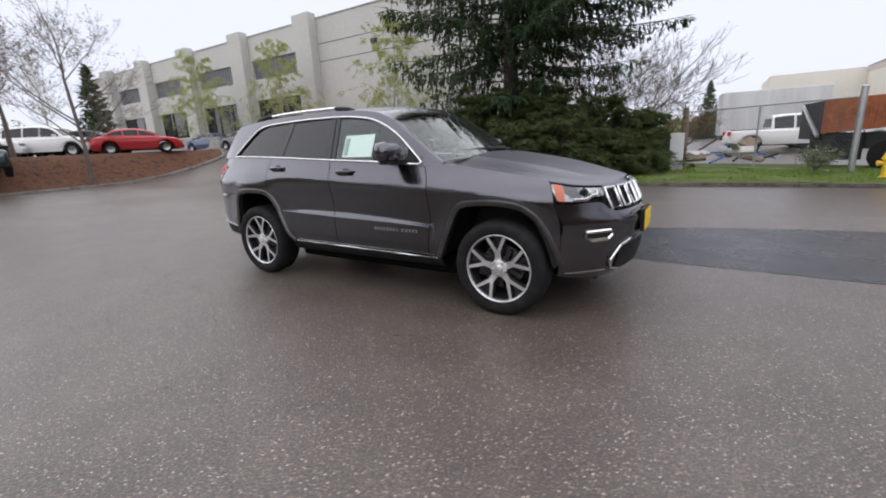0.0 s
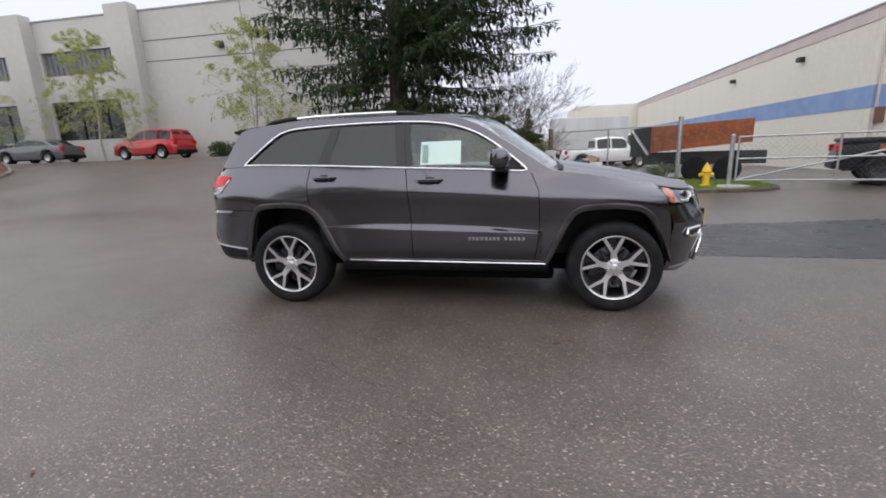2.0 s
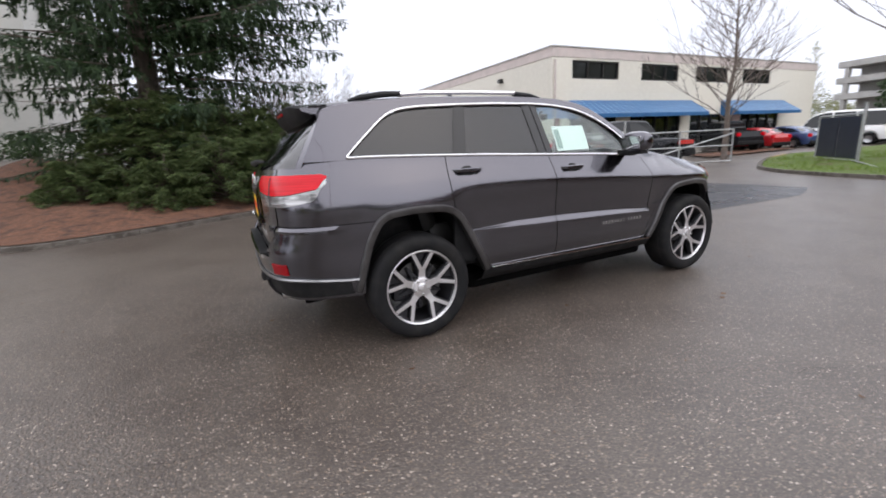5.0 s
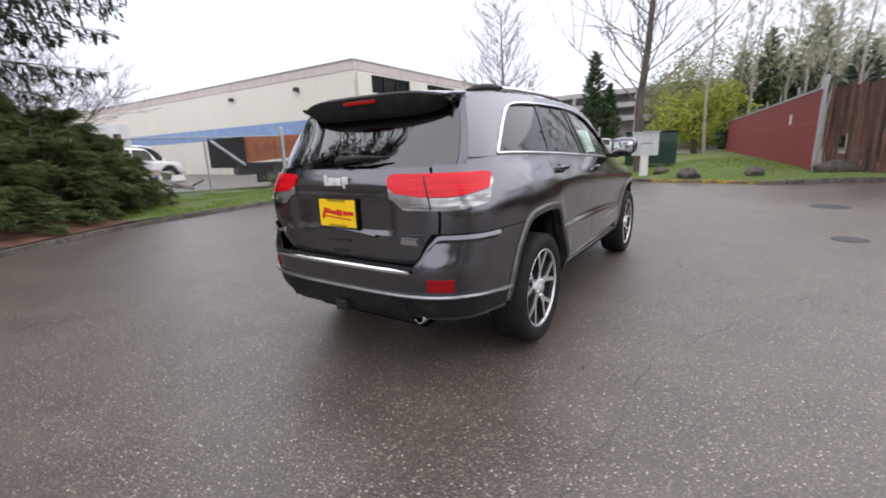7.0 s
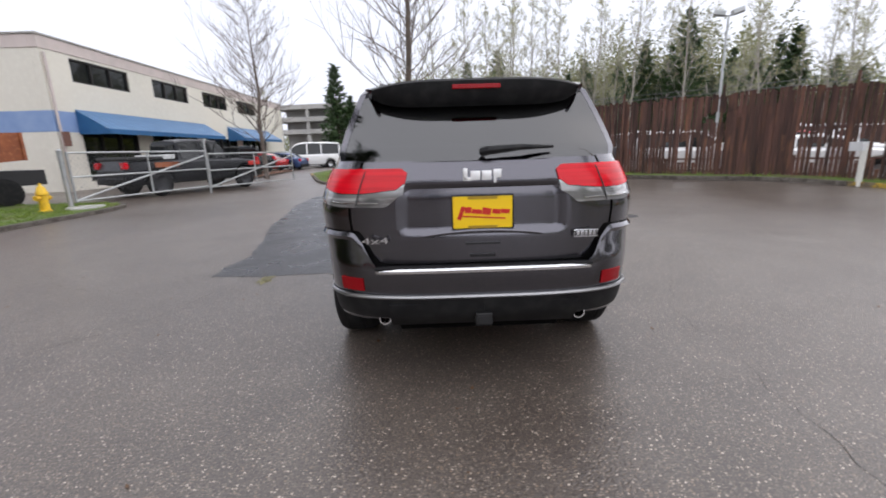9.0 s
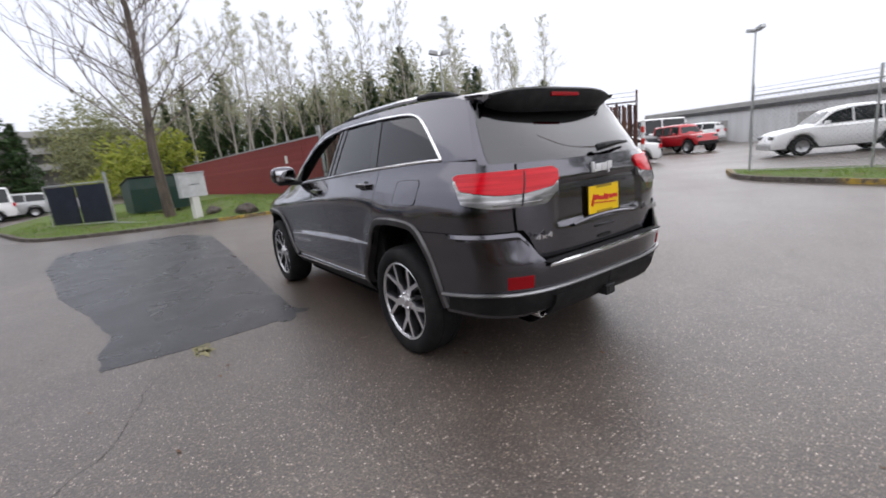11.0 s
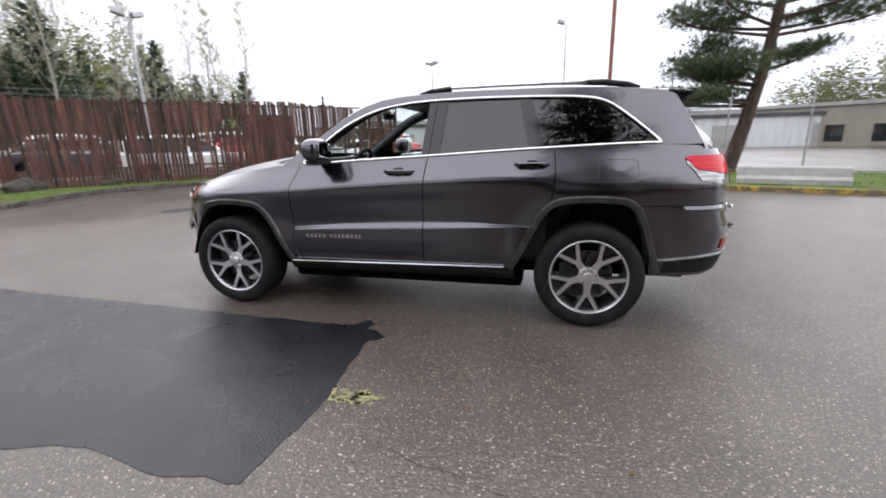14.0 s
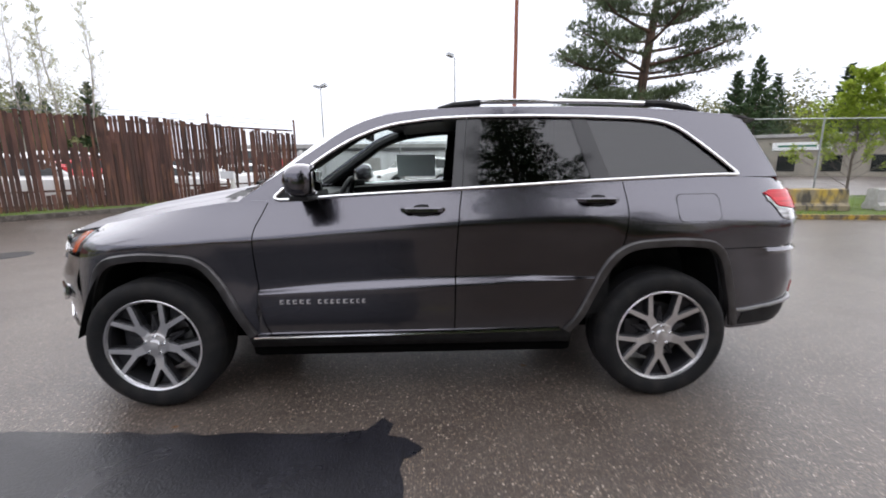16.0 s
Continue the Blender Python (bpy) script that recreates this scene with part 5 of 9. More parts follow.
for i in range(5):
    series.box((-2.412, -0.485 - i * 0.021, 0.852), (-2.404, -0.500 - i * 0.021, 0.872), bevel=0.002)
series.tube([(-2.405, y, z) for y, z in ((-0.475, 0.846), (-0.595, 0.846), (-0.595, 0.879), (-0.475, 0.879), (-0.475, 0.846))], 0.004, 4)
part("series_emblem", series, SATIN_CHROME, tailgate, "small framed bright emblem")
txt = bpy.data.curves.new("drive_badge", "FONT")
txt.body, txt.size, txt.extrude = "4x4", 0.062, 0.003
txt.align_x, txt.align_y = "CENTER", "CENTER"
badge = new("drive_badge", txt)
badge.parent = tailgate
badge.matrix_basis = pose(-2.414, 0.555, 0.855, 90, 0, -90) @ Matrix.Diagonal((1.5, 0.75, 1, 1))
txt.materials.append(CHROME)
tagged(badge, "chrome letters reading 4x4")
part("gate_handle", Shape().box((-2.415, -0.09, 0.822), (-2.40, 0.09, 0.834), bevel=0.003).box((-2.41, -0.065, 0.755), (-2.402, 0.065, 0.772), bevel=0.003), BLACK_GLOSS, tailgate, "black handle and latch slots")
part("gate_ledge", Shape().tube([(-2.412, y, 0.892 - 0.02 * (y / 0.3) ** 2) for y in np.linspace(-0.3, 0.3, 13)], 0.011, 6), PAINT, tailgate, "", True)

# tail lamps
def lamp_rows(lo, hi):
    rows = []
    s0, s1 = s_at(-2.045), s_at_y(0.415)
    for i in range(41):
        s = lerp(s0, s1, i / 40)
        p = ring(s, 1.1)
        a, b = lo(p, i / 40), hi(p, i / 40)
        rows.append([ring(s, lerp(a, b, k / 8)) for k in range(9)])
    return rows


def lens_top(p, t):
    return 1.212 - 0.012 * smooth((0.06 - t) / 0.06) - 0.02 * smooth((t - 0.94) / 0.06)


def lens_split(p, t):
    return lerp(1.128, 1.092, smooth(t / 0.5)) + 0.02 * smooth((t - 0.6) / 0.4) + 0.06 * smooth((0.10 - t) / 0.10) + 0.03 * smooth((t - 0.93) / 0.07)


def lens_low(p, t):
    return 1.024 + 0.036 * (1 - smooth(t / 0.5)) + 0.095 * smooth((0.14 - t) / 0.14) + 0.06 * smooth((t - 0.86) / 0.14)


lenses = both_sides("tail_lamp", sheet(lamp_rows(lens_split, lens_top), 0.03, lift=0.010), RED_LENS, "red tail lamp with a clear lower lens")
TL = {1: lenses[0], -1: lenses[1]}
both_sides("reversing_lens", sheet(lamp_rows(lens_low, lambda p, t: lens_split(p, t) - 0.003), 0.03, lift=0.006), CLEAR_LENS, "clear lower lens", parents=TL)
both_sides("lamp_seam", Shape().tube([ring(s_at_y(0.655), z) + Vector((-0.0125, 0.002, 0)) for z in np.linspace(1.03, 1.205, 8)], 0.004, 4), BLACK_STEEL, parents=TL)
both_sides("lens_strip", Shape().tube([Vector(r[0]) + Vector((-0.008, 0.0, 0.022)) for r in lamp_rows(lens_low, lens_split)[16:34]], 0.004, 5), SATIN_CHROME, "bright strip along the lens", parents=TL)

# rear bumper
rows = []
S1 = s_at(-1.765)
for i in range(81):
    q = i / 80
    side = 1 if q < 0.5 else -1
    s = lerp(S1, 3.0, q * 2) if q < 0.5 else lerp(3.0, S1, q * 2 - 1)
    p = ring(s, 0.7, bumper_x)
    hi = 0.892 if p.y > 0.66 else gate_low(p.y) - 0.006
    lo = 0.40 + 0.02 * smooth((0.7 - p.y) / 0.3)
    if p.x > -1.9:
        lo = min(max(lo, rear_arch(p.x)), 0.885)
    row = []
    for k in range(25):
        z = lerp(lo, hi, k / 24)
        r = ring(s, z, bumper_x)
        swell = 0.016 * smooth((z - 0.855) / 0.012) * smooth((0.9 - z) / 0.03) * smooth((-1.95 - r.x) / 0.1)
        row.append(Vector((r.x - swell * 0.5, (r.y + swell) * side, z)))
    rows.append(row)
rear_bumper = part("rear_bumper", sheet(rows, 0.012, out=(-1.5, 0, 0.6)), PAINT, suv, "", True)
for sd in (1, -1):
    valance = sheet([[ring(s, z, bumper_x) for z in np.linspace(0.425, 0.512 + 0.03 * smooth((s - s_at(-1.88)) / (3 - s_at(-1.88)) * 3), 7)] for s in np.linspace(s_at(-1.93), 2.999, 40)], 0.006, lift=0.005)
    part("lower_valance", FLIP[sd](valance), BLACK_PLASTIC, rear_bumper, "black lower valance", True)
step = sheet([[Vector((x, y, 0.716 - 0.004 * (x + 2.4) / 0.06)) for x in (-2.40, -2.43, -2.458)] for y in np.linspace(-0.56, 0.56, 15)], 0.01, out=(-2.4, 0, 0.3))
part("bumper_step", step, BLACK_PLASTIC, rear_bumper)
chrome_rows = [[Vector((bumper_x(0.7) - 0.004 + 0.035 * (y / 0.55) ** 4 * 0.6, y, z)) + Vector((d, 0, 0)) for z, d in ((0.684, 0.002), (0.69, -0.006), (0.704, -0.008), (0.713, -0.002), (0.7165, 0.03))] for y in np.linspace(-0.555, 0.555, 25)]
part("bumper_chrome", sheet(chrome_rows, 0.006, out=(-2.0, 0, 0.6)), CHROME, rear_bumper, "chrome strip on the bumper's step", True)
trim_line = [ring(s, 0.52 + 0.035 * smooth((s - s_at(-1.88)) / (3 - s_at(-1.88)) * 3), bumper_x) for s in np.linspace(s_at(-1.88), 3.0, 50)]
trim_line = [p + Vector((-0.008 if p.x < -2.1 else 0, 0.008 if p.y > 0.5 else 0, 0)) for p in trim_line]
part("lower_trim", Shape().tube(trim_line + [Vector((p.x, -p.y, p.z)) for p in reversed(trim_line[:-1])], 0.011, 6), STRIP_GREY, rear_bumper, "satin grey strip low on the bumper", True)
valance = sheet([[Vector((bumper_x(0.45) + 0.01 + d, y, z)) for z, d in ((0.36, 0.07), (0.41, 0.015), (0.47, -0.022), (0.51, -0.03))] for y in np.linspace(-0.5, 0.5, 15)], 0.02, out=(-1.5, 0, 0.5))
part("valance", valance, BLACK_PLASTIC, rear_bumper, "black lower valance", True)
part("hitch_receiver", Shape().box((-2.445, -0.045, 0.385), (-2.2, 0.045, 0.455), bevel=0.008).box((-2.45, -0.026, 0.40), (-2.443, 0.026, 0.44)), BLACK_STEEL, rear_bumper, "black tow hitch receiver")
both_sides("reflector", sheet([[ring(s, z, bumper_x) for z in (0.585, 0.62, 0.655)] for s in np.linspace(s_at_y(0.79), s_at_y(0.66), 9)], 0.01, lift=0.006), DARK_RED_LENS, "red bumper reflector", parents={1: rear_bumper, -1: rear_bumper})
tip = Shape().lathe([(0.026, 0.012), (0.033, 0.012), (0.036, 0.004), (0.036, -0.2), (0.030, -0.2), (0.028, 0.0), (0.028, 0.012)], "y", 20).mesh("exhaust_tip", CHROME, True)
for k in (1, -1):
    tagged(shared("exhaust_tip", tip, rear_bumper, pose(-2.345, 0.535 * k, 0.405, 0, 0, 90)), "round chrome exhaust tip")

# mirrors, handles, rails and badges
mirror_shell = Shape()
bm = bmesh.new()
bmesh.ops.create_uvsphere(bm, u_segments=20, v_segments=14, radius=1)
for v in bm.verts:
    v.co = Vector([math.copysign(abs(c) ** 0.62, c) for c in v.co])
    v.co = Vector((0.535 + v.co.x * 0.080 + (0.02 if v.co.x > 0 else 0) * -abs(v.co.z), 1.025 + v.co.y * 0.118, 1.30 + v.co.z * 0.084))
bm.verts.index_update()
mirror_shell.add([v.co[:] for v in bm.verts], [[v.index for v in f.verts] for f in bm.faces])
bm.free()
mirrors = both_sides("door_mirror", mirror_shell, PAINT, "body coloured door mirror", parents=FD)
MR = {1: mirrors[0], -1: mirrors[1]}
both_sides("mirror_arm", Shape().box((0.50, 0.845, 1.19), (0.60, 0.98, 1.235), bevel=0.012).box((0.49, 0.95, 1.20), (0.585, 1.09, 1.225), bevel=0.01), BLACK_PLASTIC, parents=MR)
both_sides("mirror_glass", Shape().box((0.450, 0.935, 1.245), (0.458, 1.115, 1.345), bevel=0.003), material("mirror_silver", (0.45, 0.45, 0.46), 0.02, metal=1.0), "mirror glass", parents=MR)
both_sides("sail_panel", window_pane(pane_cols(0.745, 0.70, 0.60, 0.575, 3), -0.004, 0.01), BLACK_PLASTIC, "black corner panel", parents=FD)


def handle(x0, x1, z, parents):
    h = Shape()
    n = 12
    rows = []
    for i in range(n + 1):
        t = i / n
        x = lerp(x0, x1, t)
        out = half_width(x, z) + 0.038 * min(1, math.sin(math.pi * t) * 2.2)
        hh = 0.014 + 0.004 * math.sin(math.pi * t)
        rows.append([Vector((x, out - 0.008, z + hh)), Vector((x, out, z + hh * 0.6)), Vector((x, out, z - hh * 0.5)), Vector((x, out - 0.010, z - hh)), Vector((x, out - 0.02, z - hh * 0.3)), Vector((x, out - 0.02, z + hh * 0.6)), Vector((x, out - 0.008, z + hh))])
    h.grid(rows)
    hs = both_sides("door_handle", h, PAINT, "body coloured pull handle", parents=parents)
    # flat black sheet on the door stands in for shade in the hand recess
    cup = sheet([[Vector((lerp(x0 + (x1 - x0) * 0.2, x0 + (x1 - x0) * 0.8, i / 8), half_width(lerp(x0, x1, 0.5), z + dz), z + dz * math.sin(math.pi * (0.12 + 0.76 * i / 8)))) for dz in (-0.034, -0.012, 0.012, 0.03)] for i in range(9)], 0.002, lift=0.002)
    both_sides("handle_cup", cup, BLACK_PLASTIC, parents={1: hs[0], -1: hs[1]})


handle(0.046, -0.198, 1.131, FD)
handle(-0.922, -1.162, 1.172, RD)
side_marks = {}
for k in (1, -1):
    side_marks[k] = tagged(new("side_emblem"), "plain bright letter bars in place of a name")
    side_marks[k].parent = FD[k]
x = 0.725
for w in (20, 18, 20, 20, 20, -26, 18, 19, 16, 19, 22, 18, 16, 16):
    if w < 0:
        x += w / 1000
        continue
    ww = w / 1000 * 1.42
    zc = 0.632 + 0.0
    yy = half_width(x - ww / 2, zc)
    letter = Shape()
    for za, zb, xa, xb in ((-0.012, -0.007, 0.004, 1.0), (0.007, 0.012, 0.004, 1.0), (-0.007, 0.007, 0.62, 1.0)):
        letter.box((x - ww + 0.006 + (ww - 0.006) * xa, yy - 0.002, zc + za), (x - (ww - 0.006) * (1 - xb), yy + 0.005, zc + zb))
    both_sides("letter_bar", letter, CHROME, "", False, side_marks)
    x -= ww + 0.009
both_sides("roof_rail", Shape().tube([(xx, glass_half(xx, roof_edge(xx)) - 0.055, roof_edge(xx) + zz) for xx, zz in ((-0.42, 0.036), (-0.8, 0.038), (-1.2, 0.038), (-1.4, 0.036))], 0.015, 8), CHROME, "chrome roof rail bar", True)
both_sides("rail_foot", Shape().tube([(-0.17, 0.605, 1.69), (-0.26, 0.595, 1.712), (-0.42, 0.59, 1.728)], [0.014, 0.020, 0.019], 8), BLACK_PLASTIC, "black roof rail foot", True)
both_sides("rail_foot", Shape().tube([(-1.38, 0.565, 1.726), (-1.52, 0.56, 1.722), (-1.68, 0.55, 1.702), (-1.76, 0.54, 1.68)], [0.019, 0.022, 0.02, 0.012], 8), BLACK_PLASTIC, "black roof rail foot", True)
FX0, FX1, FZ0, FZ1 = -1.485, -1.733, 1.052, 1.198


def rounded(x0, x1, z0, z1, r, grow=0.0):
    pts = []
    for cx, cz, a0 in ((x1 + r, z1 - r, 90), (x1 + r, z0 + r, 180), (x0 - r, z0 + r, 270), (x0 - r, z1 - r, 0)):
        for i in range(7):
            a = radians(a0 + i * 15)
            pts.append((cx + (r + grow) * math.cos(a), cz + (r + grow) * math.sin(a)))
    return pts


def on_body(pts, lift):
    return [Vector((px, half_width(px, pz) + lift, pz)) for px, pz in pts]


fc = ((FX0 + FX1) / 2, (FZ0 + FZ1) / 2)
door_ring = rounded(FX0, FX1, FZ0, FZ1, 0.03)
rows = [[Vector((lerp(fc[0], px, t), half_width(lerp(fc[0], px, t), lerp(fc[1], pz, t)), lerp(fc[1], pz, t))) for t in (0.02, 0.5, 0.98)] for px, pz in door_ring + door_ring[:1]]
flap = part("fuel_flap", sheet(rows, 0.003, lift=0.0022), PAINT, suv, "", True)
part("flap_gap", Shape().tube(on_body(door_ring + door_ring[:1], 0.0), 0.0032, 4), BLACK_STEEL, flap)

# inside the car
part("dashboard", sheet([[Vector((x, y, z)) for x, z in ((1.0, 1.16), (0.78, 1.185), (0.62, 1.17), (0.56, 1.10), (0.60, 0.95), (0.66, 0.8))] for y in np.linspace(-0.76, 0.76, 13)], 0.03, out=(1.2, 0, 0.9)), BLACK_PLASTIC, suv, "black dashboard", True)
part("instrument_hood", Shape().box((0.58, 0.24, 1.14), (0.72, 0.58, 1.225), bevel=0.03), BLACK_PLASTIC, suv)
wheel_m = pose(0.47, 0.39, 1.12, 0, 66, 0)
sw = Shape()
sw.tube([wheel_m @ Vector((0.185 * math.cos(a), 0.185 * math.sin(a), 0)) for a in np.linspace(0, 2 * math.pi, 33)], 0.016, 8, cap=False)
sw.tube([wheel_m @ Vector((0, -0.18, 0)), wheel_m @ Vector((0, 0.18, 0))], 0.02, 6).tube([wheel_m @ Vector((0.18, 0, 0)), wheel_m @ Vector((0, 0, 0.0))], 0.02, 6).box((-0.06, -0.07, -0.03), (0.06, 0.07, 0.03), wheel_m, 0.02)
part("steering_wheel", sw, BLACK_PLASTIC, suv, "black steering wheel", True)
part("wheel_spokes_trim", Shape().box((-0.02, -0.13, 0.018), (0.02, 0.13, 0.026), wheel_m, 0.004), SATIN_CHROME, suv)


def seat_shape(x, y, w):
    sh = Shape().box((x - 0.26, y - w / 2, 0.55), (x + 0.27, y + w / 2, 0.78), bevel=0.06)
    sh.box((-0.07, -w / 2, 0), (0.07, w / 2, 0.66), pose(x - 0.24, y, 0.72, 0, -16, 0), 0.05)
    return sh


for y in (0.38, -0.38):
    seat = part("front_seat", seat_shape(-0.12, y, 0.50), SEAT_CLOTH, suv, "black leather front seat", True)
    part("headrest", Shape().box((-0.05, -0.13, 0), (0.05, 0.13, 0.19), pose(-0.57, y, 1.37, 0, -10, 0), 0.04), SEAT_CLOTH, seat, "", True)
part("rear_seat", seat_shape(-1.0, 0, 1.3), SEAT_CLOTH, suv, "black rear bench", True)
for y in (-0.42, 0, 0.42):
    part("rear_headrest", Shape().box((-1.52, y - 0.12, 1.34), (-1.43, y + 0.12, 1.50), bevel=0.035), SEAT_CLOTH, suv, "", True)
part("cabin_floor", Shape().box((-2.1, -0.8, 0.45), (0.9, 0.8, 0.5)), BLACK_PLASTIC, suv)
rows = [[Vector((x, y, roof_edge(x) + 0.008 - 0.05 * (y / 0.6) ** 4)) for y in np.linspace(-0.58, 0.58, 9)] for x in np.linspace(0.1, -1.9, 9)]
part("headliner", sheet(rows, 0.006, out=(-0.8, 0, 0.9)), BLACK_PLASTIC, suv, "dark headliner", True)
part("cabin_mirror", Shape().box((0.30, -0.12, 1.545), (0.335, 0.12, 1.605), bevel=0.012).tube([(0.33, 0, 1.60), (0.36, 0, 1.64)], 0.012, 6), BLACK_PLASTIC, suv, "black rear view mirror")
inner = [[Vector((x, half_width(x, z) - 0.06, z)) for z in (0.5, 0.9, 1.1, belt(x) - 0.012)] for x in np.linspace(0.8, -1.15, 14)]
both_sides("door_lining", sheet(inner, 0.03), BLACK_PLASTIC)
part("window_sticker", sheet([[on_side(x, z, -0.019) for z in (1.262, 1.36, 1.458)] for x in (0.185, 0.0, -0.165)], 0.0008, out=(-0.5, 0, 1.3)).mirrored(), PAPER, FD[-1], "pale printed price sheet inside the window")
part("sticker_print", sheet([[on_side(x, z, -0.0165) for z in (1.28, 1.35, 1.43)] for x in (-0.10, -0.15)], 0.0008, out=(-0.5, 0, 1.3)).mirrored(), GREY_PRINT, FD[-1], "block of printed bars")


for y, x in ((0.64, 0.60), (-0.64, 0.60), (0.09, 0.565), (-0.09, 0.565)):
    ringlet = [Vector((x - 0.012, y + dy, 1.115 + dz)) for dy, dz in ((-0.06, -0.03), (0.05, -0.036), (0.065, 0.02), (0.04, 0.036), (-0.055, 0.032), (-0.06, -0.03))]
    part("air_vent", Shape().tube(ringlet, 0.007, 6).tube([ringlet[0].lerp(ringlet[4], 0.5), ringlet[1].lerp(ringlet[3], 0.5)], 0.004, 4), SATIN_CHROME, suv, "satin ring of a dashboard vent")


# wheels
def wheel_meshes():
    tyre = Shape().lathe([(0.262, -0.105), (0.275, -0.118), (0.300, -0.128), (0.335, -0.132), (0.362, -0.120), (0.377, -0.098), (0.381, -0.06), (0.377, -0.055), (0.377, -0.047), (0.381, -0.042), (0.381, 0.0), (0.381, 0.042), (0.377, 0.047), (0.377, 0.055), (0.381, 0.06), (0.377, 0.098), (0.362, 0.120), (0.335, 0.132), (0.300, 0.128), (0.275, 0.118), (0.262, 0.105)], "y", 72)
    barrel = Shape().lathe([(0.258, 0.112), (0.268, 0.116), (0.272, 0.108), (0.262, 0.098), (0.250, 0.09), (0.243, 0.03), (0.236, -0.09), (0.262, -0.105)], "y", 56)
    lip = Shape().lathe([(0.2695, 0.118), (0.276, 0.113), (0.266, 0.106), (0.259, 0.102), (0.256, 0.105), (0.260, 0.113), (0.2695, 0.118)], "y", 64)
    face, sides = Shape(), Shape()
    for k in range(5):
        m = Matrix.Rotation(2 * math.pi * k / 5 + math.pi / 2, 4, "Y") @ Matrix.Identity(4)

        def bar(p, q, w0, w1, y0, y1, face=face):
            """A spoke piece from p to q in the wheel's plane, front face and body."""
            p, q = Vector(p), Vector(q)
            d = (q - p).normalized()
            n = Vector((-d.y, d.x))
            def v(c, off, y):
                a = c + n * off
                return m @ Vector((a.x, y, a.y))
            vs = [v(p, -w0, y0), v(p, w0, y0), v(q, w1, y1), v(q, -w1, y1)]
            face.add(vs, [(0, 1, 2, 3)])
            bk = [v(p, -w0 - 0.006, y0 - 0.008), v(p, w0 + 0.006, y0 - 0.008), v(q, w1 + 0.006, y1 - 0.008), v(q, -w1 - 0.006, y1 - 0.008)]
            bb = [v(p, -w0 - 0.008, y0 - 0.05), v(p, w0 + 0.008, y0 - 0.05), v(q, w1 + 0.008, y1 - 0.045), v(q, -w1 - 0.008, y1 - 0.045)]
            sides.add(vs + bk + bb, [(0, 4, 5, 1), (1, 5, 6, 2), (2, 6, 7, 3), (3, 7, 4, 0), (4, 8, 9, 5), (5, 9, 10, 6), (6, 10, 11, 7), (7, 11, 8, 4), (11, 10, 9, 8)])
        bar((0.040, 0), (0.080, 0), 0.036, 0.0255, 0.094, 0.090)
        bar((0.080, 0), (0.118, 0), 0.0255, 0.0235, 0.090, 0.094)
        bar((0.118, 0), (0.150, 0), 0.0235, 0.0275, 0.094, 0.100)
        for sg in (1, -1):
            a = radians(16.5) * sg
            bar((0.136, 0.0125 * sg), (0.262 * math.cos(a), 0.262 * math.sin(a)), 0.0145, 0.0125, 0.0975, 0.109)
            b2 = radians(36) * sg
            bar((0.070, 0.034 * sg), (0.165 * math.cos(b2), 0.165 * math.sin(b2)), 0.006, 0.004, 0.070, 0.060, sides)
        sides.add([m @ Vector(p) for p in ((0.252, 0.070, 0.040), (0.252, 0.070, -0.040), (0.165, 0.065, 0.0))], [(0, 1, 2)])
    cap = Shape().lathe([(0.0, 0.118), (0.024, 0.118), (0.031, 0.115), (0.033, 0.100), (0.058, 0.0985), (0.068, 0.0955), (0.072, 0.082), (0.074, 0.05), (0.0, 0.05)], "y", 32)
    nuts = Shape().lathe([(0.0, 0.109), (0.008, 0.109), (0.0105, 0.105), (0.0105, 0.09)], "y", 8)
    disc = Shape().lathe([(0.0, 0.015), (0.175, 0.015), (0.175, -0.012), (0.0, -0.012)], "y", 40)
    caliper = Shape().box((0.10, -0.05, -0.09), (0.20, 0.05, 0.09), bevel=0.02)
    return tyre, barrel, lip, face, sides, cap, nuts, disc, caliper


tyre, barrel, lip, face, sides, cap, nuts, disc, caliper = wheel_meshes()
meshes = [(n, sh.mesh(n, mt, sm)) for n, sh, mt, sm in (("tyre", tyre, RUBBER, True), ("rim_barrel", barrel, RIM_DARK, True), ("rim_lip", lip, RIM_FACE, True), ("spoke_face", face, RIM_FACE, False), ("spoke_body", sides, RIM_DARK, False), ("hub_cap", cap, RIM_FACE, True), ("brake_disc", disc, material("brushed_brake_disc", (0.16, 0.16, 0.16), 0.4, metal=1.0), False), ("brake_caliper", caliper, RIM_DARK, False))]
nut_mesh = nuts.mesh("wheel_nut", CHROME)
for ax, sd, turn in ((AXLE, 1, 5), (AXLE, -1, 40), (-AXLE, 1, 0), (-AXLE, -1, 33)):
    w = new("wheel")
    w.parent = suv
    w.matrix_basis = pose(ax, 0.815 * sd, TYRE_R, 0, 0, 0 if sd > 0 else 180)
    for n, me in meshes:
        o = shared(n, me, w, None if n in ("brake_caliper",) else pose(0, 0, 0, 0, turn, 0))
    for k in range(5):
        a = 2 * math.pi * (k + 0.5) / 5 + math.pi / 2 - radians(turn)
        shared("wheel_nut", nut_mesh, w, pose(0.054 * math.cos(a), 0, -0.054 * math.sin(a)))
    tagged(w, "five spoke machined alloy wheel")

# ---- fences, posts and street things ----
def run_frame(p, q):
    """A pose at p whose x axis runs to q."""
    p, q = Vector(p), Vector(q)
    return Matrix.Translation((p.x, p.y, 0)) @ Matrix.Rotation(math.atan2(q.y - p.y, q.x - p.x), 4, "Z"), (q - p).length


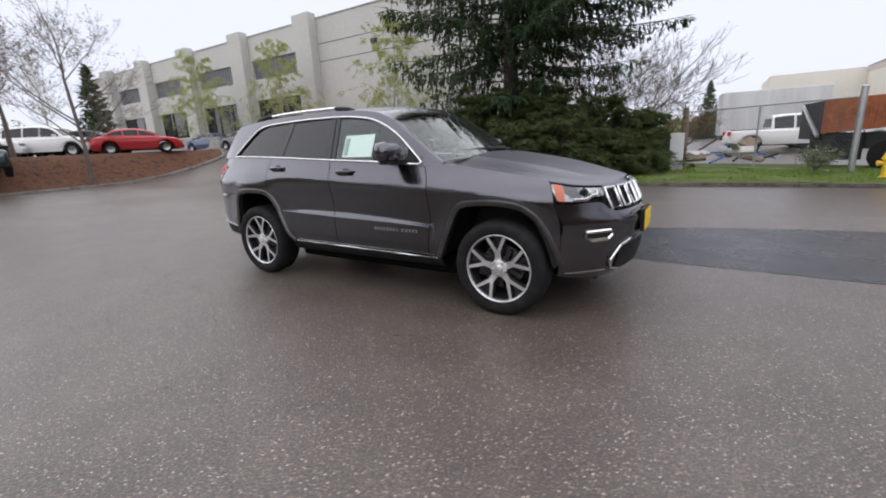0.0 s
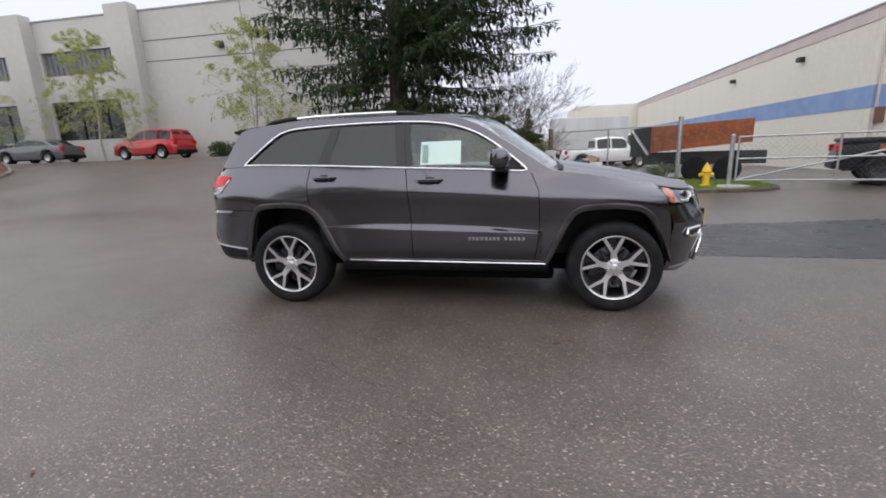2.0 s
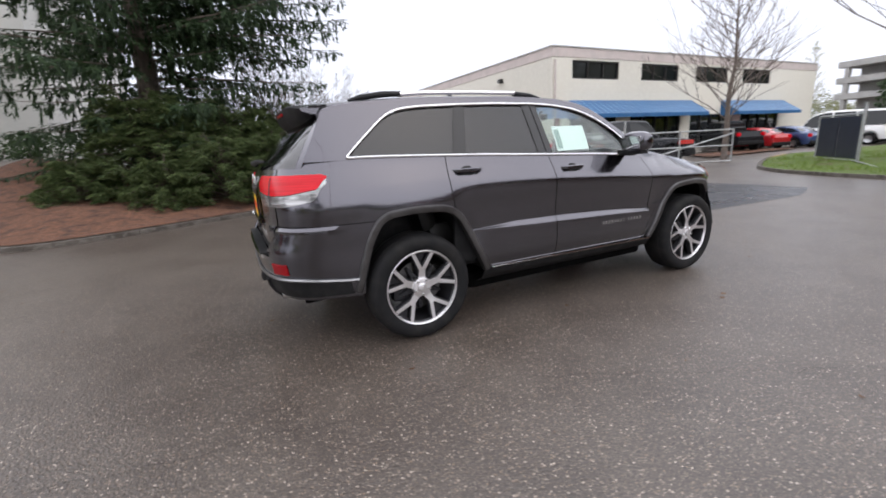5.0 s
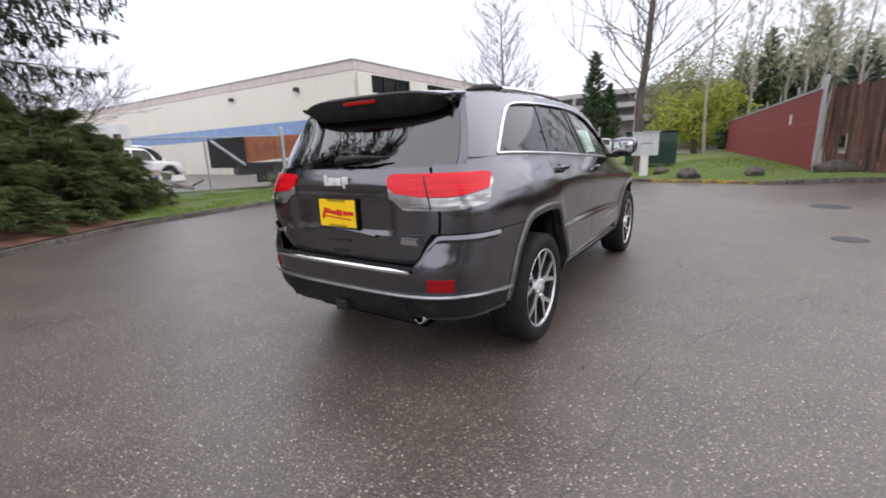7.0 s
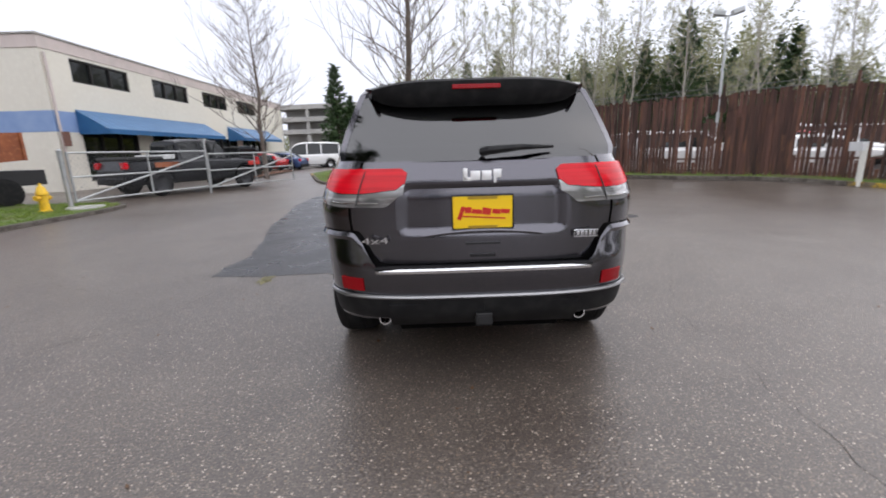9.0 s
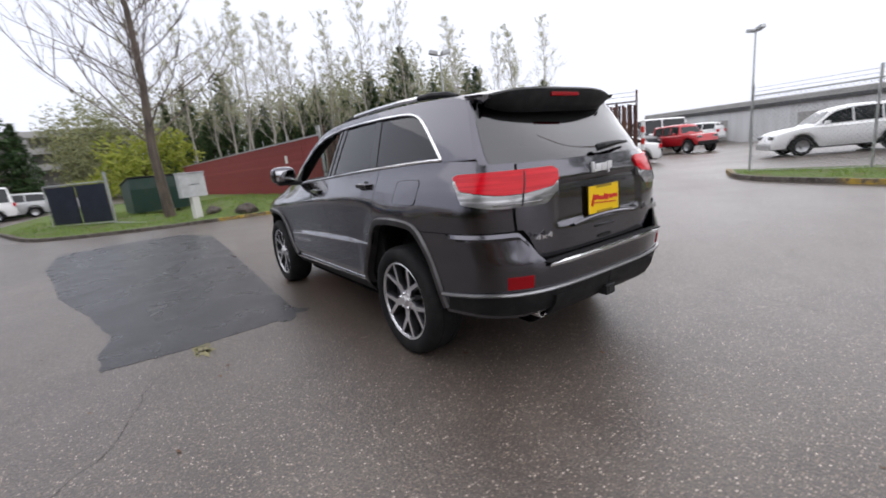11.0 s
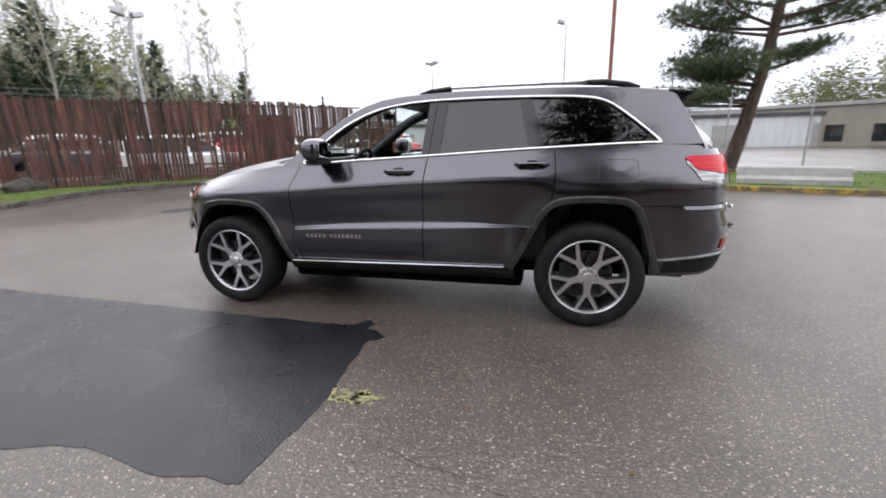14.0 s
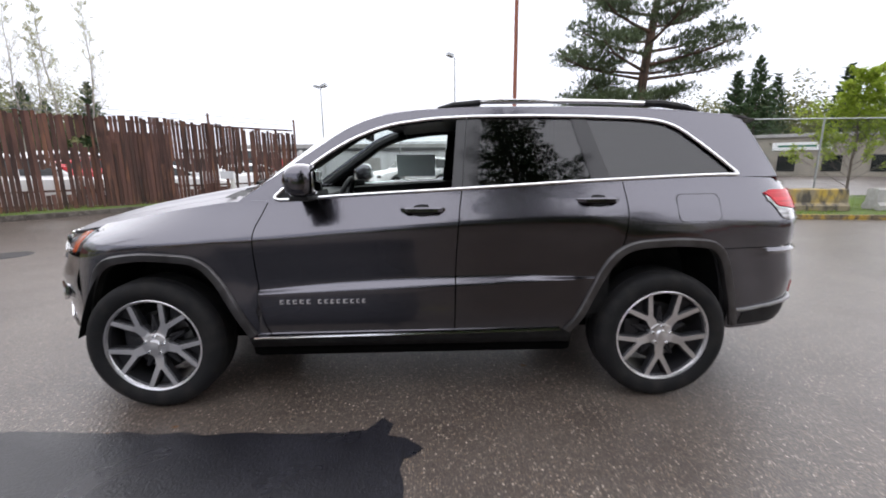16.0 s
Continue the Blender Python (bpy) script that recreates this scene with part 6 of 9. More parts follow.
# red board fence
random.seed(21)
fence_red = thing("red_fence", "tall fence of red painted vertical boards", "fence", kind="structure")
m, length = run_frame((12.65, -3.95), (38.0, -1.6))
board_meshes = [Shape().box((0.004, -0.012, 0), (0.176, 0.012, 2.36 + d), bevel=0.003).mesh("board", RED_FENCE) for d in (0.0, 0.012, -0.01)]
for i in range(int(length / 0.18)):
    x = i * 0.18
    shared("board", random.choice(board_meshes), fence_red, m @ pose(x, random.uniform(-0.003, 0.003), 0.26 + random.uniform(-0.01, 0.01)))
part("top_rail", Shape().box((0, -0.03, 2.60), (length, 0.03, 2.66), m, 0.006), GALV, fence_red, "grey top rail")
for k in range(8):
    part("wire_arm", Shape().tube([m @ Vector((k * 3.0 + 0.1, -0.03, 2.62)), m @ Vector((k * 3.0 + 0.1, -0.03, 2.95))], 0.02, 5), GALV, fence_red)
part("fence_notice", Shape().box((3.3, 0.016, 1.72), (3.58, 0.022, 2.06), m, 0.002), material("white_notice", (0.7, 0.68, 0.64), 0.6), fence_red, "small white notice")
# rust brown slatted fence on a slant
fence_rust = thing("rusty_fence", "tall fence of rusty brown steel slats with gaps", "fence", kind="structure")
R0, R1 = (12.6, -4.25), (4.8, -12.8)
m, length = run_frame(R0, R1)
slat_meshes = [Shape().box((0, -0.008, 0), (0.088, 0.008, h), bevel=0.002).mesh("slat", RUST) for h in (2.38, 2.44, 2.34, 2.41)]
stub_meshes = {}


def stub(h):
    """A broken length of slat, kept by its height."""
    h = round(h, 1)
    if h not in stub_meshes:
        stub_meshes[h] = Shape().box((0, -0.008, 0), (0.088, 0.008, h), bevel=0.002).mesh("slat", RUST)
    return stub_meshes[h]


# stretches where slats have lost a length: along the fence from, to, height from, to, share lost
RAIL = (-0.075, -0.035) if (m.inverted() @ Vector((0, 0, 0))).y > 0 else (0.035, 0.075)
OPENINGS = ((0.1, 1.5, 0.85, 1.3, 0.2), (1.5, 3.1, 0.8, 1.25, 0.35), (4.2, 5.25, 0.75, 1.35, 0.6), (5.25, 6.3, 1.95, 2.1, 1.0), (7.1, 7.9, 1.0, 1.45, 0.45), (7.9, 9.2, 0.75, 1.2, 0.35), (9.2, 11.5, 0.6, 1.1, 0.4))
n = int(length / 0.099)
for i in range(n):
    x = i * length / n
    if random.random() < (0.004 if x < 7 else 0.03 if x < 9 else 0.09):
        continue
    p = m @ Vector((x, 0, 0))
    z = rise(p.x, p.y) + 0.06 + random.uniform(-0.015, 0.015)
    at = m @ pose(x, random.uniform(-0.006, 0.006), z, 0, random.uniform(-0.5, 0.5), 0)
    hole = [o for o in OPENINGS if o[0] <= x < o[1] and random.random() < o[4]]
    if hole:
        a, b = hole[0][2] - z + random.uniform(-0.12, 0.05), hole[0][3] - z + random.uniform(-0.05, 0.1)
        shared("slat", stub(a), fence_rust, at)
        shared("slat", stub(2.40 - b), fence_rust, at @ Matrix.Translation((0, 0, b)))
    else:
        shared("slat", random.choice(slat_meshes), fence_rust, at)
for z in (0.55, 1.35, 2.35):
    part("fence_rail", Shape().box((0, RAIL[0], z + 0.2), (length, RAIL[1], z + 0.25), m), RUST, fence_rust)
part("patch_sheet", Shape().box((5.9, 0.012, 0.35), (7.6, 0.03, 2.3), m, 0.004), RUST, fence_rust, "riveted rust brown sheet patch")
for k in range(5):
    part("fence_post", Shape().tube([m @ Vector((k * length / 4, -0.09, 0)), m @ Vector((k * length / 4, -0.09, 2.95))], 0.035, 8), RUST, fence_rust)
for z in (2.72, 2.86):
    part("barbed_wire", Shape().tube([m @ Vector((0, -0.05, z + 0.03)), m @ Vector((length / 2, -0.05, z)), m @ Vector((length, -0.05, z + 0.03))], 0.008, 4), MESH_WIRE, fence_rust)
corner_post = thing("fence_corner_post", "round galvanised corner post between the fences", "post", shape=Shape().tube([(12.62, -4.02, 0.1), (12.6, -4.02, 2.95)], 0.05, 12).tube([(12.6, -4.02, 2.95), (12.6, -4.02, 2.99)], [0.056, 0.02], 12), material=GALV, smooth_shade=True)
striped = thing("striped_post", "red and white striped post at the fence end", "post", m=pose(4.62, -12.95, 0))
for k in range(9):
    part("band", Shape().lathe([(0.0, 0), (0.06, 0), (0.06, 0.21), (0.0, 0.21)], "z", 14), RED_INK if k % 2 else material("white_post_paint", (0.7, 0.7, 0.68), 0.6), striped).matrix_basis = pose(0, 0, k * 0.21)
pipe = thing("white_marker_post", "white painted pipe post with a small box", "post", m=pose(6.05, -10.45, 0.15))
part("post", Shape().tube([(0, 0, -0.1), (0, 0, 0.98)], 0.065, 12).tube([(0, 0, 0.98), (0, 0, 1.02)], [0.065, 0.03], 12), material("off_white_paint", (0.66, 0.65, 0.60), 0.6), pipe)
part("box", Shape().box((-0.06, -0.03, 0.82), (0.32, 0.10, 1.04), bevel=0.01), WHITE_METAL, pipe)


def chain_fence(name, label, points, height, posts=3.0, barbs=0, lean=0.0):
    """Wire fence: posts, top rail, woven wire as crossing diagonals."""
    f = thing(name, label, "fence", kind="structure")
    for (a, b) in zip(points, points[1:]):
        m, length = run_frame(a, b)
        z0 = rise((a[0] + b[0]) / 2, (a[1] + b[1]) / 2)
        k = max(1, int(round(length / posts)))
        for i in range(k + 1):
            x = length * i / k
            part("post", Shape().tube([m @ Vector((x, 0, z0 - 0.1)), m @ Vector((x, 0, z0 + height + (0.3 if barbs else 0.03)))], 0.03, 8), GALV, f)
        part("top_rail", Shape().tube([m @ Vector((0, 0, z0 + height)), m @ Vector((length, 0, z0 + height))], 0.022, 6), GALV, f)
        part("bottom_rail", Shape().tube([m @ Vector((0, 0, z0 + 0.1)), m @ Vector((length, 0, z0 + 0.1))], 0.012, 5), GALV, f)
        for j in range(barbs):
            part("barbed_wire", Shape().tube([m @ Vector((0, 0, z0 + height + 0.1 + 0.1 * j)), m @ Vector((length, 0, z0 + height + 0.1 + 0.1 * j))], 0.006, 4), MESH_WIRE, f)
        wire = Shape()
        step, r = 0.11, 0.0022
        t = -height
        while t < length:
            for sgn in (1, -1):
                xa, za, xb, zb = t, 0.0, t + height, height
                if xa < 0:
                    za, xa = -xa, 0.0
                if xb > length:
                    zb, xb = height - (xb - length), length
                if sgn < 0:
                    za, zb = height - za, height - zb
                if xb - xa > 0.05:
                    p, q = m @ Vector((xa, 0.004 * sgn, z0 + za)), m @ Vector((xb, 0.004 * sgn, z0 + zb))
                    wire.tube([p, q], r, 3, cap=False)
            t += step
        w = part("woven_wire", wire, MESH_WIRE, f)
        tagged(w, kind="stuff")
    return f


chain_fence("north_wire_fence", "grey wire mesh fence along the yard", [(1.9, 14.6), (5.95, 11.75)], 2.0, 2.4)
chain_fence("south_wire_fence", "tall grey wire mesh fence with barbed wire", [(0.9, -11.9), (-6.6, -11.6)], 2.1, 2.5, 2)
chain_fence("south_west_fence", "tall grey wire mesh fence beyond the barriers", [(-8.8, -11.6), (-13.4, -11.3), (-30, -11.0)], 2.75, 3.2, 0)
gate_post = thing("gate_post", "thick galvanised gate post beside the verge", "post", shape=Shape().tube([(5.97, 11.72, 0), (5.97, 11.72, 2.25)], 0.075, 14).tube([(5.97, 11.72, 2.25), (5.97, 11.72, 2.3)], [0.08, 0.03], 14), material=GALV, smooth_shade=True)
thing("short_gate_post", "round galvanised post at the gate opening", "post", shape=Shape().tube([(6.79, 9.75, 0), (6.79, 9.75, 1.56)], 0.06, 14).tube([(6.79, 9.75, 1.56), (6.79, 9.75, 1.6)], [0.064, 0.02], 14), material=GALV, smooth_shade=True)


def swing_gate(name, label, a, b, z0, z1, brace=True):
    g = thing(name, label, "gate")
    m, length = run_frame(a, b)
    for z in (z0, (z0 + z1) / 2, z1):
        part("bar", Shape().tube([m @ Vector((0, 0, z)), m @ Vector((length, 0, z))], 0.026, 8), GALV, g)
    for x in (0.0, length * 0.5, length):
        part("upright", Shape().tube([m @ Vector((x, 0, z0 - 0.03)), m @ Vector((x, 0, z1 + 0.03))], 0.03, 8), GALV, g)
    if brace:
        part("brace", Shape().tube([m @ Vector((0, 0.03, z0)), m @ Vector((length, 0.03, z1 - 0.15))], 0.03, 8), GALV, g, "slanted pipe brace")
    w = Shape()
    k = int(length / 0.14)
    h = z1 - z0
    for i in range(-int(h / 0.14), k):
        for sgn in (1, -1):
            xa, za, xb, zb = i * 0.14, 0, i * 0.14 + h, h
            if xa < 0:
                za, xa = -xa, 0
            if xb > length:
                zb, xb = h - (xb - length), length
            if sgn < 0:
                za, zb = h - za, h - zb
            if xb > xa + 0.05:
                w.tube([m @ Vector((xa, 0.006 * sgn, z0 + za)), m @ Vector((xb, 0.006 * sgn, z0 + zb))], 0.002, 3, cap=False)
    tagged(part("woven_wire", w, MESH_WIRE, g), kind="stuff")
    return g


swing_gate("yard_gate", "long pipe and wire gate standing open", (6.95, 9.72), (11.38, 8.46), 0.25, 1.5)
thing("gate_end_post", "slim galvanised post at the gate end", "post", shape=Shape().tube([(11.38, 8.44, 0), (11.38, 8.44, 1.92)], 0.04, 10), material=GALV, smooth_shade=True)
swing_gate("yard_gate", "second pipe and wire gate leaf with slanted brace", (11.6, 8.5), (15.2, 6.6), 0.2, 1.4)
# dark panel gate by the east verge
panel_gate = thing("panel_gate", "gate of two dark blue panels in a steel frame", "gate")
m, length = run_frame((15.7, 2.95), (17.6, 4.9))
DARK_PANEL = material("dark_blue_panel", (0.012, 0.016, 0.028), 0.35, vary=[((0.02, 0.025, 0.04), 3, 0.4, 0.7)])
for k in range(2):
    part("panel", Shape().box((0.1 + k * 1.3, -0.02, 0.25), (1.32 + k * 1.3, 0.02, 1.62), m, 0.01), DARK_PANEL, panel_gate)
part("frame", Shape().tube([m @ Vector(p) for p in ((0, 0, 0.1), (0, 0, 2.0))], 0.05, 10).tube([m @ Vector(p) for p in ((0, 0, 0.2), (2.72, 0, 0.2), (2.72, 0, 1.68), (0, 0, 1.68))], 0.025, 8).tube([m @ Vector((0, 0.04, 0.18)), m @ Vector((-1.4, 0.2, 0.1))], 0.02, 6), GALV, panel_gate)

# grey notice board on a post, at the east verge
board = thing("notice_board", "grey metal box on a thick white post", "sign", m=pose(12.7, 0.62, 0.12, 0, 0, 20))
part("box", Shape().box((-0.12, -0.42, 0.72), (0.12, 0.42, 1.52), bevel=0.02), material("pale_grey_enamel", (0.48, 0.49, 0.48), 0.55, vary=[((0.38, 0.39, 0.38), 4, 0.42, 0.68)]), board)
part("lid_lip", Shape().box((-0.15, -0.44, 1.5), (0.15, 0.44, 1.54), bevel=0.01), GALV, board)
part("slot", Shape().box((-0.125, -0.2, 1.12), (-0.119, 0.16, 1.14)), BLACK_STEEL, board)
part("post", Shape().box((-0.11, -0.12, -0.15), (0.11, 0.12, 0.72), bevel=0.02), material("white_concrete_post", (0.62, 0.61, 0.57), 0.8), board)

# hydrant
HYD = material("yellow_hydrant_paint", (0.80, 0.50, 0.02), 0.5, vary=[((0.62, 0.36, 0.02), 9, 0.45, 0.7)])
hyd = thing("fire_hydrant", "yellow fire hydrant on a concrete pad", "hydrant", m=pose(6.23, 9.93, 0.06))
part("barrel", Shape().lathe([(0.0, 0.0), (0.15, 0.0), (0.15, 0.05), (0.10, 0.07), (0.095, 0.42), (0.13, 0.44), (0.13, 0.49), (0.11, 0.52), (0.08, 0.62), (0.03, 0.67), (0.03, 0.72), (0.0, 0.73)], "z", 24), HYD, hyd, "", True)
for a in (0, 90, 180):
    part("outlet", Shape().tube([(0, 0, 0.36), (0.17 * math.cos(radians(a)), 0.17 * math.sin(radians(a)), 0.36)], 0.05, 12).tube([(0.15 * math.cos(radians(a)), 0.15 * math.sin(radians(a)), 0.36), (0.20 * math.cos(radians(a)), 0.20 * math.sin(radians(a)), 0.36)], 0.06, 8), HYD, hyd)
thing("hydrant_pad", "pale round concrete pad set in the grass", "pad", m=pose(6.75, 9.35, 0.10), shape=Shape().lathe([(0.0, 0.03), (0.40, 0.03), (0.43, 0.0), (0.43, -0.05)], "z", 24), material=CONCRETE)

# traffic cone
ORANGE = material("orange_cone_plastic", (0.85, 0.13, 0.02), 0.5)
cone = thing("traffic_cone", "orange traffic cone with two white bands", "cone", m=pose(-3.6, -9.6, 0.10))
part("base", Shape().box((-0.18, -0.18, 0), (0.18, 0.18, 0.035), bevel=0.01), ORANGE, cone)
part("cone", Shape().lathe([(0.145, 0.03), (0.03, 0.70), (0.025, 0.72), (0.0, 0.72)], "z", 24), ORANGE, cone, "", True)
for z0, z1 in ((0.30, 0.42), (0.50, 0.58)):
    rr = lambda z: 0.145 - (z - 0.03) * 0.1716 + 0.003
    part("band", Shape().lathe([(rr(z0), z0), (rr(z1), z1)], "z", 24), material("white_reflective_band", (0.8, 0.8, 0.78), 0.4), cone, "white band", True)

# concrete barriers
BARRIER_Y = material("yellow_painted_barrier", (0.45, 0.31, 0.05), 0.8, vary=[((0.24, 0.20, 0.13), 2.2, 0.36, 0.52), ((0.07, 0.062, 0.05), (5, 5, 1.6), 0.47, 0.62)], bump=(25, 0.008, 5))


def barrier(x, y, turn, mat, label, length=1.9, height=0.55):
    prof = [(-0.28, 0), (0.28, 0), (0.28, 0.12), (0.2, 0.2), (0.17, height - 0.03), (0.14, height), (-0.14, height), (-0.17, height - 0.03), (-0.2, 0.2), (-0.28, 0.12)]
    sh = Shape().outline(prof, length, Matrix(((0, 0, 1, -length / 2), (1, 0, 0, 0), (0, 1, 0, 0), (0, 0, 0, 1))))
    return thing("concrete_barrier", label, "barrier", m=pose(x, y, 0.1, 0, 0, turn), group="concrete barriers along the verge", shape=sh, material=mat)


barrier(-7.0, -8.35, -20, CONCRETE, "pale concrete barrier block by the pine", 2.2, 0.42)
barrier(-9.9, -7.75, -10, BARRIER_Y, "worn yellow concrete barrier block on the verge")
barrier(-12.6, -7.45, -8, CONCRETE, "grey concrete barrier block on the verge", 2.0)
# boulders on the east bank
ROCK = material("brown_boulder", (0.060, 0.047, 0.040), 0.9, vary=[((0.10, 0.085, 0.07), 5, 0.46, 0.68), ((0.035, 0.035, 0.022), 3, 0.52, 0.7)], bump=(14, 0.03, 6))
for i, (x, y, s) in enumerate(((12.2, -0.85, 0.34), (12.4, -2.6, 0.24), (12.15, -4.45, 0.36), (13.0, 0.1, 0.22), (11.2, -6.0, 0.25))):
    bm = bmesh.new()
    bmesh.ops.create_icosphere(bm, subdivisions=3, radius=1)
    for v in bm.verts:
        k = 1 + 0.35 * noise.noise(v.co * 1.1 + Vector((i * 7, 0, 0))) + 0.12 * noise.noise(v.co * 3 + Vector((i * 3, 1, 0)))
        v.co = Vector((v.co.x * k * s * 1.3, v.co.y * k * s, v.co.z * k * s * 0.80))
    bm.verts.index_update()
    sh = Shape().add([v.co[:] for v in bm.verts], [[v.index for v in f.verts] for f in bm.faces])
    bm.free()
    thing("boulder", "rough dark brown boulder half sunk in grass", "rock", m=pose(x, y, rise(x, y) + 0.14, 0, 0, i * 50), group="boulders on the grass bank", shape=sh, material=ROCK)

# poles
pole = thing("utility_pole", "tall slim rust brown pole behind the fence", "pole", shape=Shape().tube([(-3.12, -12.43, 0), (-3.12, -12.43, 15)], [0.075, 0.05], 12), material=POLE_RUST, smooth_shade=True)


def lamp_post(x, y, h, heads, label):
    lp = thing("lamp_post", label, "street lamp", m=pose(x, y, 0))
    part("pole", Shape().tube([(0, 0, 0), (0, 0, h)], [0.09, 0.055], 10), GALV, lp)
    for a in heads:
        c, s = math.cos(radians(a)), math.sin(radians(a))
        part("head", Shape().box((0.15, -0.2, -0.1), (0.72, 0.2, 0.16), pose(0, 0, h + 0.05, 0, -14, a), 0.05).tube([(0, 0, h), (0.25 * c, 0.25 * s, h + 0.03)], 0.04, 6), GALV, lp, "flood lamp head")


lamp_post(19.8, -15.6, 7.75, (60, -110), "tall grey lamp post with two flood lamps")
lamp_post(-2.2, -33, 9.6, (20,), "distant grey lamp post with one flood lamp")
lamp_post(9.5, -37, 8.0, (150, -30), "distant grey lamp post with two flood lamps")

# dumpster
dump = thing("dumpster", "dark green steel dumpster with sloped lid", "dumpster", m=pose(19.4, 1.4, 0.15, 0, 0, 10))
DG = material("dark_green_enamel", (0.015, 0.045, 0.035), 0.5, vary=[((0.03, 0.05, 0.04), 3, 0.45, 0.7)])
part("bin", Shape().outline([(-0.8, 0.12), (0.8, 0.12), (0.95, 1.1), (0.95, 1.3), (-0.95, 1.55), (-0.95, 1.1)], 2.2, Matrix(((1, 0, 0, 0), (0, 0, 1, -1.1), (0, 1, 0, 0), (0, 0, 0, 1)))), DG, dump)
part("lid", Shape().box((-1.0, -1.12, 0), (1.0, 1.12, 0.05), pose(0, 0, 1.45, 0, 7.5, 0), 0.015), BLACK_PLASTIC, dump)
for y in (-0.9, 0.9):
    part("caster", Shape().lathe([(0, -0.03), (0.08, -0.03), (0.08, 0.03), (0, 0.03)], "y", 12, (0.6, y, 0.06)), RUBBER, dump)

# trailer with an orange tipping body, in the yard
trailer = thing("tipping_trailer", "orange weathered steel trailer with black covered front", "trailer", m=Matrix.Translation((5.46, 13.24, 0)) @ Matrix.Rotation(math.atan2(-1.25, 2.89), 4, "Z"))
ends = [[(x, 0, zb), (x, 1.87, zb), (x, 1.87, zt), (x, 0, zt)] for x, zb, zt in ((0.0, 1.08, 2.02), (3.15, 1.36, 2.13))]
part("body", Shape().add(ends[0] + ends[1], [(3, 2, 1, 0), (4, 5, 6, 7), (0, 1, 5, 4), (1, 2, 6, 5), (2, 3, 7, 6), (3, 0, 4, 7)]), ORANGE_STEEL, trailer, "rusty orange tipping box")
for k in range(4):
    x = 0.06 + k * 1.0
    z = 0.09 * x
    part("body_rib", Shape().box((x, -0.05, 1.07 + z), (x + 0.07, -0.002, 2.0 + z * 0.4)), ORANGE_STEEL, trailer)
part("headboard", Shape().outline([(-0.01, 0.0), (-1.06, 1.87), (-0.01, 1.87)], 1.12, pose(0, 0, 0.9)), BLACK_PLASTIC, trailer, "black covered front")
part("headboard_brace", Shape().tube([(-0.95, 1.55, 1.95), (-0.06, 0.02, 1.0)], 0.06, 6), GALV, trailer, "grey slanted brace")
part("chassis", Shape().box((-0.3, 0.25, 0.62), (3.6, 1.6, 1.06), bevel=0.01), BLACK_STEEL, trailer)
part("side_skirt", Shape().box((0.3, 0.12, 0.32), (0.95, 0.2, 1.0), bevel=0.01), BLACK_PLASTIC, trailer)
for x in (1.5, 2.5):
    for y in (0.15, 1.7):
        part("wheel", Shape().lathe([(0.0, -0.12), (0.2, -0.12), (0.3, -0.12), (0.42, -0.1), (0.44, 0), (0.42, 0.1), (0.3, 0.12), (0.0, 0.12)], "y", 24, (x, y, 0.44)), RUBBER, trailer)
van_box = thing("white_box_trailer", "white box trailer parked at the back of the yard", "trailer", m=pose(5.6, 31.0, 0, 0, 0, 6))
part("body", Shape().box((-2.7, -1.1, 0.95), (2.7, 1.1, 3.55), bevel=0.04), WHITE_METAL, van_box)
part("chassis", Shape().box((-2.6, -0.9, 0.65), (2.6, 0.9, 0.95), bevel=0.02), BLACK_STEEL, van_box)
for x in (-1.6, 1.6):
    for y in (-0.95, 0.95):
        part("wheel", Shape().lathe([(0.0, -0.12), (0.3, -0.12), (0.42, -0.1), (0.44, 0), (0.42, 0.1), (0.3, 0.12), (0.0, 0.12)], "y", 20, (x, y, 0.44)), RUBBER, van_box)
pole_mat = material("weathered_board", (0.20, 0.15, 0.10), 0.9, vary=[((0.12, 0.09, 0.07), (3, 3, 12), 0.4, 0.7)])
random.seed(31)
SCRAP = [material("blue_tarp", (0.03, 0.14, 0.42), 0.5), material("pale_scrap", (0.5, 0.48, 0.45), 0.7), RUST, pole_mat]
for i in range(22):
    x, y = random.uniform(0.8, 4.6), random.uniform(14.9, 17.5)
    s = random.uniform(0.15, 0.5)
    sh = Shape().box((-s, -s * 0.5, -s * 0.12), (s, s * 0.5, s * 0.12), bevel=0.01) if i % 2 else Shape().tube([(-s * 1.6, 0, 0), (s * 1.6, 0, s * 0.4)], 0.04, 6)
    ob = thing("scrap_piece", "weathered piece of scrap heaped in the yard", "scrap", group="scrap heap behind the fence", shape=sh, material=SCRAP[i % 4])
    ob.matrix_world = pose(x, y, 0.18 + random.uniform(0, 0.6), random.uniform(-40, 40), random.uniform(-30, 30), random.uniform(0, 360))
thing("white_pillar_box", "white metal utility box beside the shrubs", "utility box", shape=Shape().box((1.55, 12.6, 0), (1.95, 12.95, 1.3), bevel=0.02), material=WHITE_METAL)


thing("timber_post", "thick weathered timber post at the end of the yard fence", "post", shape=Shape().tube([(1.85, 14.35, -0.05), (1.87, 14.35, 1.2), (1.85, 14.36, 2.15)], [0.12, 0.11, 0.10], 10), material=pole_mat, smooth_shade=True)

# ---- other vehicles ----
def car_paint(name, colour):
    return material(name, colour, 0.3, metal=0.0 if min(colour) > 0.5 else 0.25, coat=0.8 if max(colour) > 0.05 else 0.1, spec=0.5 if max(colour) > 0.05 else 0.25)


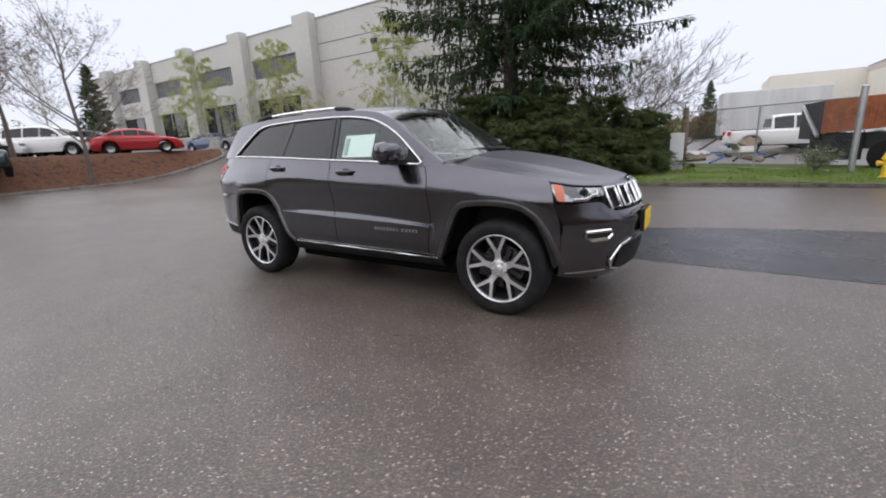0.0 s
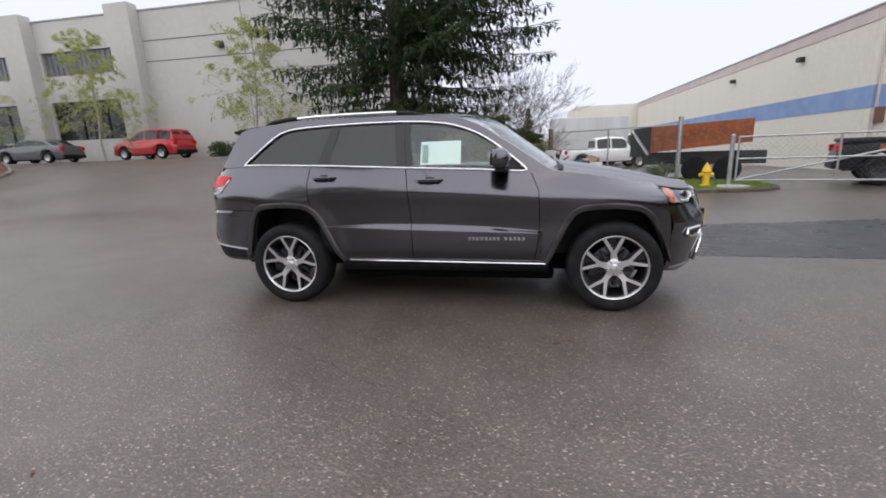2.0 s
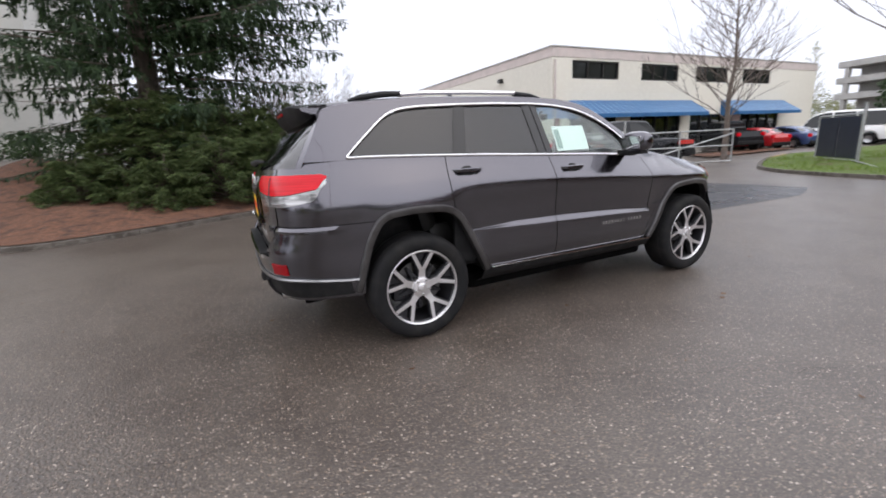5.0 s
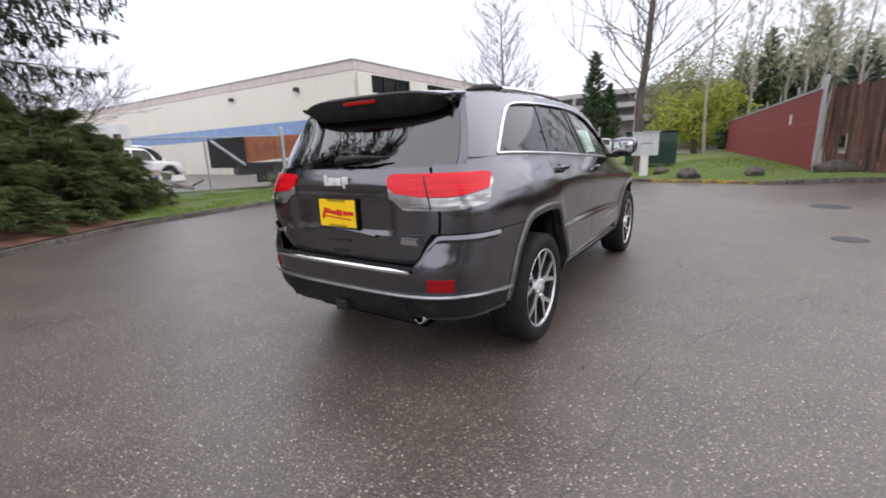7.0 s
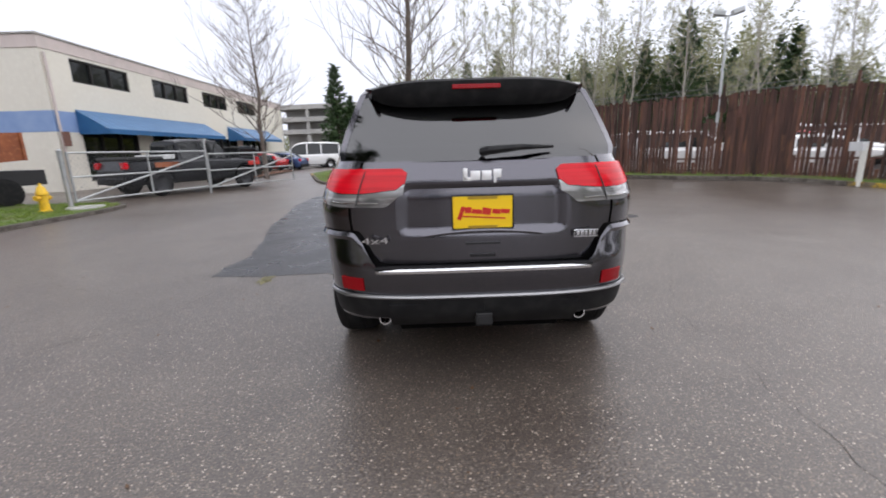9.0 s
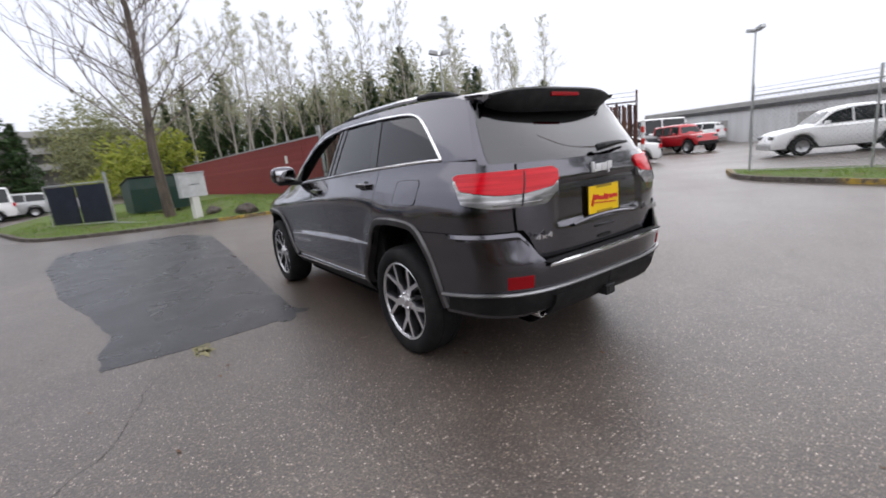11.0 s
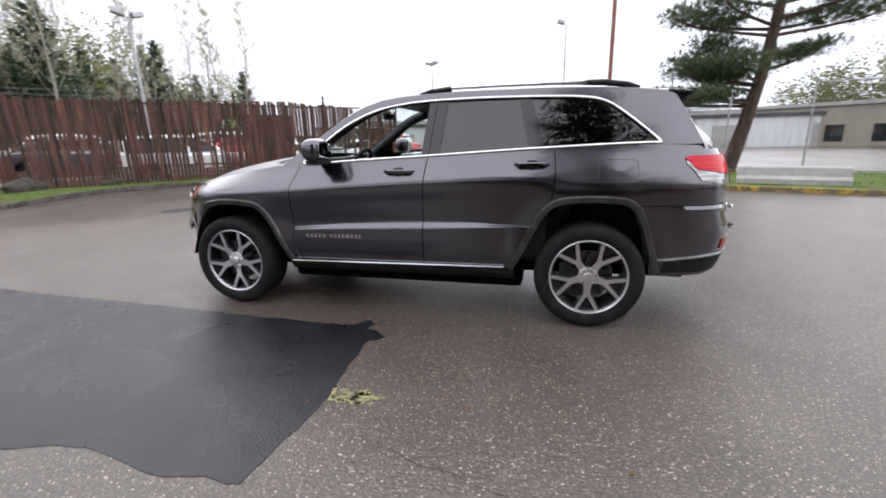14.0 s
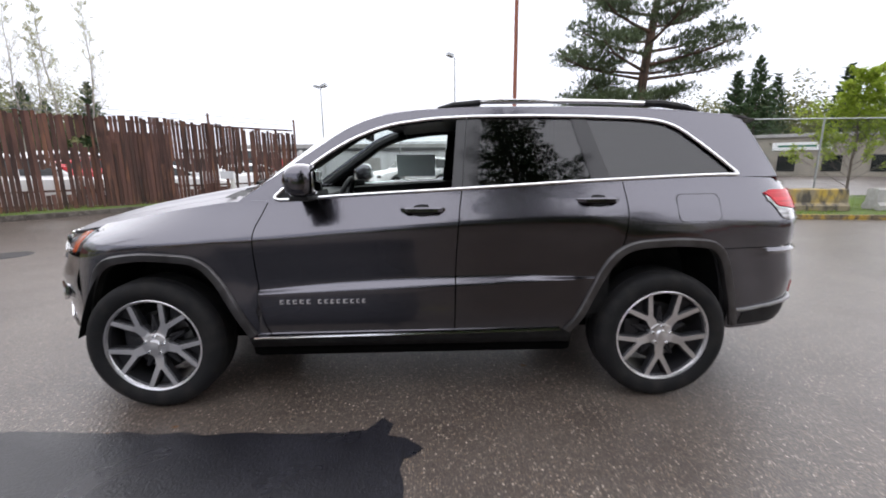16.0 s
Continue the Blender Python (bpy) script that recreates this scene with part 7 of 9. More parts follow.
PAINTS = {k: car_paint(k + "_car_paint", c) for k, c in dict(red=(0.42, 0.012, 0.018), white=(0.80, 0.80, 0.79), black=(0.012, 0.013, 0.016), silver=(0.46, 0.47, 0.47), blue=(0.03, 0.06, 0.16), green=(0.012, 0.03, 0.028), grey=(0.10, 0.10, 0.11)).items()}
PLAN = dict(
    sedan=dict(L=4.6, W=0.90, wb=2.75, r=0.32, low=0.24, deck=[(-2.3, 0.72), (-2.2, 0.95), (-1.4, 1.02), (0.9, 0.98), (1.9, 0.86), (2.25, 0.68), (2.3, 0.5)], cab=[(-1.75, 1.0), (-1.0, 1.38), (-0.2, 1.45), (0.35, 1.38), (1.15, 0.98)]),
    suv=dict(L=4.7, W=0.93, wb=2.75, r=0.36, low=0.30, deck=[(-2.35, 0.75), (-2.3, 1.08), (-1.4, 1.10), (0.9, 1.08), (1.9, 0.98), (2.3, 0.78), (2.35, 0.55)], cab=[(-2.25, 1.08), (-2.0, 1.66), (-0.5, 1.74), (0.25, 1.66), (1.05, 1.08)]),
    pickup=dict(L=5.7, W=0.98, wb=3.6, r=0.43, low=0.46, deck=[(-2.85, 0.9), (-2.82, 1.22), (-0.9, 1.22), (1.0, 1.20), (2.3, 1.14), (2.75, 1.0), (2.85, 0.7)], cab=[(-1.0, 1.24), (-0.95, 1.88), (-0.1, 1.96), (0.75, 1.92), (1.3, 1.22)]),
    offroader=dict(L=4.3, W=0.92, wb=2.9, r=0.42, low=0.5, deck=[(-2.1, 0.85), (-2.08, 1.15), (-1.4, 1.17), (0.8, 1.18), (1.9, 1.14), (2.05, 1.1), (2.1, 0.7)], cab=[(-2.05, 1.17), (-2.0, 1.82), (-0.5, 1.85), (0.35, 1.82), (0.75, 1.18)]),
    van=dict(L=5.6, W=1.0, wb=3.5, r=0.37, low=0.34, deck=[(-2.8, 0.8), (-2.78, 1.2), (-1.4, 1.2), (1.6, 1.18), (2.4, 1.0), (2.75, 0.8), (2.8, 0.6)], cab=[(-2.75, 1.2), (-2.65, 2.2), (0.4, 2.3), (1.2, 2.15), (2.0, 1.18)]))
_wheel_cache = {}


def car_like(kind, paint, m, label):
    p = PLAN[kind]
    car = thing("parked_" + ("pickup" if kind == "pickup" else "van" if kind == "van" else "car"), label, "truck" if kind == "pickup" else "car", m=m)
    deck, cab = curve(p["deck"]), curve(p["cab"])
    W, wb, r, low = p["W"], p["wb"] / 2, p["r"], p["low"]
    rows = []
    for i in range(41):
        x = lerp(-p["L"] / 2, p["L"] / 2, i / 40)
        u = abs(2 * x / p["L"])
        w = W * (1 - u ** 9 * 0.22)
        zb = low
        for cx in (wb, -wb):
            if abs(x - cx) < r + 0.09:
                zb = max(zb, r + math.sqrt(max(0, (r + 0.09) ** 2 - (x - cx) ** 2)) * 0.98)
        zt = max(deck(x), zb + 0.05)
        half = [(w * 0.93, zb), (w, lerp(zb, zt, 0.25)), (w * 1.0, lerp(zb, zt, 0.6)), (w * 0.965, lerp(zb, zt, 0.9)), (w * 0.87, zt), (w * 0.5, zt + 0.02), (0, zt + 0.03)]
        rows.append([Vector((x, y, z)) for y, z in half] + [Vector((x, -y, z)) for y, z in half[-2::-1]])
    sh = Shape().grid(rows)
    sh.add(rows[0], [tuple(range(len(rows[0])))]).add(rows[-1], [tuple(range(len(rows[-1]) - 1, -1, -1))])
    part("body", sh, PAINTS[paint], car, "", True)
    x0, x1 = p["cab"][0][0], p["cab"][-1][0]
    rows, glass = [], []
    for i in range(29):
        x = lerp(x0, x1, i / 28)
        zt, zb = max(cab(x), deck(x) + 0.01), deck(x) - 0.01
        wb_, wt = W * 0.88, W * 0.88 - (zt - zb) * 0.30
        half = [(wb_, zb), (lerp(wb_, wt, 0.5), lerp(zb, zt, 0.5)), (wt + 0.02, zt - 0.06), (wt - 0.06, zt), (0, zt + 0.03)]
        rows.append([Vector((x, y, z)) for y, z in half] + [Vector((x, -y, z)) for y, z in half[-2::-1]])
    sh = Shape().grid(rows)
    sh.add(rows[0], [tuple(range(len(rows[0])))]).add(rows[-1], [tuple(range(len(rows[-1]) - 1, -1, -1))])
    part("cabin", sh, PAINTS[paint], car, "", True)
    spans = [(x0 + 0.22, lerp(x0, x1, 0.36)), (lerp(x0, x1, 0.38), lerp(x0, x1, 0.62)), (lerp(x0, x1, 0.64), x1 - 0.28)] if kind != "pickup" else [(x0 + 0.15, lerp(x0, x1, 0.42)), (lerp(x0, x1, 0.46), x1 - 0.3)]
    for a, b in spans:
        for sd in (1, -1):
            g = []
            for i in range(9):
                x = lerp(a, b, i / 8)
                zt, zb = cab(x) - 0.10, deck(x) + 0.04
                if zt < zb + 0.01:
                    zt = zb + 0.01
                wy = lambda z: (W * 0.88 - (z - deck(x) + 0.01) * 0.30 + 0.012)
                g.append([Vector((x, wy(z) * sd, z)) for z in (zb, (zb + zt) / 2, zt)])
            part("window", sheet(g, 0.004, out=(0, 0, 1.2)), DARK_GLASS, car, "dark side glass")
    for xa, xb in ((x1 - 0.06, None), (x0 + 0.04, None)):
        sgn = 1 if xa > 0 else -1
        g = []
        for t in np.linspace(0.12, 0.82, 6):
            x = None
            zs = deck(xa) + (max(c[1] for c in p["cab"]) - 0.1 - deck(xa)) * t
            xx = xa
            for q in np.linspace(x1 if sgn > 0 else x0, 0, 60):
                if cab(q) >= zs:
                    xx = q
                    break
            w = W * 0.80 - (zs - deck(xa)) * 0.30
            g.append([Vector((xx + 0.015 * sgn, y, zs + 0.02)) for y in (-w, 0, w)])
        part("windscreen" if sgn > 0 else "rear_window", sheet(g, 0.004, out=(0, 0, 1.0)), DARK_GLASS, car, "dark glass")
    for sd in (1, -1):
        part("headlamp", Shape().box((p["L"] / 2 - 0.22, sd * W * 0.62 - 0.16, deck(p["L"] / 2 - 0.2) - 0.22), (p["L"] / 2 - 0.01, sd * W * 0.62 + 0.16, deck(p["L"] / 2 - 0.2) - 0.07), bevel=0.03), HEAD_LENS, car, "clear headlamp")
        part("tail_lamp", Shape().box((-p["L"] / 2 - 0.01, sd * W * 0.74 - 0.10, deck(-p["L"] / 2 + 0.1) - 0.25), (-p["L"] / 2 + 0.14, sd * W * 0.74 + 0.12, deck(-p["L"] / 2 + 0.1) - 0.03), bevel=0.03), RED_LENS, car, "red tail lamp")
        part("side_mirror", Shape().box((x1 - 0.42, sd * (W + 0.08) - 0.09, deck(x1) + 0.02), (x1 - 0.28, sd * (W + 0.08) + 0.09, deck(x1) + 0.16), bevel=0.03), PAINTS[paint], car)
    trim = BLACK_PLASTIC if paint != "white" else PAINTS["silver"]
    part("front_bumper", Shape().box((p["L"] / 2 - 0.1, -W * 0.78, low - 0.02), (p["L"] / 2 + 0.04, W * 0.78, low + 0.22), bevel=0.04), trim, car)
    part("rear_bumper", Shape().box((-p["L"] / 2 - 0.05, -W * 0.8, low), (-p["L"] / 2 + 0.1, W * 0.8, low + 0.22), bevel=0.04), trim, car)
    part("floor_pan", Shape().box((-p["L"] / 2 + 0.2, -W * 0.8, low - 0.05), (p["L"] / 2 - 0.2, W * 0.8, low + 0.1)), BLACK_PLASTIC, car)
    if kind == "pickup":
        part("bed_liner", Shape().box((-2.7, -0.8, 1.235), (-1.05, 0.8, 1.26)), BLACK_PLASTIC, car)
    key = (round(r, 2), paint == "black")
    if key not in _wheel_cache:
        _wheel_cache[key] = (Shape().lathe([(r * 0.62, -0.1), (r * 0.85, -0.115), (r * 0.97, -0.09), (r, -0.05), (r, 0.05), (r * 0.97, 0.09), (r * 0.85, 0.115), (r * 0.62, 0.1)], "y", 28).mesh("tyre", RUBBER, True), Shape().lathe([(0, 0.06), (r * 0.15, 0.07), (r * 0.2, 0.05), (r * 0.55, 0.075), (r * 0.64, 0.1), (r * 0.64, -0.1), (0, -0.1)], "y", 20).mesh("rim", RIM_DARK if paint == "black" else STRIP_GREY, True))
    for cx in (wb, -wb):
        for sd in (1, -1):
            w = new("wheel")
            w.parent = car
            w.matrix_basis = pose(cx, sd * (W - 0.11), r, 0, 0, 0 if sd > 0 else 180)
            for nme, me in zip(("tyre", "rim"), _wheel_cache[key]):
                shared(nme, me, w)
    return car


def stand(x, y, turn):
    return pose(x, y, rise(x, y) + 0.0, 0, 0, turn)


car_like("sedan", "red", stand(-27.0, 9.2, 68), "red sedan parked on top of the bark bank")
car_like("suv", "white", stand(-29.5, 6.0, 40), "white SUV parked on the upper lot")
car_like("sedan", "black", stand(-29.0, 7.6, 45), "black sedan parked on the upper lot")
car_like("suv", "white", stand(-31.5, 3.5, 40), "white SUV parked at the bank's end")
car_like("sedan", "silver", stand(-34, 1.4, 40), "silver sedan parked on the upper lot")
car_like("pickup", "green", stand(-24.9, 1.6, -8), "dark green pickup standing below the bark bank")
car_like("sedan", "grey", stand(-28.6, 17.6, 185), "dark grey sedan parked before the window bays")
car_like("sedan", "blue", stand(-33.5, 17.6, 185), "dark blue sedan parked before the window bays")
car_like("suv", "red", stand(-21.3, 18.6, 176), "red SUV parked along the grey warehouse")
lifted = car_like("pickup", "black", stand(12.75, 9.85, -25), "black lifted pickup with rack and red panels beyond the gate")
part("bed_rack", Shape().box((-2.75, -0.85, 1.262), (-1.55, 0.85, 1.36), bevel=0.02), BLACK_STEEL, lifted, "black load in the bed")
part("tool_box", Shape().box((-1.5, -0.8, 1.264), (-1.06, 0.8, 1.42), bevel=0.02), WHITE_METAL, lifted, "white tool box behind the cab")
part("flank_panel", Shape().box((-1.95, -0.992, 0.98), (-1.1, -0.972, 1.16), bevel=0.006), ORANGE_STEEL, lifted, "orange panel on the flank")
part("fender_panel", Shape().box((2.0, -0.99, 0.92), (2.62, -0.955, 1.08), bevel=0.006), RED_INK, lifted, "red front fender panel")
car_like("pickup", "white", stand(6.1, 25.6, 8), "white pickup standing in the yard")
car_like("van", "white", stand(9.2, 33.0, 5), "white box van behind the yard fence")
car_like("suv", "silver", stand(-3.3, -19.4, 35.7), "pale silver SUV parked behind the south fence")
car_like("suv", "white", stand(0.9, -20.2, 35), "white SUV parked in the second row")
car_like("suv", "white", stand(11.9, -9.9, -132), "white SUV close behind the slatted fence")
car_like("sedan", "grey", stand(14.2, -7.7, -132), "grey sedan close behind the slatted fence")
car_like("sedan", "white", stand(9.6, -12.6, -132), "white sedan close behind the slatted fence")
car_like("offroader", "red", stand(10.3, -28.0, 155), "red off roader parked in the open lot")
car_like("suv", "black", stand(13.6, -27.0, 160), "black SUV parked beside the red off roader")
random.seed(77)
for i, (x, y, k, c, w) in enumerate(((15.5, -14.5, "suv", "white", 60), (13.2, -13.6, "sedan", "red", 60), (11.0, -14.8, "suv", "white", 50), (18.5, -12.5, "sedan", "silver", 60), (21.0, -11.0, "suv", "white", 70), (9.0, -17.5, "sedan", "white", 50), (17.2, -19, "suv", "grey", 60), (14.5, -31, "van", "white", 40), (36, 11.5, "van", "white", 100), (33.0, 13.4, "sedan", "blue", 80), (38.5, 9.5, "suv", "silver", 95), (41, 12.5, "van", "white", 95), (31.0, 14.4, "sedan", "red", 75), (28.2, 14.6, "pickup", "black", 60), (44, 8.0, "sedan", "white", 95), (15, -40, "suv", "white", 0), (20, -42, "suv", "silver", 0), (25, -38, "sedan", "white", 0), (-38, -34, "suv", "black", 30))):
    car_like(k, c, stand(x, y, w), f"{c} {k if k in ('sedan', 'van', 'pickup') else k.upper()} parked in a far row of cars")

# ---- trees, shrubs and grass ----
def leaf_material(name, a, b, rough=0.6, thin=0.15):
    mat = bpy.data.materials.new(name)
    mat.use_nodes = True
    nt = mat.node_tree
    p = nt.nodes["Principled BSDF"]
    geo = nt.nodes.new("ShaderNodeNewGeometry")
    mix = nt.nodes.new("ShaderNodeMix")
    mix.data_type = "RGBA"
    mix.inputs[6].default_value, mix.inputs[7].default_value = (*a, 1), (*b, 1)
    nt.links.new(geo.outputs["Random Per Island"], mix.inputs[0])
    nt.links.new(mix.outputs[2], p.inputs["Base Color"])
    p.inputs["Roughness"].default_value = rough
    p.inputs["Specular IOR Level"].default_value = 0.3
    glow = nt.nodes.new("ShaderNodeBsdfTranslucent")
    blend = nt.nodes.new("ShaderNodeMixShader")
    blend.inputs[0].default_value = thin
    nt.links.new(mix.outputs[2], glow.inputs[0])
    nt.links.new(p.outputs[0], blend.inputs[1])
    nt.links.new(glow.outputs[0], blend.inputs[2])
    nt.links.new(blend.outputs[0], nt.nodes["Material Output"].inputs[0])
    return mat


FIR_NEEDLE = leaf_material("dark_fir_needles", (0.015, 0.033, 0.013), (0.042, 0.072, 0.026))
SHRUB_NEEDLE = leaf_material("juniper_sprays", (0.035, 0.062, 0.022), (0.16, 0.20, 0.075))
PINE_NEEDLE = leaf_material("pine_needles", (0.055, 0.082, 0.042), (0.14, 0.175, 0.088))
FAR_CONIFER = leaf_material("distant_conifer_needles", (0.030, 0.062, 0.026), (0.090, 0.145, 0.055), thin=0.25)
SPRING_LEAF = leaf_material("pale_spring_leaves", (0.27, 0.31, 0.09), (0.42, 0.44, 0.16), thin=0.45)
CATKIN = leaf_material("thin_spring_buds", (0.30, 0.31, 0.15), (0.42, 0.42, 0.23), thin=0.4)
WILLOW_LEAF = leaf_material("yellow_green_leaves", (0.18, 0.22, 0.02), (0.34, 0.36, 0.06), thin=0.4)
WOODS_LEAF = leaf_material("grey_green_woods", (0.12, 0.135, 0.055), (0.25, 0.25, 0.11), thin=0.3)
FRESH_LEAF = leaf_material("bright_fresh_leaves", (0.26, 0.36, 0.04), (0.42, 0.50, 0.09), thin=0.45)
HEDGE_LEAF = leaf_material("dark_hedge_leaves", (0.02, 0.04, 0.012), (0.05, 0.085, 0.025))
DRY_LEAF = leaf_material("brown_dry_twigs", (0.10, 0.055, 0.03), (0.19, 0.11, 0.06))
BLADE = leaf_material("grass_blades", (0.09, 0.16, 0.018), (0.23, 0.31, 0.055), thin=0.3)
BARK = material("grey_brown_bark", (0.115, 0.09, 0.07), 0.9, vary=[((0.06, 0.048, 0.04), (8, 8, 2), 0.4, 0.65)], bump=(18, 0.02, 5))
PALE_BARK = material("pale_birch_bark", (0.34, 0.315, 0.27), 0.85, vary=[((0.16, 0.15, 0.13), (5, 5, 9), 0.5, 0.66)], bump=(20, 0.01, 4))
TWIG = material("grey_twigs", (0.15, 0.12, 0.10), 0.9, vary=[((0.09, 0.07, 0.06), 3, 0.4, 0.7)])
PALE_TWIG = material("pale_grey_twigs", (0.38, 0.355, 0.32), 0.9, vary=[((0.18, 0.16, 0.14), 2, 0.4, 0.7)])
RED_BARK = material("red_brown_pine_bark", (0.12, 0.07, 0.05), 0.9, vary=[((0.055, 0.04, 0.032), (6, 6, 2.5), 0.42, 0.62)], bump=(14, 0.03, 5))
R = random.Random(12)


def feather(sh, p, d, length, width, droop=0.3, blades=3, spread=0.5):
    """A spray of thin blades from p along d."""
    d = d.normalized()
    side = d.cross(Vector((0, 0, 1)))
    side = side.normalized() if side.length > 1e-3 else Vector((1, 0, 0))
    for k in range(blades):
        a = (k - (blades - 1) / 2) * spread + R.uniform(-0.12, 0.12)
        dd = (d * math.cos(a) + side * math.sin(a) + Vector((0, 0, R.uniform(-0.22, 0.12)))).normalized()
        l = length * R.uniform(0.7, 1.1) * (1 - 0.25 * abs(a))
        n = dd.cross(Vector((R.uniform(-0.5, 0.5), R.uniform(-0.5, 0.5), 1))).normalized() * width * 0.5
        mid = p + dd * l * 0.5 + Vector((0, 0, -droop * l * 0.12))
        tip = p + dd * l + Vector((0, 0, -droop * l * 0.5))
        sh.add([p - n * 0.3, p + n * 0.3, mid + n, tip, mid - n], [(0, 1, 2, 3, 4)])


def blade(sh, p, d, length, width):
    """One flat needle spray."""
    n = d.cross(Vector((R.uniform(-0.6, 0.6), R.uniform(-0.6, 0.6), 1)))
    n = n.normalized() * width * 0.5 if n.length > 1e-3 else Vector((width * 0.5, 0, 0))
    m = p + d * length * 0.45
    sh.add([p, m + n, p + d * length, m - n], [(0, 1, 2, 3)])


def fir_tree(height, spread, base, boughs, step=0.16, size=0.26, width=0.07, twig_step=0.34, taper=0.62, extra=(), hang=0.6, thick=0.35):
    """A fir: ragged boughs set all round the trunk, each with drooping branchlets thick with needle sprays."""
    trunk = Shape().tube([(0, 0, -0.2), (0.05, 0.02, height * 0.4), (0, 0, height)], [0.012 * height + 0.08, 0.010 * height, 0.02], 10)
    leaf = Shape()
    rows = [(base + (height * 0.99 - base) * ((k + R.random()) / boughs) ** 1.12, k * 2.39996 + R.uniform(-0.5, 0.5), 0) for k in range(boughs)]
    for z, a, l in rows + list(extra):
        t = (z - base) / (height - base)
        l = l or (spread * (1 - t) ** taper * min(1.0, 0.72 + 1.6 * t) * R.uniform(0.62, 1.08) + 0.15)
        d = Vector((math.cos(a), math.sin(a), 0))
        lift, sag = lerp(0.02, 0.75, t), R.uniform(0.25, 0.5) * (1 - 0.5 * t)
        n = max(3, int(l / 0.5))
        pts = [Vector((0, 0, z)) + d * l * (j / n) + Vector((R.uniform(-0.04, 0.04), R.uniform(-0.04, 0.04), l * (lift * j / n - sag * (j / n) ** 2 + 0.62 * sag * (j / n) ** 3))) for j in range(n + 1)]
        trunk.tube(pts, [lerp(0.016 + 0.007 * l, 0.006, j / n) for j in range(n + 1)], 4, cap=False)
        side = Vector((-d.y, d.x, 0))
        m = max(3, int(l / twig_step))
        for j in range(m + 1):
            u = (j + 0.9 * R.random()) / (m + 0.9)
            if u < 0.10:
                continue
            jj = min(int(u * n), n - 1)
            p = pts[jj].lerp(pts[jj + 1], u * n - jj)
            for sg in (1, -1, 0):
                e = (d * R.uniform(0.6, 1.1) + side * sg * R.uniform(0.4, 1.0) + Vector((0, 0, R.uniform(-0.42, 0.02)))).normalized()
                if sg == 0:
                    e = (d * R.uniform(-0.1, 0.5) + side * R.uniform(-0.5, 0.5) + Vector((0, 0, -1))).normalized()
                ln = (0.25 + 0.34 * l * (1 - u) ** 0.8) * R.uniform(0.6, 1.15) * (hang if sg == 0 else 1) * min(1.0, 0.25 + l / 1.5)
                ln = min(ln, 1.5)
                c = max(2, int(ln / step))
                for q in range(c + 1):
                    v = (q + R.random() * 0.7) / (c + 0.5)
                    b = p + e * ln * v + Vector((0, 0, -0.16 * ln * v * v))
                    w = size * R.uniform(0.65, 1.25) * (1.1 - 0.35 * v) * min(1.0, 0.4 + 0.45 * l)
                    f = e.cross(Vector((0, 0, 1)))
                    for s in (1, -1):
                        blade(leaf, b, (e * R.uniform(0.5, 1.0) + f * s * R.uniform(0.2, 0.75) + Vector((0, 0, R.uniform(-0.4, 0.08)))).normalized(), w, width * R.uniform(0.7, 1.3))
                    if R.random() < thick:
                        blade(leaf, b, (e * R.uniform(0.0, 0.6) + Vector((R.uniform(-0.4, 0.4), R.uniform(-0.4, 0.4), -1))).normalized(), w * 1.1, width)
        blade(leaf, pts[-1] - d * 0.1, d, size * 1.4, width * 1.3)
    return trunk, leaf


def put_tree(name, label, trunk, leaf, bark, needle, m, group="", leaf_name="crown"):
    tree = thing(name, label, "tree", m=m, group=group)
    part("trunk", trunk, bark, tree, "", True)
    if leaf:
        part(leaf_name, leaf, needle, tree)
    return tree


long_boughs = [(5.2, -0.3, 6.0), (5.0, -0.12, 6.1), (5.6, -0.45, 5.9), (4.6, 0.05, 6.0), (6.0, -0.2, 5.8), (5.7, -0.62, 5.6), (4.4, -0.4, 5.8), (6.3, 0.1, 5.7), (5.3, 0.3, 5.8), (6.6, -0.35, 5.5), (5.6, 3.3, 5.3), (6.2, 3.7, 5.2), (5.0, 4.2, 5.3), (6.8, 3.0, 5.2), (4.4, -0.9, 5.2), (7.0, -0.05, 5.4)]
trunk, leaf = fir_tree(22.0, 5.8, 0.9, 185, 0.15, 0.27, 0.06, 0.32, taper=0.6, extra=long_boughs, hang=0.65, thick=0.6)
put_tree("fir_tree", "large dark green fir with drooping boughs", trunk, leaf, BARK, FIR_NEEDLE, pose(-4.3, 13.0, 0.45))


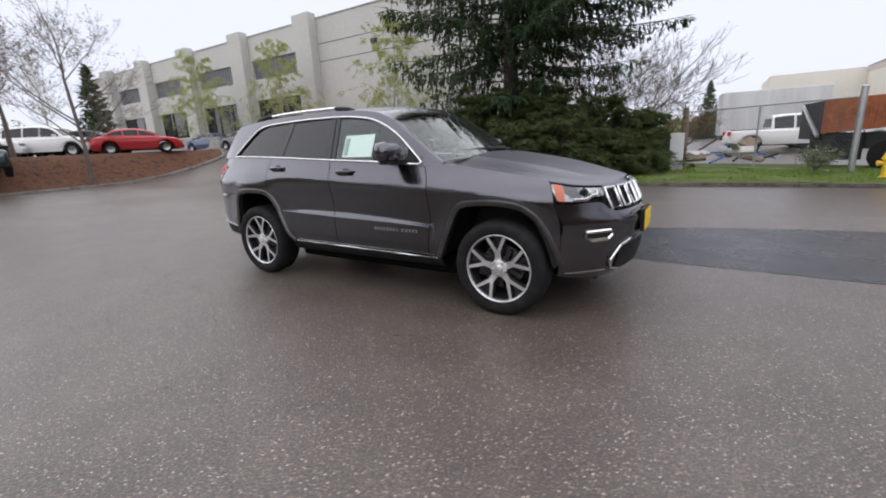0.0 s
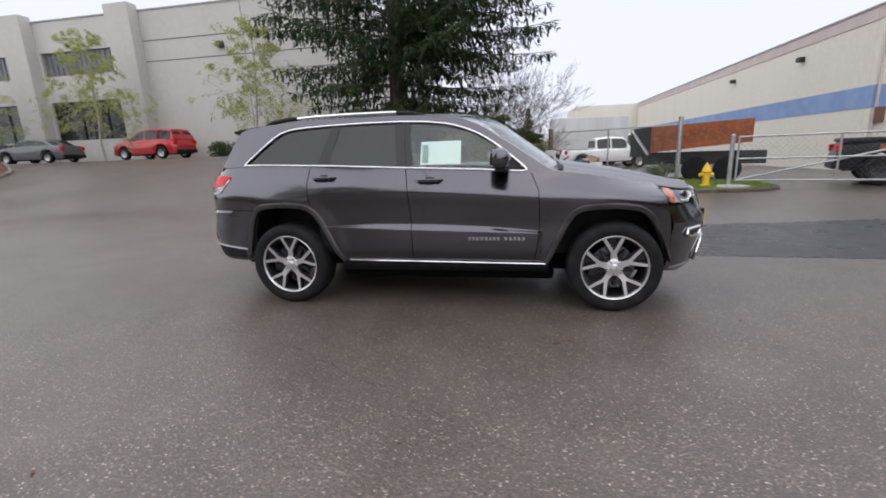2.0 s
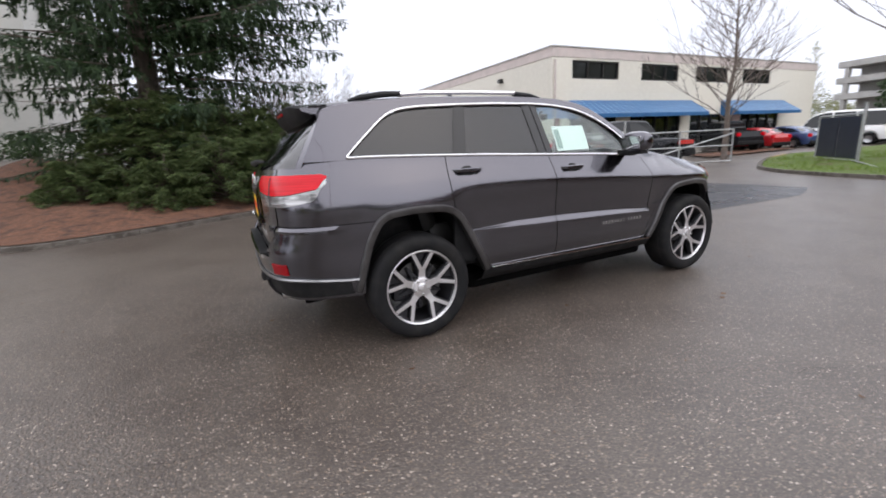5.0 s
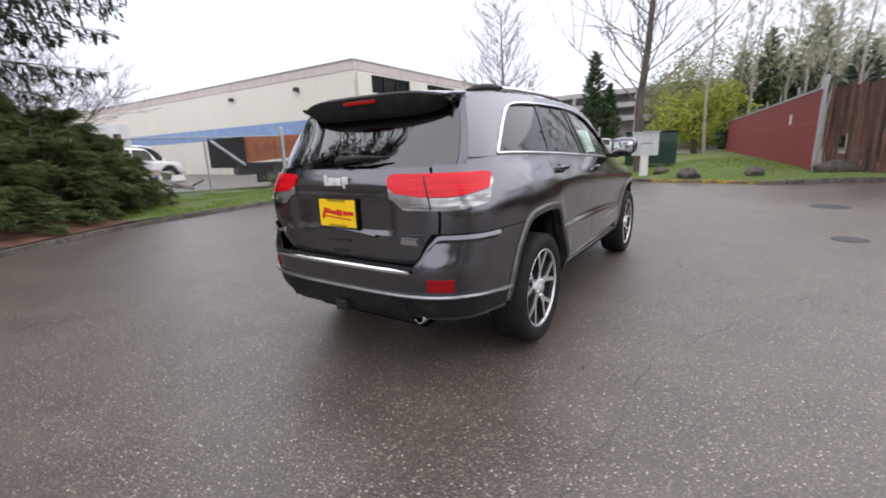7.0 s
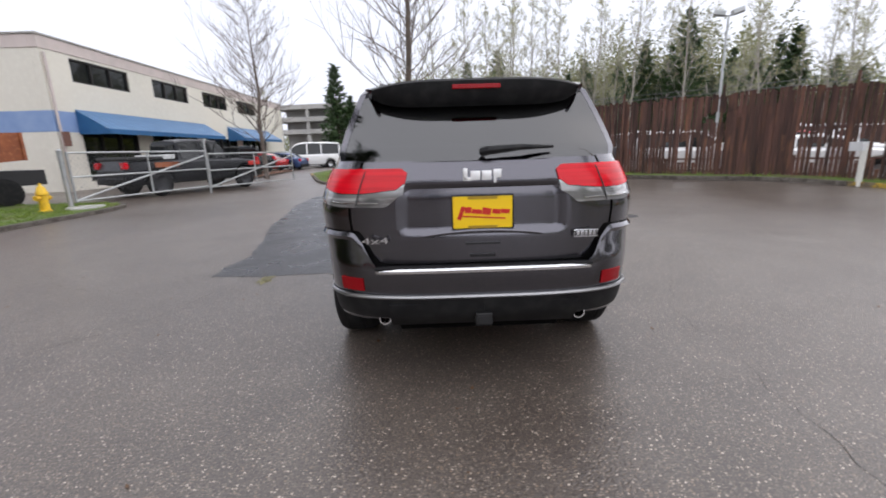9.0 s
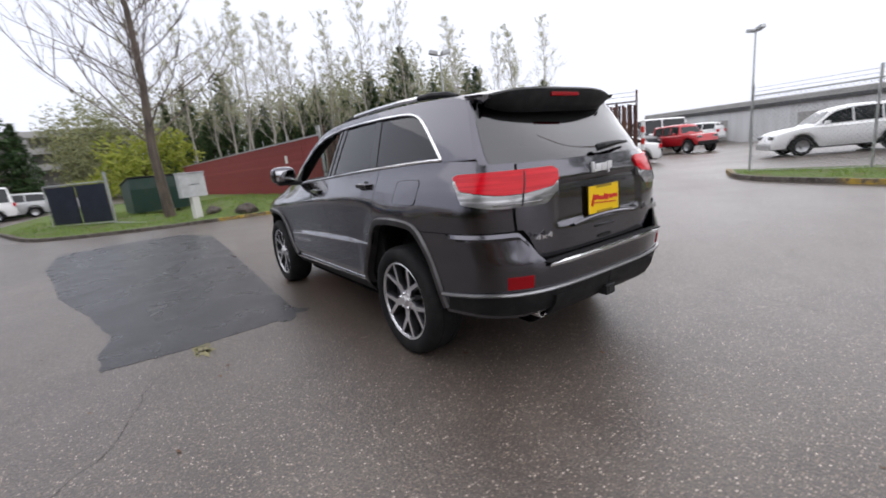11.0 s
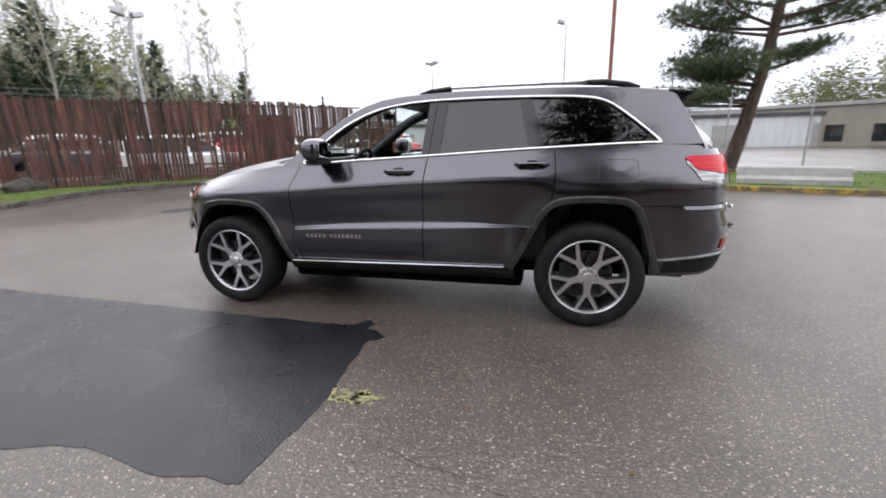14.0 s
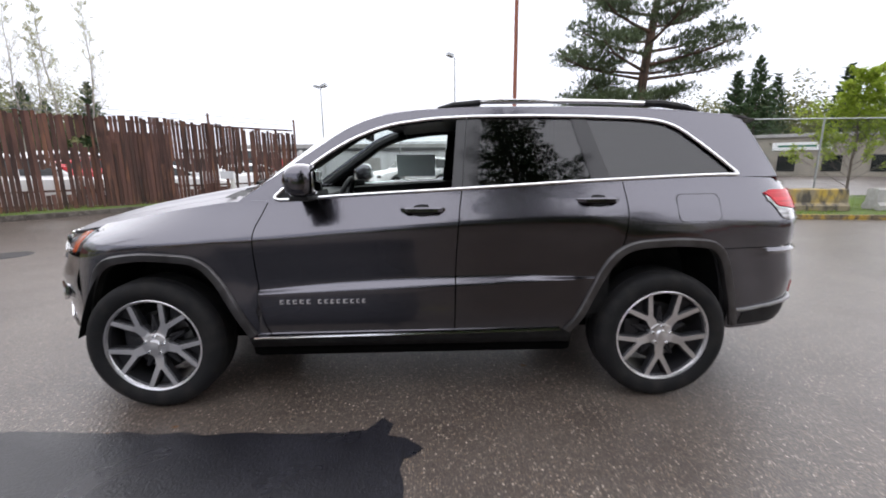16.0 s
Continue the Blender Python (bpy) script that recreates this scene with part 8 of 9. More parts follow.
def shrub(r, h, count):
    """Arching boughs in tiers, each thick with sprays towards a drooping tip, with dark hollows between."""
    leaf, stem = Shape(), Shape()
    boughs = count // 26
    for k in range(boughs):
        a = k * 2.39996 + R.uniform(-0.3, 0.3)
        t = (k + 0.5) / boughs
        reach = r * lerp(1.08, 0.35, t ** 1.3) * R.uniform(0.82, 1.12)
        top = h * lerp(0.10, 1.0, t ** 0.9) * R.uniform(0.9, 1.08)
        d = Vector((math.cos(a), math.sin(a), 0))
        side = Vector((-d.y, d.x, 0))
        pts = [Vector((0, 0, max(0.05, top * 0.45))) + d * reach * u + Vector((0, 0, top * 0.55 * math.sin(min(1.0, u * 1.15) * 1.75) - 0.10 * reach * u ** 3)) for u in (0, 0.35, 0.7, 1.0)]
        stem.tube(pts, [0.03, 0.02, 0.012, 0.006], 4, cap=False)
        for q in range(58):
            u = R.uniform(0.30, 1.0) ** 0.75
            i = min(int(u * 3), 2)
            p = pts[i].lerp(pts[i + 1], u * 3 - i) + side * R.gauss(0, 0.16) * (1.25 - u) * r * 0.7 + Vector((0, 0, R.uniform(-0.10, 0.06)))
            p.z = max(p.z, 0.03)
            out = d * R.uniform(0.6, 1.2) + side * R.uniform(-0.8, 0.8) + Vector((0, 0, R.uniform(-0.15, 0.35)))
            feather(leaf, p, out, R.uniform(0.12, 0.25), R.uniform(0.012, 0.024), R.uniform(0.1, 0.9), 5, 0.38)
    return stem, leaf


SHRUBS = [shrub(1.5, 1.9, 2300), shrub(1.25, 1.5, 1800), shrub(1.7, 2.5, 2900)]
shrub_meshes = [(s.mesh("stem", BARK), l.mesh("foliage", SHRUB_NEEDLE)) for s, l in SHRUBS]
for x, y, k, sc in ((-3.9, 8.6, 1, 0.85), (-2.6, 8.9, 0, 0.95), (-1.3, 9.9, 0, 1.0), (-0.2, 10.6, 1, 1.0), (0.6, 11.4, 1, 0.9), (-2.2, 11.0, 2, 1.1), (-0.6, 12.0, 2, 1.05), (-4.4, 10.6, 2, 1.15), (-3.0, 13.2, 2, 1.2), (0.4, 13.0, 0, 1.1), (-5.7, 9.4, 1, 0.8)):
    ob = thing("juniper_shrub", "spreading green juniper shrub under the fir", "shrub", m=pose(x, y, rise(x, y) + 0.15, 0, 0, R.uniform(0, 360)) @ Matrix.Diagonal((sc, sc, sc, 1)), group="junipers along the north kerb")
    shared("stem", shrub_meshes[k][0], ob)
    shared("foliage", shrub_meshes[k][1], ob)


def bare_tree(height, trunk_h, r0, levels=6, spread=0.55, up=0.25, sub=2, leaves=None, leaf_size=0.06, leaf_n=3, leader=0.3, thin=0.0045):
    """Trunk and limbs, branching down to twigs; leaves: a Shape that takes small leaf pairs at the twigs."""
    trunk, wood = Shape(), Shape()

    def limb(p, d, l, r, level):
        n = 4 if level < 2 else 3 if level < 4 else 2
        pts, rad = [p], [r]
        for j in range(n):
            d = (d + Vector((R.uniform(-0.2, 0.2), R.uniform(-0.2, 0.2), R.uniform(-0.08, 0.12) + up * 0.16))).normalized()
            p = p + d * l / n
            pts.append(p)
            rad.append(max(thin, r * lerp(1, 0.55, (j + 1) / n)))
        wood.tube(pts, rad, 6 if level < 2 else 4 if level < 4 else 3, cap=False)
        if level >= levels:
            if leaves is not None:
                for _ in range(leaf_n):
                    q = pts[-2].lerp(pts[-1], R.random()) + Vector((R.uniform(-0.12, 0.12), R.uniform(-0.12, 0.12), R.uniform(-0.12, 0.12)))
                    u = Vector((R.uniform(-1, 1), R.uniform(-1, 1), R.uniform(-1, 1))).normalized() * leaf_size * R.uniform(0.6, 1.3)
                    v = u.orthogonal().normalized() * leaf_size * 0.6
                    leaves.add([q - u, q + v, q + u, q - v], [(0, 1, 2, 3)])
            return
        for k in range(sub + (1 if level in (1, 2) else 0)):
            q = R.uniform(0.25, 0.95)
            jj = min(int(q * n), n - 1)
            s = pts[jj].lerp(pts[jj + 1], q * n - jj)
            side = Vector((R.uniform(-1, 1), R.uniform(-1, 1), R.uniform(-0.3, 0.5)))
            side = (side - d * side.dot(d)).normalized()
            limb(s, (d + side * R.uniform(spread * 0.7, spread * 1.5)).normalized(), l * R.uniform(0.50, 0.74), max(thin, rad[jj + 1] * R.uniform(0.45, 0.65)), level + 1)
        limb(pts[-1], d, l * R.uniform(0.55, 0.7), rad[-1], level + 1)

    top = Vector((R.uniform(-0.15, 0.15), R.uniform(-0.15, 0.15), lerp(trunk_h, height, leader)))
    spine = [Vector((0, 0, -0.2)), Vector((0, 0, trunk_h * 0.5)), Vector((0.03, 0.02, trunk_h)), top]
    trunk.tube(spine, [r0 * 1.2, r0, r0 * 0.85, r0 * 0.5], 10)
    crown_h = height - trunk_h
    limb(top, Vector((0, 0, 1)), crown_h * 0.30, r0 * 0.5, 1)
    for k in range(9):
        a = k * 2.4 + R.uniform(-0.4, 0.4)
        t = R.uniform(0.0, 1.0)
        p = spine[2].lerp(top, t)
        limb(p, Vector((math.cos(a), math.sin(a), R.uniform(0.35, 1.0) + up * 0.5)).normalized(), crown_h * lerp(0.36, 0.24, t) * R.uniform(0.8, 1.1), r0 * lerp(0.42, 0.3, t), 1)
    return trunk, wood


def plant(name, label, wood, m, bark, leaves=None, leaf_mat=None, group=""):
    tree = thing(name, label, "tree", m=m, group=group)
    part("trunk", wood[0], bark, tree, "", True)
    part("crown", wood[1], TWIG if bark is BARK else bark, tree, "", True)
    if leaves is not None and leaves.v:
        tagged(part("foliage", leaves, leaf_mat, tree), kind="stuff")
    return tree


def slender_tree(height, r0, start, limbs, reach, leaves=None, leaf_size=0.05, leaf_n=1, rise_up=1.3, thin=0.006, weep=0.0):
    """A thin straight trunk to the top, with fine rising limbs and twigs."""
    bend = [Vector((0, 0, -0.2))] + [Vector((R.uniform(-1, 1) * 0.012 * height, R.uniform(-1, 1) * 0.012 * height, height * k / 6)) for k in range(1, 7)]
    trunk = Shape().tube(bend, [lerp(r0, 0.012, (k / 6) ** 0.8) for k in range(7)], 8)
    wood = Shape()

    def twig(p, d, l, r, level):
        n = 3 if level == 0 else 2
        pts = [p]
        for j in range(n):
            d = (d + Vector((R.uniform(-0.22, 0.22), R.uniform(-0.22, 0.22), R.uniform(-0.05, 0.2) - weep * (level + j) * 0.28))).normalized()
            pts.append(pts[-1] + d * l / n)
        wood.tube(pts, [max(thin * 0.7, lerp(r, r * 0.35, j / n)) for j in range(n + 1)], 3, cap=False)
        if level < 2:
            for k in range(5 if level == 0 else 3):
                q = R.uniform(0.2, 1.0) * n
                jj = min(int(q), n - 1)
                e = (d + Vector((R.uniform(-0.9, 0.9), R.uniform(-0.9, 0.9), R.uniform(-0.3, 0.6) - weep))).normalized()
                twig(pts[jj].lerp(pts[jj + 1], q - jj), e, l * R.uniform(0.35, 0.6), r * 0.5, level + 1)
        if leaves is not None and level > 0:
            for _ in range(leaf_n):
                q = pts[-2].lerp(pts[-1], R.random()) + Vector((R.uniform(-0.1, 0.1), R.uniform(-0.1, 0.1), R.uniform(-0.1, 0.1)))
                u = Vector((R.uniform(-1, 1), R.uniform(-1, 1), R.uniform(-1, 1))).normalized() * leaf_size * R.uniform(0.6, 1.3)
                v = u.orthogonal().normalized() * leaf_size * 0.55
                leaves.add([q - u, q + v, q + u, q - v], [(0, 1, 2, 3)])

    for k in range(limbs):
        t = lerp(start, 0.97, (k + R.random()) / limbs)
        q = t * 6
        jj = min(int(q), 5)
        a = k * 2.4 + R.uniform(-0.5, 0.5)
        twig(bend[jj].lerp(bend[jj + 1], q - jj), Vector((math.cos(a), math.sin(a), R.uniform(0.6, 1.2) * rise_up)).normalized(), reach * height * (0.25 + 0.75 * (1 - t) / (1 - start)) * R.uniform(0.7, 1.15), lerp(r0 * 0.22, thin * 1.5, t), 0)
    return trunk, wood


plant("bare_street_tree", "tall bare tree with spreading grey limbs", slender_tree(14.5, 0.20, 0.15, 54, 0.29, rise_up=0.85, thin=0.009), pose(15.5, 1.25, 0.2), BARK)
plant("bare_tree", "bare rounded tree beside the cream office", slender_tree(9.0, 0.16, 0.18, 54, 0.44, rise_up=0.75, thin=0.009), pose(19.75, 9.55, 0), TWIG)
plant("bare_thicket", "bare many stemmed tree behind the shrubs", bare_tree(7.6, 0.6, 0.10, 6, 0.7, 0.15, 2, leader=0.1), pose(-0.6, 15.2, 0), TWIG)
plant("brown_bush", "dry brown bush behind the yard fence", bare_tree(4.2, 0.4, 0.06, 5, 0.8, 0.2, 2, leader=0.1), pose(1.2, 18.2, 0), DRY_LEAF)
lv = Shape()
plant("twig_shrub", "small olive twiggy shrub by the gate post", bare_tree(1.05, 0.08, 0.018, 4, 0.9, 0.2, 2, leaves=lv, leaf_size=0.03, leaf_n=2, leader=0.1), pose(5.05, 10.9, 0.08), TWIG, lv, PINE_NEEDLE)
for x, y, h in ((-23.9, 5.4, 8.6), (-27.5, 3.6, 8.0), (-25.6, 1.4, 7.5)):
    lv = Shape()
    plant("bank_tree", "slender bare tree growing from the bark bank", bare_tree(h, 1.8, 0.11, 5, 0.75, 0.15, 2, leaves=lv, leaf_size=0.04, leaf_n=1, leader=0.5), pose(x, y, rise(x, y)), TWIG, lv, DRY_LEAF, "trees on the bark bank")
for x, y, h, l in ((-12.9, 16.4, 6.6, 0.5), (-23.9, 17.6, 7.2, 0.0), (-33.0, 17.0, 7.4, 0.0)):
    lv = Shape()
    wood = slender_tree(h, 0.075, 0.20, 36, 0.42, lv, 0.038, 26, 0.6, 0.004, 0.55)
    plant("young_birch", "young birch with pale green spring leaves", wood, pose(x, y, rise(x, y), 0, 6 * l, 40), PALE_BARK, lv, SPRING_LEAF, "young birches before the warehouse")
lv = Shape()
plant("leafing_tree", "small tree with bright spring leaves beyond the barriers", slender_tree(4.4, 0.05, 0.10, 36, 0.44, lv, 0.06, 16, 0.8, 0.006), pose(-15.9, -12.6, 0), TWIG, lv, FRESH_LEAF)


def leaf_ball(sh, c, rx, rz, n, size):
    for _ in range(n):
        d = Vector((R.gauss(0, 1), R.gauss(0, 1), R.gauss(0, 1))).normalized() * R.uniform(0.55, 1.05)
        p = Vector(c) + Vector((d.x * rx, d.y * rx, d.z * rz))
        u = Vector((R.uniform(-1, 1), R.uniform(-1, 1), R.uniform(-0.8, 0.8))).normalized() * size * R.uniform(0.5, 1.3)
        v = u.orthogonal().normalized() * size * R.uniform(0.3, 0.7)
        sh.add([p - u, p + v, p + u, p - v], [(0, 1, 2, 3)])


# low hedges before the warehouse
for x, y, rx in ((-14.8, 20.1, 1.0), (-10.6, 19.6, 1.3), (-9.0, 18.9, 1.2), (-12.4, 20.2, 0.8), (-17.8, 20.2, 0.9)):
    sh = Shape()
    for k in range(5):
        leaf_ball(sh, (R.uniform(-rx, rx) * 0.7, R.uniform(-0.3, 0.3), 0.45), rx * 0.55, 0.5, 260, 0.07)
    hd = thing("hedge_bush", "clipped dark green bush at the wall's foot", "bush", m=pose(x, y, rise(x, y)), group="bushes along the warehouse wall")
    tagged(part("foliage", sh, HEDGE_LEAF, hd), kind="stuff")
    part("stem", Shape().tube([(0, 0, 0), (0.05, 0, 0.5)], 0.05, 5).tube([(0.2, 0, 0), (0.4, 0.1, 0.5)], 0.03, 5).tube([(-0.2, 0, 0), (-0.4, 0.1, 0.5)], 0.03, 5), BARK, hd)

# pine in the south: leaning trunk, flat pads of needles on long limbs
pine_wood, pine_leaf = Shape(), Shape()
spine = [Vector(p) for p in ((0, 0, 0), (-0.35, 0, 1.6), (-0.75, -0.1, 3.6), (-0.95, -0.1, 5.6), (-1.15, 0, 7.6), (-1.2, 0, 9.6), (-1.1, 0.1, 11.6), (-1.0, 0.1, 13.4))]
pine_wood.tube(spine, [0.27, 0.22, 0.19, 0.16, 0.13, 0.10, 0.07, 0.03], 10)


def pine_pad(c, r, n):
    for _ in range(n):
        d = Vector((R.gauss(0, 1), R.gauss(0, 1), R.gauss(0, 0.8))).normalized() * R.random() ** 0.45
        p = Vector(c) + Vector((d.x * r, d.y * r, d.z * r * 0.42))
        for _k in range(5):
            blade(pine_leaf, p, (Vector((d.x * 0.8, d.y * 0.8, 0.5 + d.z)) + Vector((R.uniform(-0.8, 0.8), R.uniform(-0.8, 0.8), R.uniform(-0.5, 0.7)))).normalized(), R.uniform(0.12, 0.24), 0.032)


for z0, a, l, dz in ((2.2, 2, 3.3, 0.2), (2.3, 26, 3.0, 0.2), (2.4, -25, 3.0, 0.3), (2.7, 12, 2.7, 0.7), (2.9, -10, 2.4, 0.9), (3.0, 48, 2.4, 0.5), (2.9, -50, 2.3, 0.6), (3.4, 205, 2.0, 0.7), (3.3, 5, 1.9, 1.0), (4.5, 5, 3.3, 0.7), (4.7, -30, 2.8, 0.8), (4.8, 35, 2.8, 0.7), (4.5, 180, 3.3, 0.6), (4.7, 212, 3.0, 0.8), (5.0, 150, 3.0, 0.7), (5.4, 0, 2.7, 0.9), (5.5, 190, 3.0, 0.9), (5.8, 90, 2.4, 0.8), (5.9, 270, 2.4, 0.8), (6.2, 22, 2.4, 0.8), (6.4, 200, 2.6, 0.8), (6.8, 330, 2.2, 0.8), (7.0, 150, 2.2, 0.8), (7.6, 60, 1.9, 0.7), (7.8, 240, 1.8, 0.7), (8.2, 0, 2.2, 0.7), (8.6, 170, 2.3, 0.6), (8.9, 80, 2.2, 0.6), (9.3, 290, 2.2, 0.6), (9.7, 20, 2.2, 0.6), (10.0, 200, 2.0, 0.6), (10.5, 120, 1.8, 0.6), (10.9, 320, 1.7, 0.6), (11.3, 40, 1.5, 0.5), (11.8, 220, 1.3, 0.5), (12.3, 130, 1.1, 0.5), (12.7, 0, 0.9, 0.4), (13.2, 200, 0.6, 0.4)):
    i = max(k for k in range(7) if spine[k].z <= z0)
    p = spine[i].lerp(spine[i + 1], min(1, max(0, (z0 - spine[i].z) / (spine[i + 1].z - spine[i].z))))
    d = Vector((math.cos(radians(a)), math.sin(radians(a)), 0))
    pts = [p, p + d * l * 0.4 + Vector((0, 0, dz * 0.25)), p + d * l * 0.75 + Vector((0, 0, dz * 0.55)), p + d * l + Vector((0, 0, dz))]
    pine_wood.tube(pts, [0.07, 0.05, 0.035, 0.015], 6, cap=False)
    side = Vector((-d.y, d.x, 0))
    for u, o in ((1.0, 0), (0.72, 0.35), (0.72, -0.35), (0.45, 0.3), (0.5, -0.3), (0.9, 0.5), (0.88, -0.5)):
        c = p + d * l * u + side * o * l * 0.5 + Vector((0, 0, dz * u + 0.08))
        pine_wood.tube([p + d * l * u * 0.75 + Vector((0, 0, dz * u * 0.6)), c], [0.02, 0.008], 4, cap=False)
        pine_pad(c, R.uniform(0.42, 0.68) * (1.25 if z0 < 3.6 else 1.0), 62 if z0 > 3.6 else 95)
put_tree("pine_tree", "leaning pine with open layered needle pads", pine_wood, pine_leaf, RED_BARK, PINE_NEEDLE, pose(-7.7, -14.2, 0.05, 0, 0, 0))

# conifers in the distance
far_set = []
for h, s in ((12.5, 3.3), (11.0, 2.7), (14.0, 3.7)):
    t, l = fir_tree(h, s, 0.3, 110, 0.38, 0.5, 0.17, 0.6, 0.95)
    far_set.append((t.mesh("trunk", BARK, True), l.mesh("crown", FAR_CONIFER)))


def far_conifer(x, y, k, sc, group="conifers beyond the fences"):
    ob = thing("distant_conifer", "dark green conifer in the distance", "tree", m=pose(x, y, rise(x, y) - 0.2, 0, 0, R.uniform(0, 360)) @ Matrix.Diagonal((sc, sc, sc, 1)), group=group)
    shared("trunk", far_set[k][0], ob)
    shared("crown", far_set[k][1], ob)


def at_az(az, d, ox=-1.0, oy=1.0):
    return ox + d * math.cos(radians(az)), oy + d * math.sin(radians(az))


for i in range(34):
    az = lerp(-3, -52, i / 33) + R.uniform(-1.2, 1.2)
    far_conifer(*at_az(az, R.uniform(44, 60)), i % 3, R.uniform(0.58, 0.92) * (1.0 if az > -44 else 0.8))
for az, d, k, sc in ((-127.0, 52, 0, 0.9), (-125.2, 54, 1, 0.95), (-128.6, 58, 2, 0.75), (-134.0, 64, 1, 1.05), (-137.8, 62, 2, 1.05), (-140, 62, 2, 1.1), (-142.5, 58, 0, 1.0)):
    far_conifer(*at_az(az, d, 0, 3), k, sc)
far_conifer(42.7, 10.2, 1, 0.95)
far_conifer(44.0, 9.0, 1, 0.68)
far_conifer(1.6, 75, 0, 0.7)
far_conifer(-42, 13, 1, 0.7)
# bare birches over the fences, with thin buds
birches = []
for h in (15, 13, 16.5):
    lv = Shape()
    w = slender_tree(h, 0.13, 0.24, 28, 0.20, lv, 0.055, 4, 1.4, 0.009)
    birches.append((w[0].mesh("trunk", PALE_BARK, True), w[1].mesh("crown", PALE_TWIG, True), lv.mesh("foliage", CATKIN)))
for i in range(27):
    az = lerp(-2, -50, i / 26) + R.uniform(-1.3, 1.3)
    x, y = at_az(az, R.uniform(36, 50))
    sc = R.uniform(0.85, 1.1) * (1.0 if az > -36 else 0.82)
    ob = thing("tall_birch", "tall thin birch just coming into bud", "tree", m=pose(x, y, rise(x, y), R.uniform(-3, 3), R.uniform(-3, 3), R.uniform(0, 360)) @ Matrix.Diagonal((sc, sc, sc, 1)), group="birches beyond the fences")
    for nm, me in zip(("trunk", "crown", "foliage"), birches[i % 3]):
        shared(nm, me, ob)
for x, y, sc in ((38, 66, 0.95), (60, 24, 0.8), (-45, 6, 0.7), (-40, 2, 0.65), (-50, 12, 0.7)):
    ob = thing("tall_birch", "bare birch rising behind the roofs", "tree", m=pose(x, y, rise(x, y), 0, 0, R.uniform(0, 360)) @ Matrix.Diagonal((sc, sc, sc, 1)))
    for nm, me in zip(("trunk", "crown", "foliage"), birches[1]):
        shared(nm, me, ob)
# yellow green willow and woods on the slope
sh = Shape()
for k in range(16):
    a = R.uniform(0, 6.28)
    leaf_ball(sh, (2.6 * math.cos(a) * R.random(), 3.4 * math.sin(a) * R.random(), R.uniform(1.6, 5.0)), 1.5, 1.3, 170, 0.22)
wil = thing("willow_tree", "broad yellow green willow beyond the red fence", "tree", m=pose(40, 0.8, 0))
tagged(part("foliage", sh, WILLOW_LEAF, wil), kind="stuff")
part("trunk", Shape().tube([(0, 0, 0), (0.2, 0.1, 2), (0.5, 0.3, 4)], [0.3, 0.22, 0.08], 8).tube([(0.1, 0, 1.4), (-1.0, -0.8, 3.6)], [0.16, 0.05], 6), BARK, wil)


def woods(az0, az1, dist, height, n, leaf, label, ox=0.0, oy=0.0):
    sh = Shape()
    for i in range(n):
        az = R.uniform(az0, az1)
        d = dist * R.uniform(0.92, 1.15)
        x, y = at_az(az, d, ox, oy)
        h = height * R.uniform(0.55, 1.0)
        for k in range(3):
            leaf_ball(sh, (x + R.uniform(-1.5, 1.5), y + R.uniform(-1.5, 1.5), h * R.uniform(0.25, 0.85)), R.uniform(1.4, 2.6), h * 0.28, 125, 0.25)
    thing("distant_woods", label, "woods", kind="stuff", shape=sh, material=leaf)


woods(7, -20, 74, 16, 120, WOODS_LEAF, "grey green spring woods on the far slope")
woods(-18, -40, 76, 19.0, 150, WOODS_LEAF, "grey green spring woods on the far slope")
woods(-38, -52, 84, 13.0, 60, WOODS_LEAF, "grey green spring woods on the far slope")
woods(6, -12, 58, 5.0, 24, WILLOW_LEAF, "yellow green bushes at the wood's edge")
woods(-116, -160, 78, 13.0, 150, WOODS_LEAF, "grey green spring woods on the far slope")
woods(-52, -116, 110, 4.5, 70, WOODS_LEAF, "low grey green tree line far off")
woods(150, 185, 90, 8.0, 60, WOODS_LEAF, "grey green spring woods beyond the upper lot")
woods(86, 97, 80, 4.0, 16, WOODS_LEAF, "low trees beyond the yard")
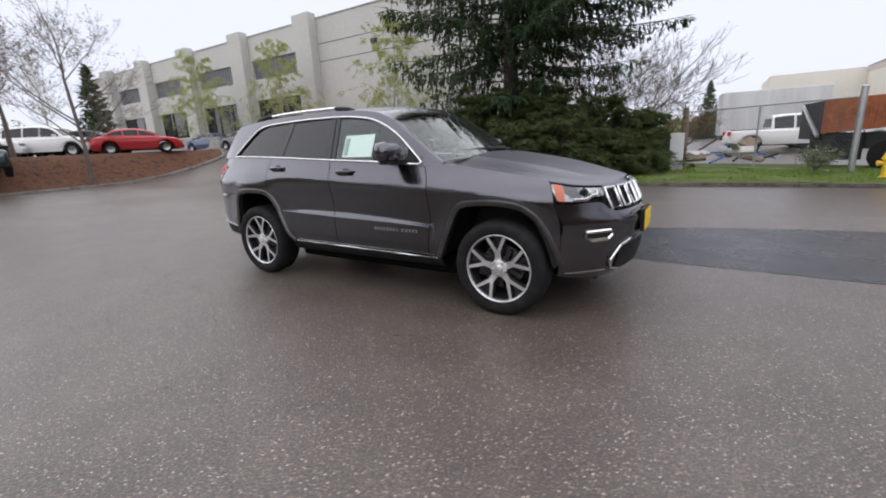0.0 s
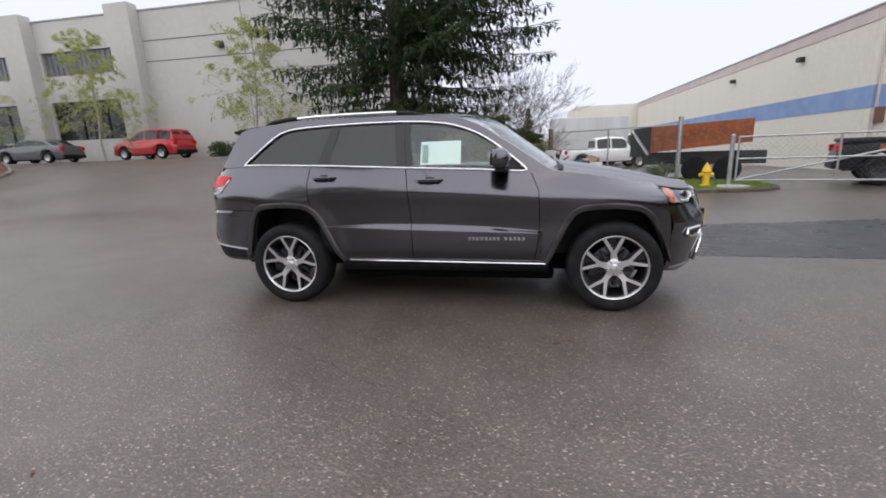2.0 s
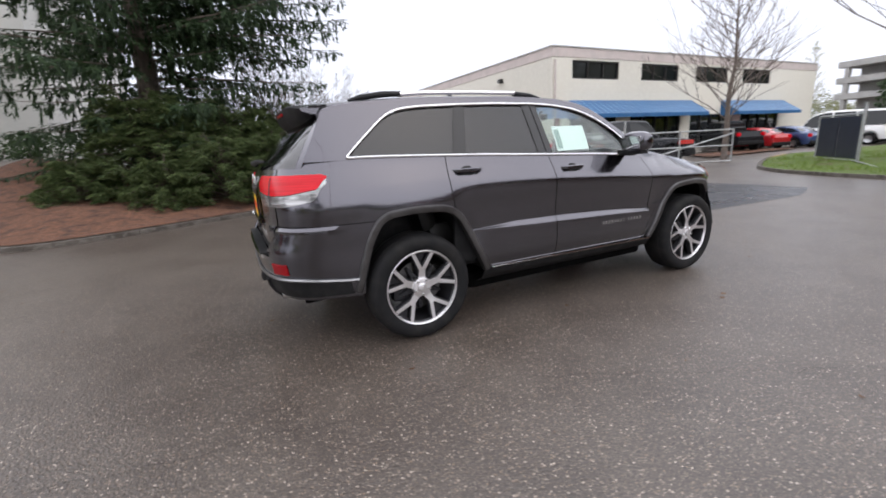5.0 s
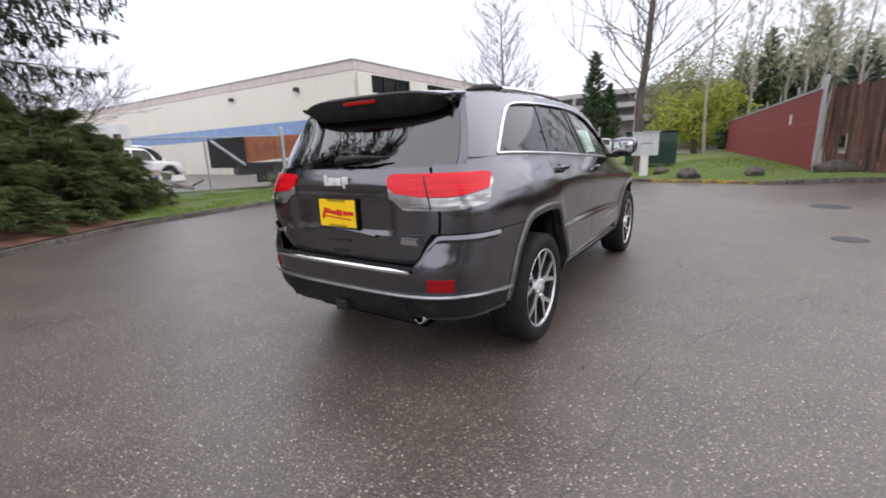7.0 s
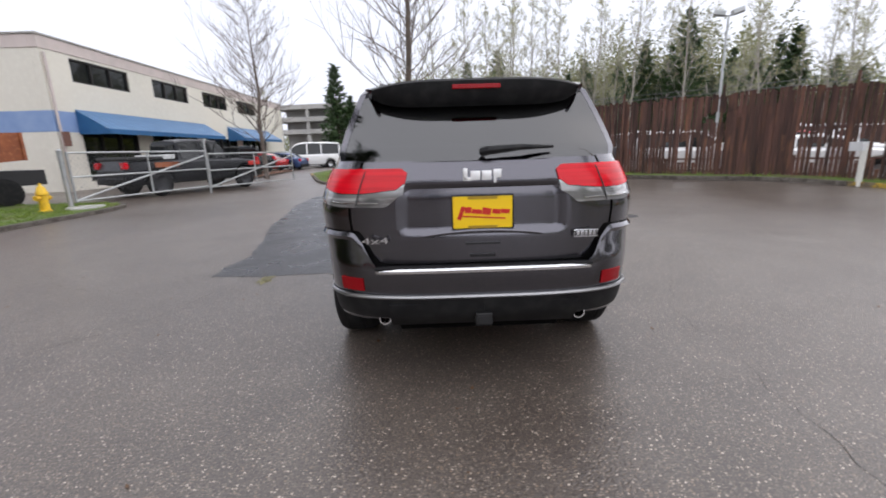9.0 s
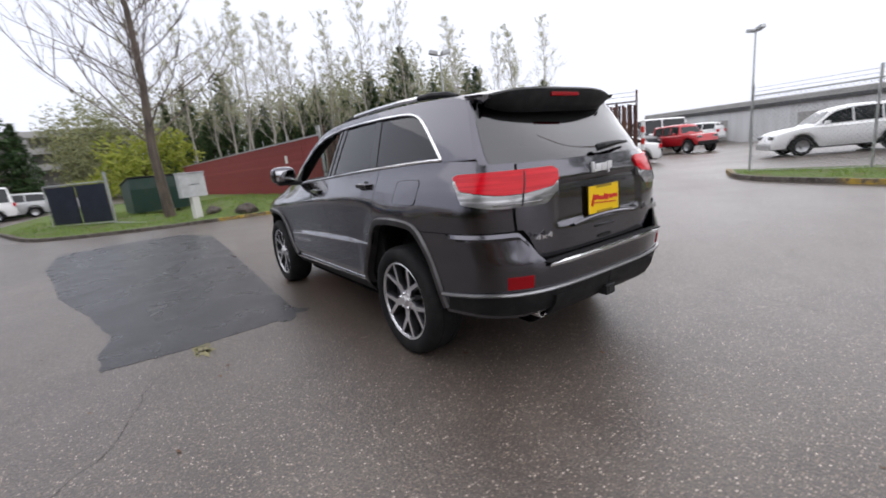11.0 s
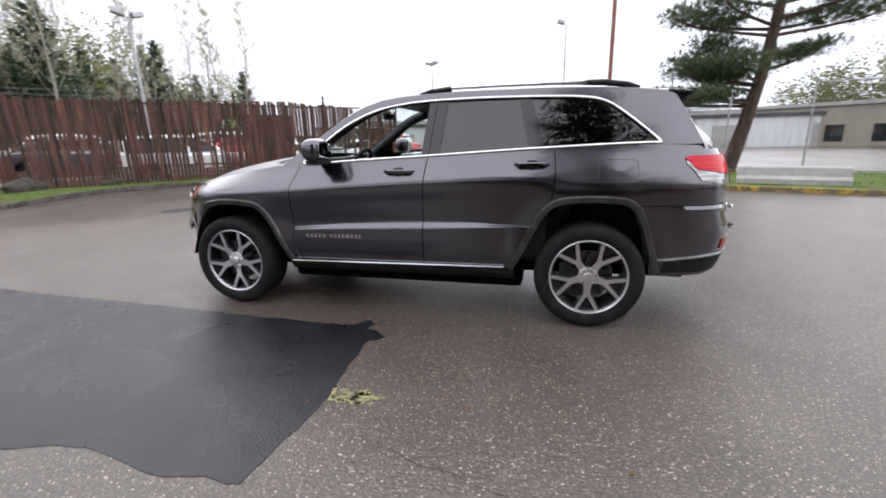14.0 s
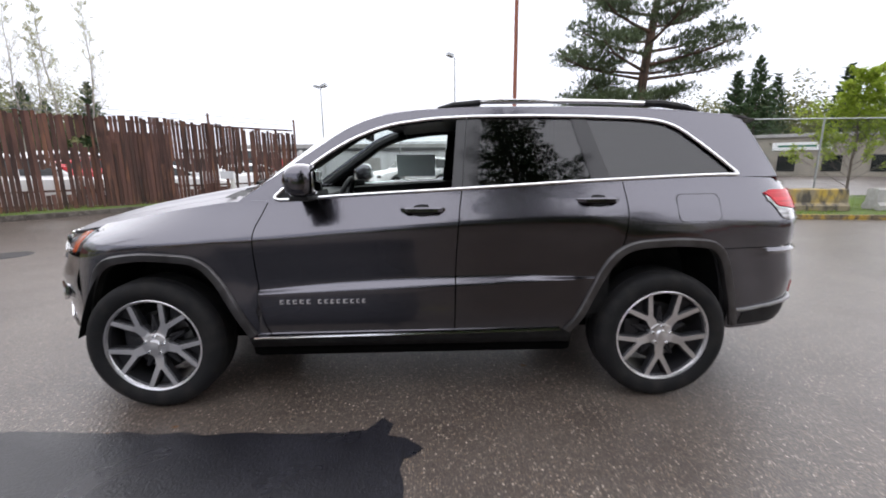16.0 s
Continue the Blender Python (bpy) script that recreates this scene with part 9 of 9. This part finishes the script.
woods(5, 28, 120, 10.0, 50, WOODS_LEAF, "wooded slope behind the parking deck")

# grass
def tufts(name, label, inside, box, n, hmax):
    sh = Shape()
    x0, y0, x1, y1 = box
    made = 0
    while made < n:
        x, y = R.uniform(x0, x1), R.uniform(y0, y1)
        made += 1
        if not inside(x, y) or noise.noise(Vector((x * 0.9, y * 0.9, 7))) < -0.18:
            continue
        z = rise(x, y) + 0.085
        for k in range(4):
            a, l = R.uniform(0, 6.28), R.uniform(0.4, 1.0) * hmax
            w = 0.006
            dx, dy = math.cos(a) * l * 0.5, math.sin(a) * l * 0.5
            bx, by = x + R.uniform(-0.05, 0.05), y + R.uniform(-0.05, 0.05)
            sh.add([(bx - w * math.sin(a), by + w * math.cos(a), z), (bx + w * math.sin(a), by - w * math.cos(a), z), (bx + dx, by + dy, z + l)], [(0, 1, 2)])
    thing(name, label, "grass", kind="stuff", shape=sh, material=BLADE)


tufts("grass_tufts", "short mossy grass along the north verge", in_north, (-1, 8, 8.2, 13), 5200, 0.09)
tufts("grass_tufts", "lush green grass on the east bank", in_east, (5, -12.5, 22, 6), 11000, 0.13)
tufts("grass_tufts", "thin grass by the south kerb", in_south, (-18, -12, 1, -5.5), 5200, 0.09)

# fallen leaves and chips on the asphalt
litter = Shape()
for _ in range(260):
    x, y = R.uniform(-9, 9), R.uniform(-8, 8)
    s, a = R.uniform(0.008, 0.03), R.uniform(0, 6.28)
    litter.add([(x + s * math.cos(a + k * 1.57) * (1 if k % 2 else 0.5), y + s * math.sin(a + k * 1.57) * (1 if k % 2 else 0.5), 0.004 + 0.004 * (k % 2)) for k in range(4)], [(0, 1, 2, 3)])
for x, y in ((0.95, -1.6), (1.05, -1.55), (-2.5, -3.2)):
    litter.add([(x - 0.03, y, 0.004), (x, y + 0.02, 0.008), (x + 0.035, y, 0.004), (x, y - 0.02, 0.004)], [(0, 1, 2, 3)])
thing("leaf_litter", "scattered small brown leaves on wet asphalt", "leaves", kind="stuff", shape=litter, material=DRY_LEAF)
